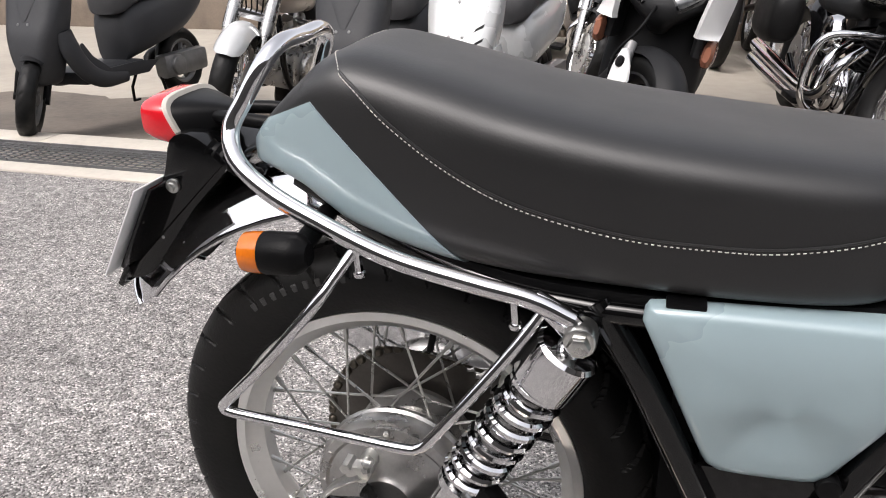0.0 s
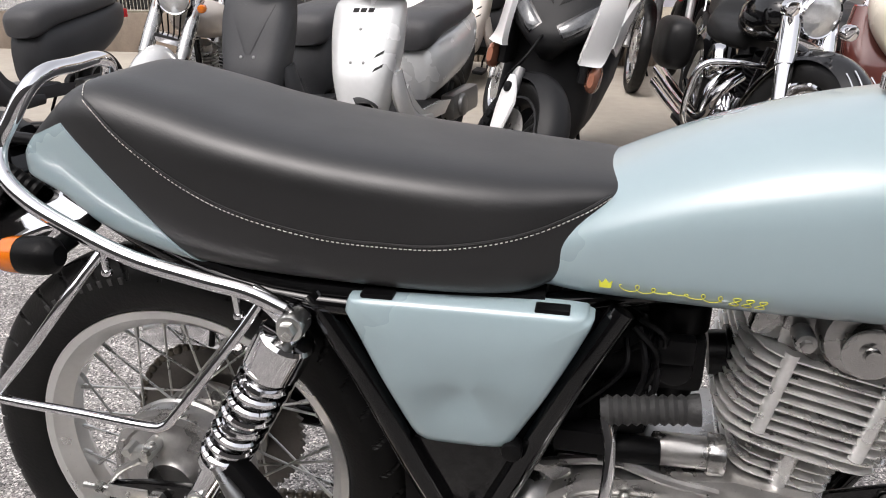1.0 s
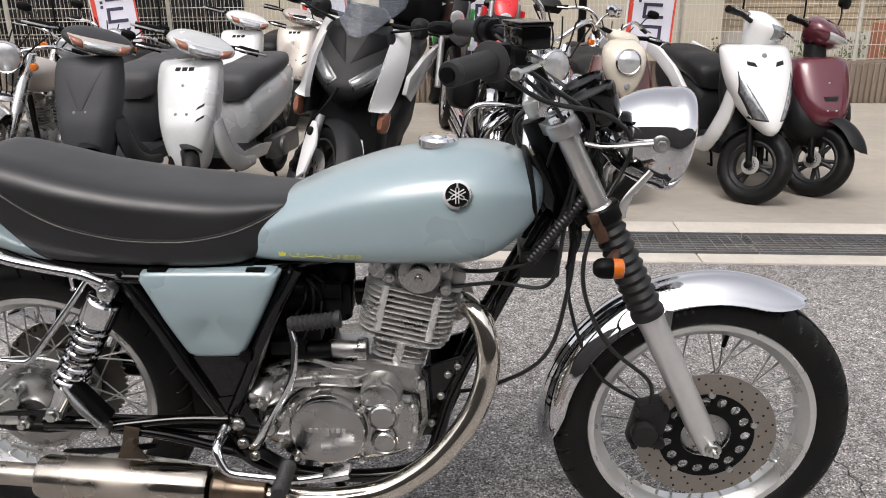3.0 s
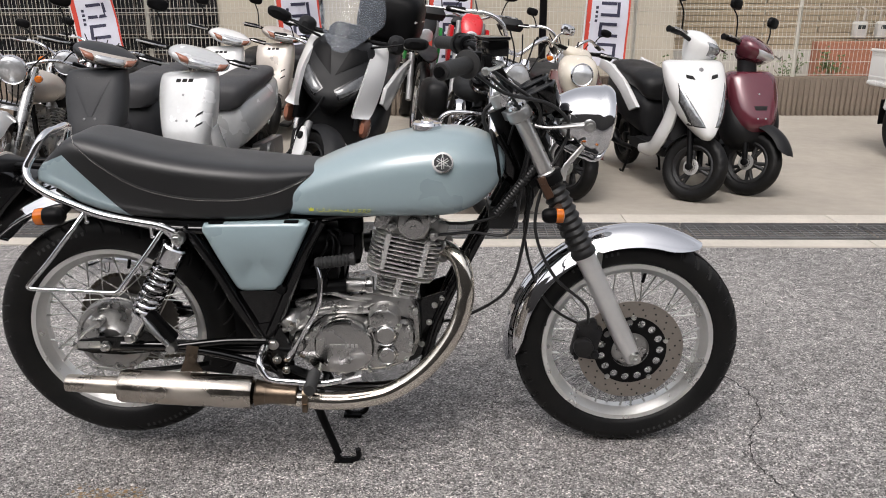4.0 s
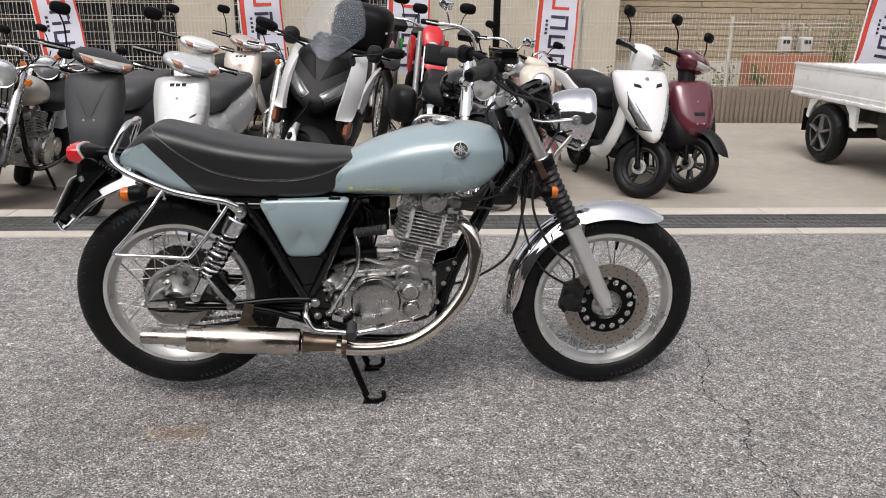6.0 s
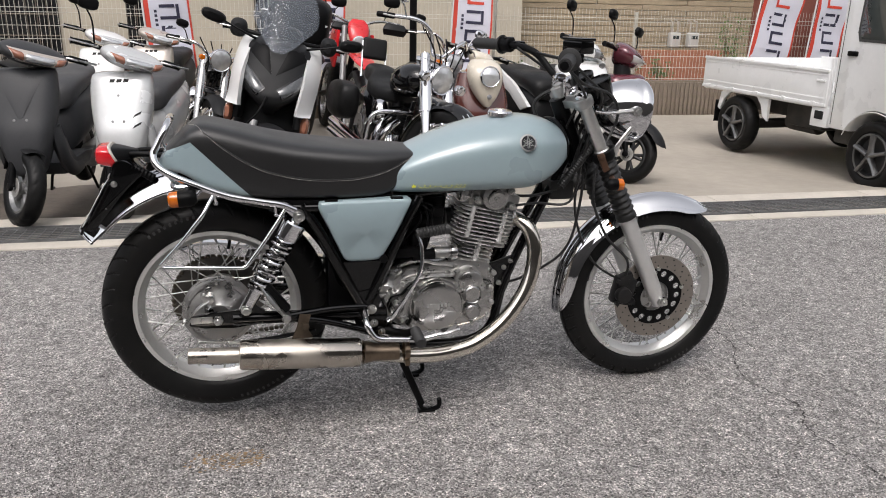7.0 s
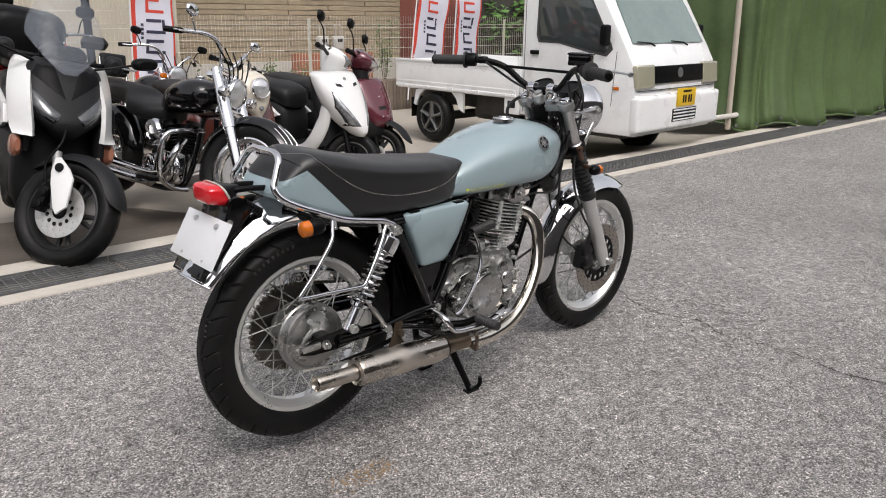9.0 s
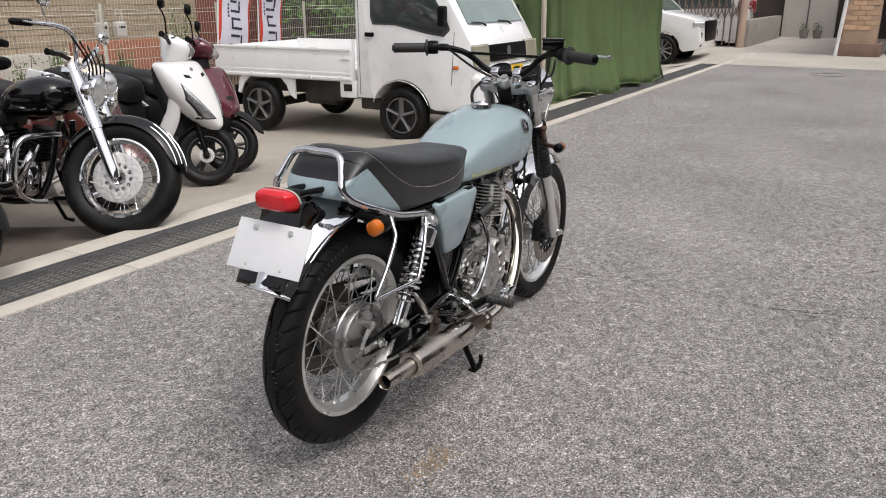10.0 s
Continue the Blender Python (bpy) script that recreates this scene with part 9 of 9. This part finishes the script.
def banner(x, y, z0, w, tiltdeg, seed, flip=1):
    m = pose(x, y, 0, 0, tiltdeg, -3)
    ob = thing("banner", "white advertising banner with red edge and dark bars", "banner", m, "advertising banners")
    part("pole", rod((-w / 2 - 0.015, 0, 0.0), (-w / 2 - 0.015, 0, 2.6), 0.011), WHITE, ob)
    H = 1.75
    ww = lambda px, pz: 0.025 * math.sin(px * 9 + pz * 4 + seed) + 0.012 * math.sin(pz * 11 + seed)

    def strip(x0, x1, za, zb, lift, nx=6, nz=16):
        bm = bmesh.new()
        g = [[bm.verts.new((x0 + (x1 - x0) * i / nx, ww(x0 + (x1 - x0) * i / nx, za + (zb - za) * j / nz) - lift, za + (zb - za) * j / nz)) for j in range(nz + 1)] for i in range(nx + 1)]
        for i in range(nx):
            for j in range(nz):
                bm.faces.new((g[i][j], g[i + 1][j], g[i + 1][j + 1], g[i][j + 1]))
        r = bmesh.ops.extrude_face_region(bm, geom=list(bm.faces))
        for q in r["geom"]:
            if isinstance(q, bmesh.types.BMVert):
                q.co.y += 0.0015
        return bm

    cl = part("cloth", strip(-w / 2, w / 2, z0, z0 + H, 0.0), BW, ob)
    part("red_edge", strip(-w / 2, -w / 2 + 0.05, z0, z0 + H, 0.003, 2), BR, cl)
    part("red_edge", strip(w / 2 - 0.022, w / 2, z0, z0 + H, 0.003, 1), BR, cl)
    r = random.Random(seed)
    for k in range(7):
        zc = z0 + 0.1 + k * 0.235
        ink = BR if k % 4 == 3 else BN
        for bx0, bx1, bz0, bz1 in ((-0.09, 0.13, 0.0, 0.035), (-0.09 if k % 2 else 0.095, -0.055 if k % 2 else 0.13, 0.0, 0.165), (-0.09, 0.06 + 0.06 * r.random(), 0.13, 0.165)):
            part("lettering_bar", strip(bx0, bx1, zc + bz0, zc + bz1, 0.004, 2, 3), ink, cl)
    for k in range(4):
        part("small_bar", strip(-0.15, -0.12, z0 + 0.5 + k * 0.05, z0 + 0.53 + k * 0.05, 0.004, 1, 1), BN, cl)
    return ob


for i, (x, w) in enumerate(((-3.62, 0.5), (-1.3, 0.5), (0.38, 0.5), (2.22, 0.5))):
    banner(x, 7.45, 0.45, w, (-6, -3, 2, 3)[i], 3 + i)
banner(6.2, 6.95, 0.5, 0.6, 7, 8)
banner(7.2, 7.1, 0.5, 0.5, 4, 9)
ob = part("sign_post", rod((1.5, 7.4, -0.2), (1.5, 7.4, 2.6), 0.045), SATINBLACK)
tagged(ob, "black steel sign post by the fence", "post")

# gas meters with pipes on the fence line
for x in (7.17, 7.55):
    mt = thing("gas_meter", "pale grey gas meter on pipes", "meter", pose(x, 10.9, -0.33, 0, 0, -2) @ Matrix.Scale(1.22, 4), "gas meters")
    part("case", block((0, 0, 0.86), (0.17, 0.12, 0.22), 0.03, None, None, 3), mat("meter_grey", (0.5, 0.5, 0.48), 0.5, vary=0.08), mt)
    part("dial_window", block((0, -0.062, 0.9), (0.1, 0.01, 0.05), 0.004), GLASSDARK, mt)
    bm = tube([(-0.05, 0, 0.96), (-0.05, 0, 1.12), (-0.05, 0.1, 1.14)], 0.016, None, 10)
    tube([(0.05, 0, 0.96), (0.05, 0, 1.12), (0.05, 0.1, 1.14)], 0.016, bm, 10)
    rod((0, 0.03, 0.0), (0, 0.03, 0.8), 0.018, bm)
    part("pipe", bm, mat("meter_pipe", (0.42, 0.38, 0.33), 0.5, 0.4), mt)


def shrub(x, y, z, h, seed, count, spread):
    r = random.Random(seed)
    ob = thing("shrub", "thin leafy shrub growing by the fence", "plant", pose(x, y, z), "fence shrubs")
    bm = bmesh.new()
    tips = []
    for i in range(7):
        a = r.uniform(0, 6.28)
        tip = V(math.cos(a) * spread * r.uniform(0.3, 1), math.sin(a) * spread * 0.5, h * r.uniform(0.5, 1.0))
        tube([(0, 0, 0), tip * 0.5 + V(r.uniform(-0.03, 0.03), 0, 0.03), tip], [0.008, 0.006, 0.003], bm, 6, 3)
        tips.append(tip)
    pieces("stem", bm, mat("stem_brown", (0.11, 0.075, 0.045), 0.8), ob)
    bm = bmesh.new()
    for i in range(count):
        t = tips[r.randrange(len(tips))]
        c = t * r.uniform(0.4, 1.05) + V(r.gauss(0, 0.05), r.gauss(0, 0.05), r.gauss(0, 0.04))
        d = V(r.gauss(0, 1), r.gauss(0, 1), r.gauss(0.3, 1)).normalized()
        s = d.orthogonal().normalized()
        L, W = r.uniform(0.03, 0.06), r.uniform(0.012, 0.022)
        v = [bm.verts.new(c + p) for p in (d * -L * 0.5, s * W + V(0, 0, 0.004), d * L * 0.5, s * -W + V(0, 0, 0.004))]
        bm.faces.new(v)
    tagged(part("leaves", bm, mat("leaf_green", (0.07, 0.12, 0.03), 0.6, vary=0.3, scale=20, island=0.4), ob), kind="stuff")
    return ob


for i, (x, h, n) in enumerate(((3.9, 0.5, 160), (4.4, 0.6, 200), (4.9, 0.5, 160), (5.5, 0.5, 200), (6.6, 1.1, 340), (7.1, 0.6, 220), (3.4, 0.4, 90))):
    shrub(x, 8.35, 0.05, h, 30 + i, n, 0.22)
ob = tagged(part("brick_planter", block((7.2, 10.6, 0.2), (1.7, 0.3, 0.7), 0.01), mat("terracotta_brick", (0.3, 0.12, 0.07), 0.8, vary=0.2, scale=15, bump=0.4)), "reddish brick planter behind the fence", "planter")

# yard things behind the truck
ob = tagged(part("brown_cabinet", block((7.3, 8.0, 0.7), (0.9, 0.5, 1.9), 0.02), mat("rust_red_panel", (0.22, 0.07, 0.05), 0.6, vary=0.2, scale=4)), "rust-red metal cabinet by the banners", "cabinet")


def tree(x, y, h, seed, n=2600):
    r = random.Random(seed)
    ob = thing("tree", "leafy green garden tree", "tree", pose(x, y, 0))
    bm = bmesh.new()
    tube([(0, 0, 0), (0.05, 0.02, h * 0.3), (0.0, 0.08, h * 0.6)], [0.11, 0.08, 0.05], bm, 10, 4)
    ends = []
    for i in range(12):
        a = r.uniform(0, 6.28)
        e = V(math.cos(a) * r.uniform(0.5, 1.3), math.sin(a) * r.uniform(0.5, 1.3), h * r.uniform(0.35, 0.95))
        tube([(0, 0.05, h * 0.35), e * 0.5 + V(0, 0, h * 0.22), e], [0.04, 0.025, 0.008], bm, 6, 3)
        ends.append(e)
    part("trunk", bm, mat("bark", (0.1, 0.075, 0.055), 0.9, vary=0.3, scale=12, bump=0.5), ob)
    bm = bmesh.new()
    for i in range(n):
        e = ends[r.randrange(len(ends))]
        c = e * r.uniform(0.6, 1.08) + V(r.gauss(0, 0.22), r.gauss(0, 0.22), r.gauss(0, 0.2) + 0.1)
        d = V(r.gauss(0, 1), r.gauss(0, 1), r.gauss(0, 1)).normalized()
        s = d.orthogonal().normalized()
        L, W = r.uniform(0.06, 0.12), r.uniform(0.025, 0.04)
        bm.faces.new([bm.verts.new(c + p) for p in (d * -L, s * W, d * L, s * -W)])
    tagged(part("crown", bm, mat("tree_leaf", (0.075, 0.17, 0.03), 0.55, vary=0.3, scale=8, island=0.4), ob), kind="stuff")
    return ob


tree(10.6, 9.2, 2.6, 4)

# far end of the road: house front, gate, block wall, brick pillar
fe = tagged(new("far_house"), "house front at the road's end, its shaded openings painted as dark wall", "house", kind="structure")
fe.matrix_world = LOT
# Wall coloured near-black for the shaded carport and gap beside the door.
part("wall", block((25.0, 0.5, 2.2), (0.3, 16, 4.6), 0), mat("far_shade_wall", (0.045, 0.036, 0.03), 0.8, vary=0.2, scale=1.2), fe)
dr = part("door", block((24.75, 1.62, 1.25), (0.2, 1.5, 2.6), 0.03), mat("far_door", (0.5, 0.47, 0.42), 0.7, vary=0.1, scale=1), fe)
part("door_joint", block((24.64, 1.66, 1.25), (0.02, 0.03, 2.5), 0), SEAM, dr)
for i, (u, v) in enumerate(((23.9, 1.62), (24.05, 1.27))):
    p = thing("potted_plant", "potted plant by the far door", "plant", LOT @ pose(u, v, 0.01), "far pots")
    part("pot", lathe([(0, 0), (0, 0.1), (0.22, 0.14), (0.24, 0.13), (0.22, 0.0)], (0, 0, 0), (0, 0, 1), seg=16), mat("pot_grey", (0.2, 0.18, 0.16), 0.8), p)
    rp, bm = random.Random(60 + i), bmesh.new()
    for k in range(70):
        c = V(rp.gauss(0, 0.07), rp.gauss(0, 0.07), 0.23 + abs(rp.gauss(0, 0.11)))
        d = V(rp.gauss(0, 1), rp.gauss(0, 1), rp.gauss(0.6, 0.6)).normalized()
        tube([c, c + d * 0.035, c + d * 0.075], [0.004, 0.014, 0.002], bm, 5, 0, 0.25)
    part("foliage", bm, mat("leaf_dull", (0.06, 0.075, 0.03), 0.6), p)
ob = part("block_wall", block((21.5, 2.44, 0.33), (5.2, 0.22, 0.66), 0.02), mat("grey_block_wall", (0.3, 0.28, 0.25), 0.85, vary=0.2, scale=3, bump=0.3))
tagged(placed(ob), "low grey block wall along the drive", "wall", kind="structure")
gate = thing("folding_gate", "dark lattice folding gate", "gate", LOT)
for k in range(12):
    part("gate_bar", rod((19.0, 2.62 + k * 0.17, 0.03), (19.0, 2.62 + k * 0.17, 1.15), 0.02), mat("gate_bronze", (0.22, 0.17, 0.14), 0.5, 0.5), gate)
for k in range(11):
    part("gate_brace", rod((19.0, 2.62 + k * 0.17, 0.7), (19.0, 2.79 + k * 0.17, 1.1), 0.012), MATS["gate_bronze"], gate)
    part("gate_brace", rod((19.02, 2.79 + k * 0.17, 0.7), (19.02, 2.62 + k * 0.17, 1.1), 0.012), MATS["gate_bronze"], gate)
ob = tagged(placed(part("gate_post", rod((18.75, 2.47, 0), (18.75, 2.43, 2.8), 0.09), mat("pink_post", (0.45, 0.33, 0.26), 0.7))), "tan post beside the folding gate", "post")
ob = part("brick_pillar", block((17.25, -0.28, 1.7), (0.8, 0.66, 3.4), 0.02), mat("tan_brick_wall", (0.42, 0.3, 0.22), 0.8, vary=0.15, scale=5, bump=0.3))
bp = tagged(placed(ob), "tan brick pillar of the end house", "wall", kind="structure")
bk = None
for r in range(22):
    for c in range(2):
        if bk is None:
            o2 = part("brick", block((0, 0, 0), (0.02, 0.25, 0.09), 0.006, None, None, 1), mat("tan_brick", (0.46, 0.31, 0.2), 0.8, vary=0.15, scale=8, bump=0.3, island=0.25), bp)
            bk = o2.data
        else:
            o2 = new("brick", bk)
            o2.parent = bp
        o2.location = (16.845, -0.085 - c * 0.265 - (0.13 if r % 2 else 0), 0.6 + r * 0.1)
part("plinth", block((17.2, -0.33, 0.14), (0.86, 0.8, 0.28), 0.02), mat("brown_stone", (0.2, 0.13, 0.1), 0.8, vary=0.2, scale=5), bp)
ob = tagged(placed(part("downpipe", rod((16.74, 0.12, 0), (16.74, -0.08, 3), 0.04), WHITE)), "white downpipe on the pillar", "pipe")
ob = part("far_side_wall", block((23.7, -5.3, 1.8), (12, 9, 3.6), 0.02), mat("plain_dark_wall", (0.3, 0.29, 0.27), 0.85))
tagged(placed(ob), "plain side wall of the end house", "wall", kind="structure")
ob = part("wall_east", block((17, 9.5, 1.9), (16, 0.3, 3.8), 0.02), mat("dark_yard_wall", (0.06, 0.055, 0.05), 0.85, vary=0.2))
tagged(placed(ob), "dark wall behind the parked vans", "wall", kind="structure")
# out-of-view wall added so that reflections meet a closed street
ob = part("wall_west", block((-16, 0, 2.0), (0.3, 30, 4.0), 0.02), mat("plain_dark_wall", (0.3, 0.29, 0.27), 0.85))
tagged(placed(ob), "unseen plain wall added to close the street for reflections", "wall", kind="structure")
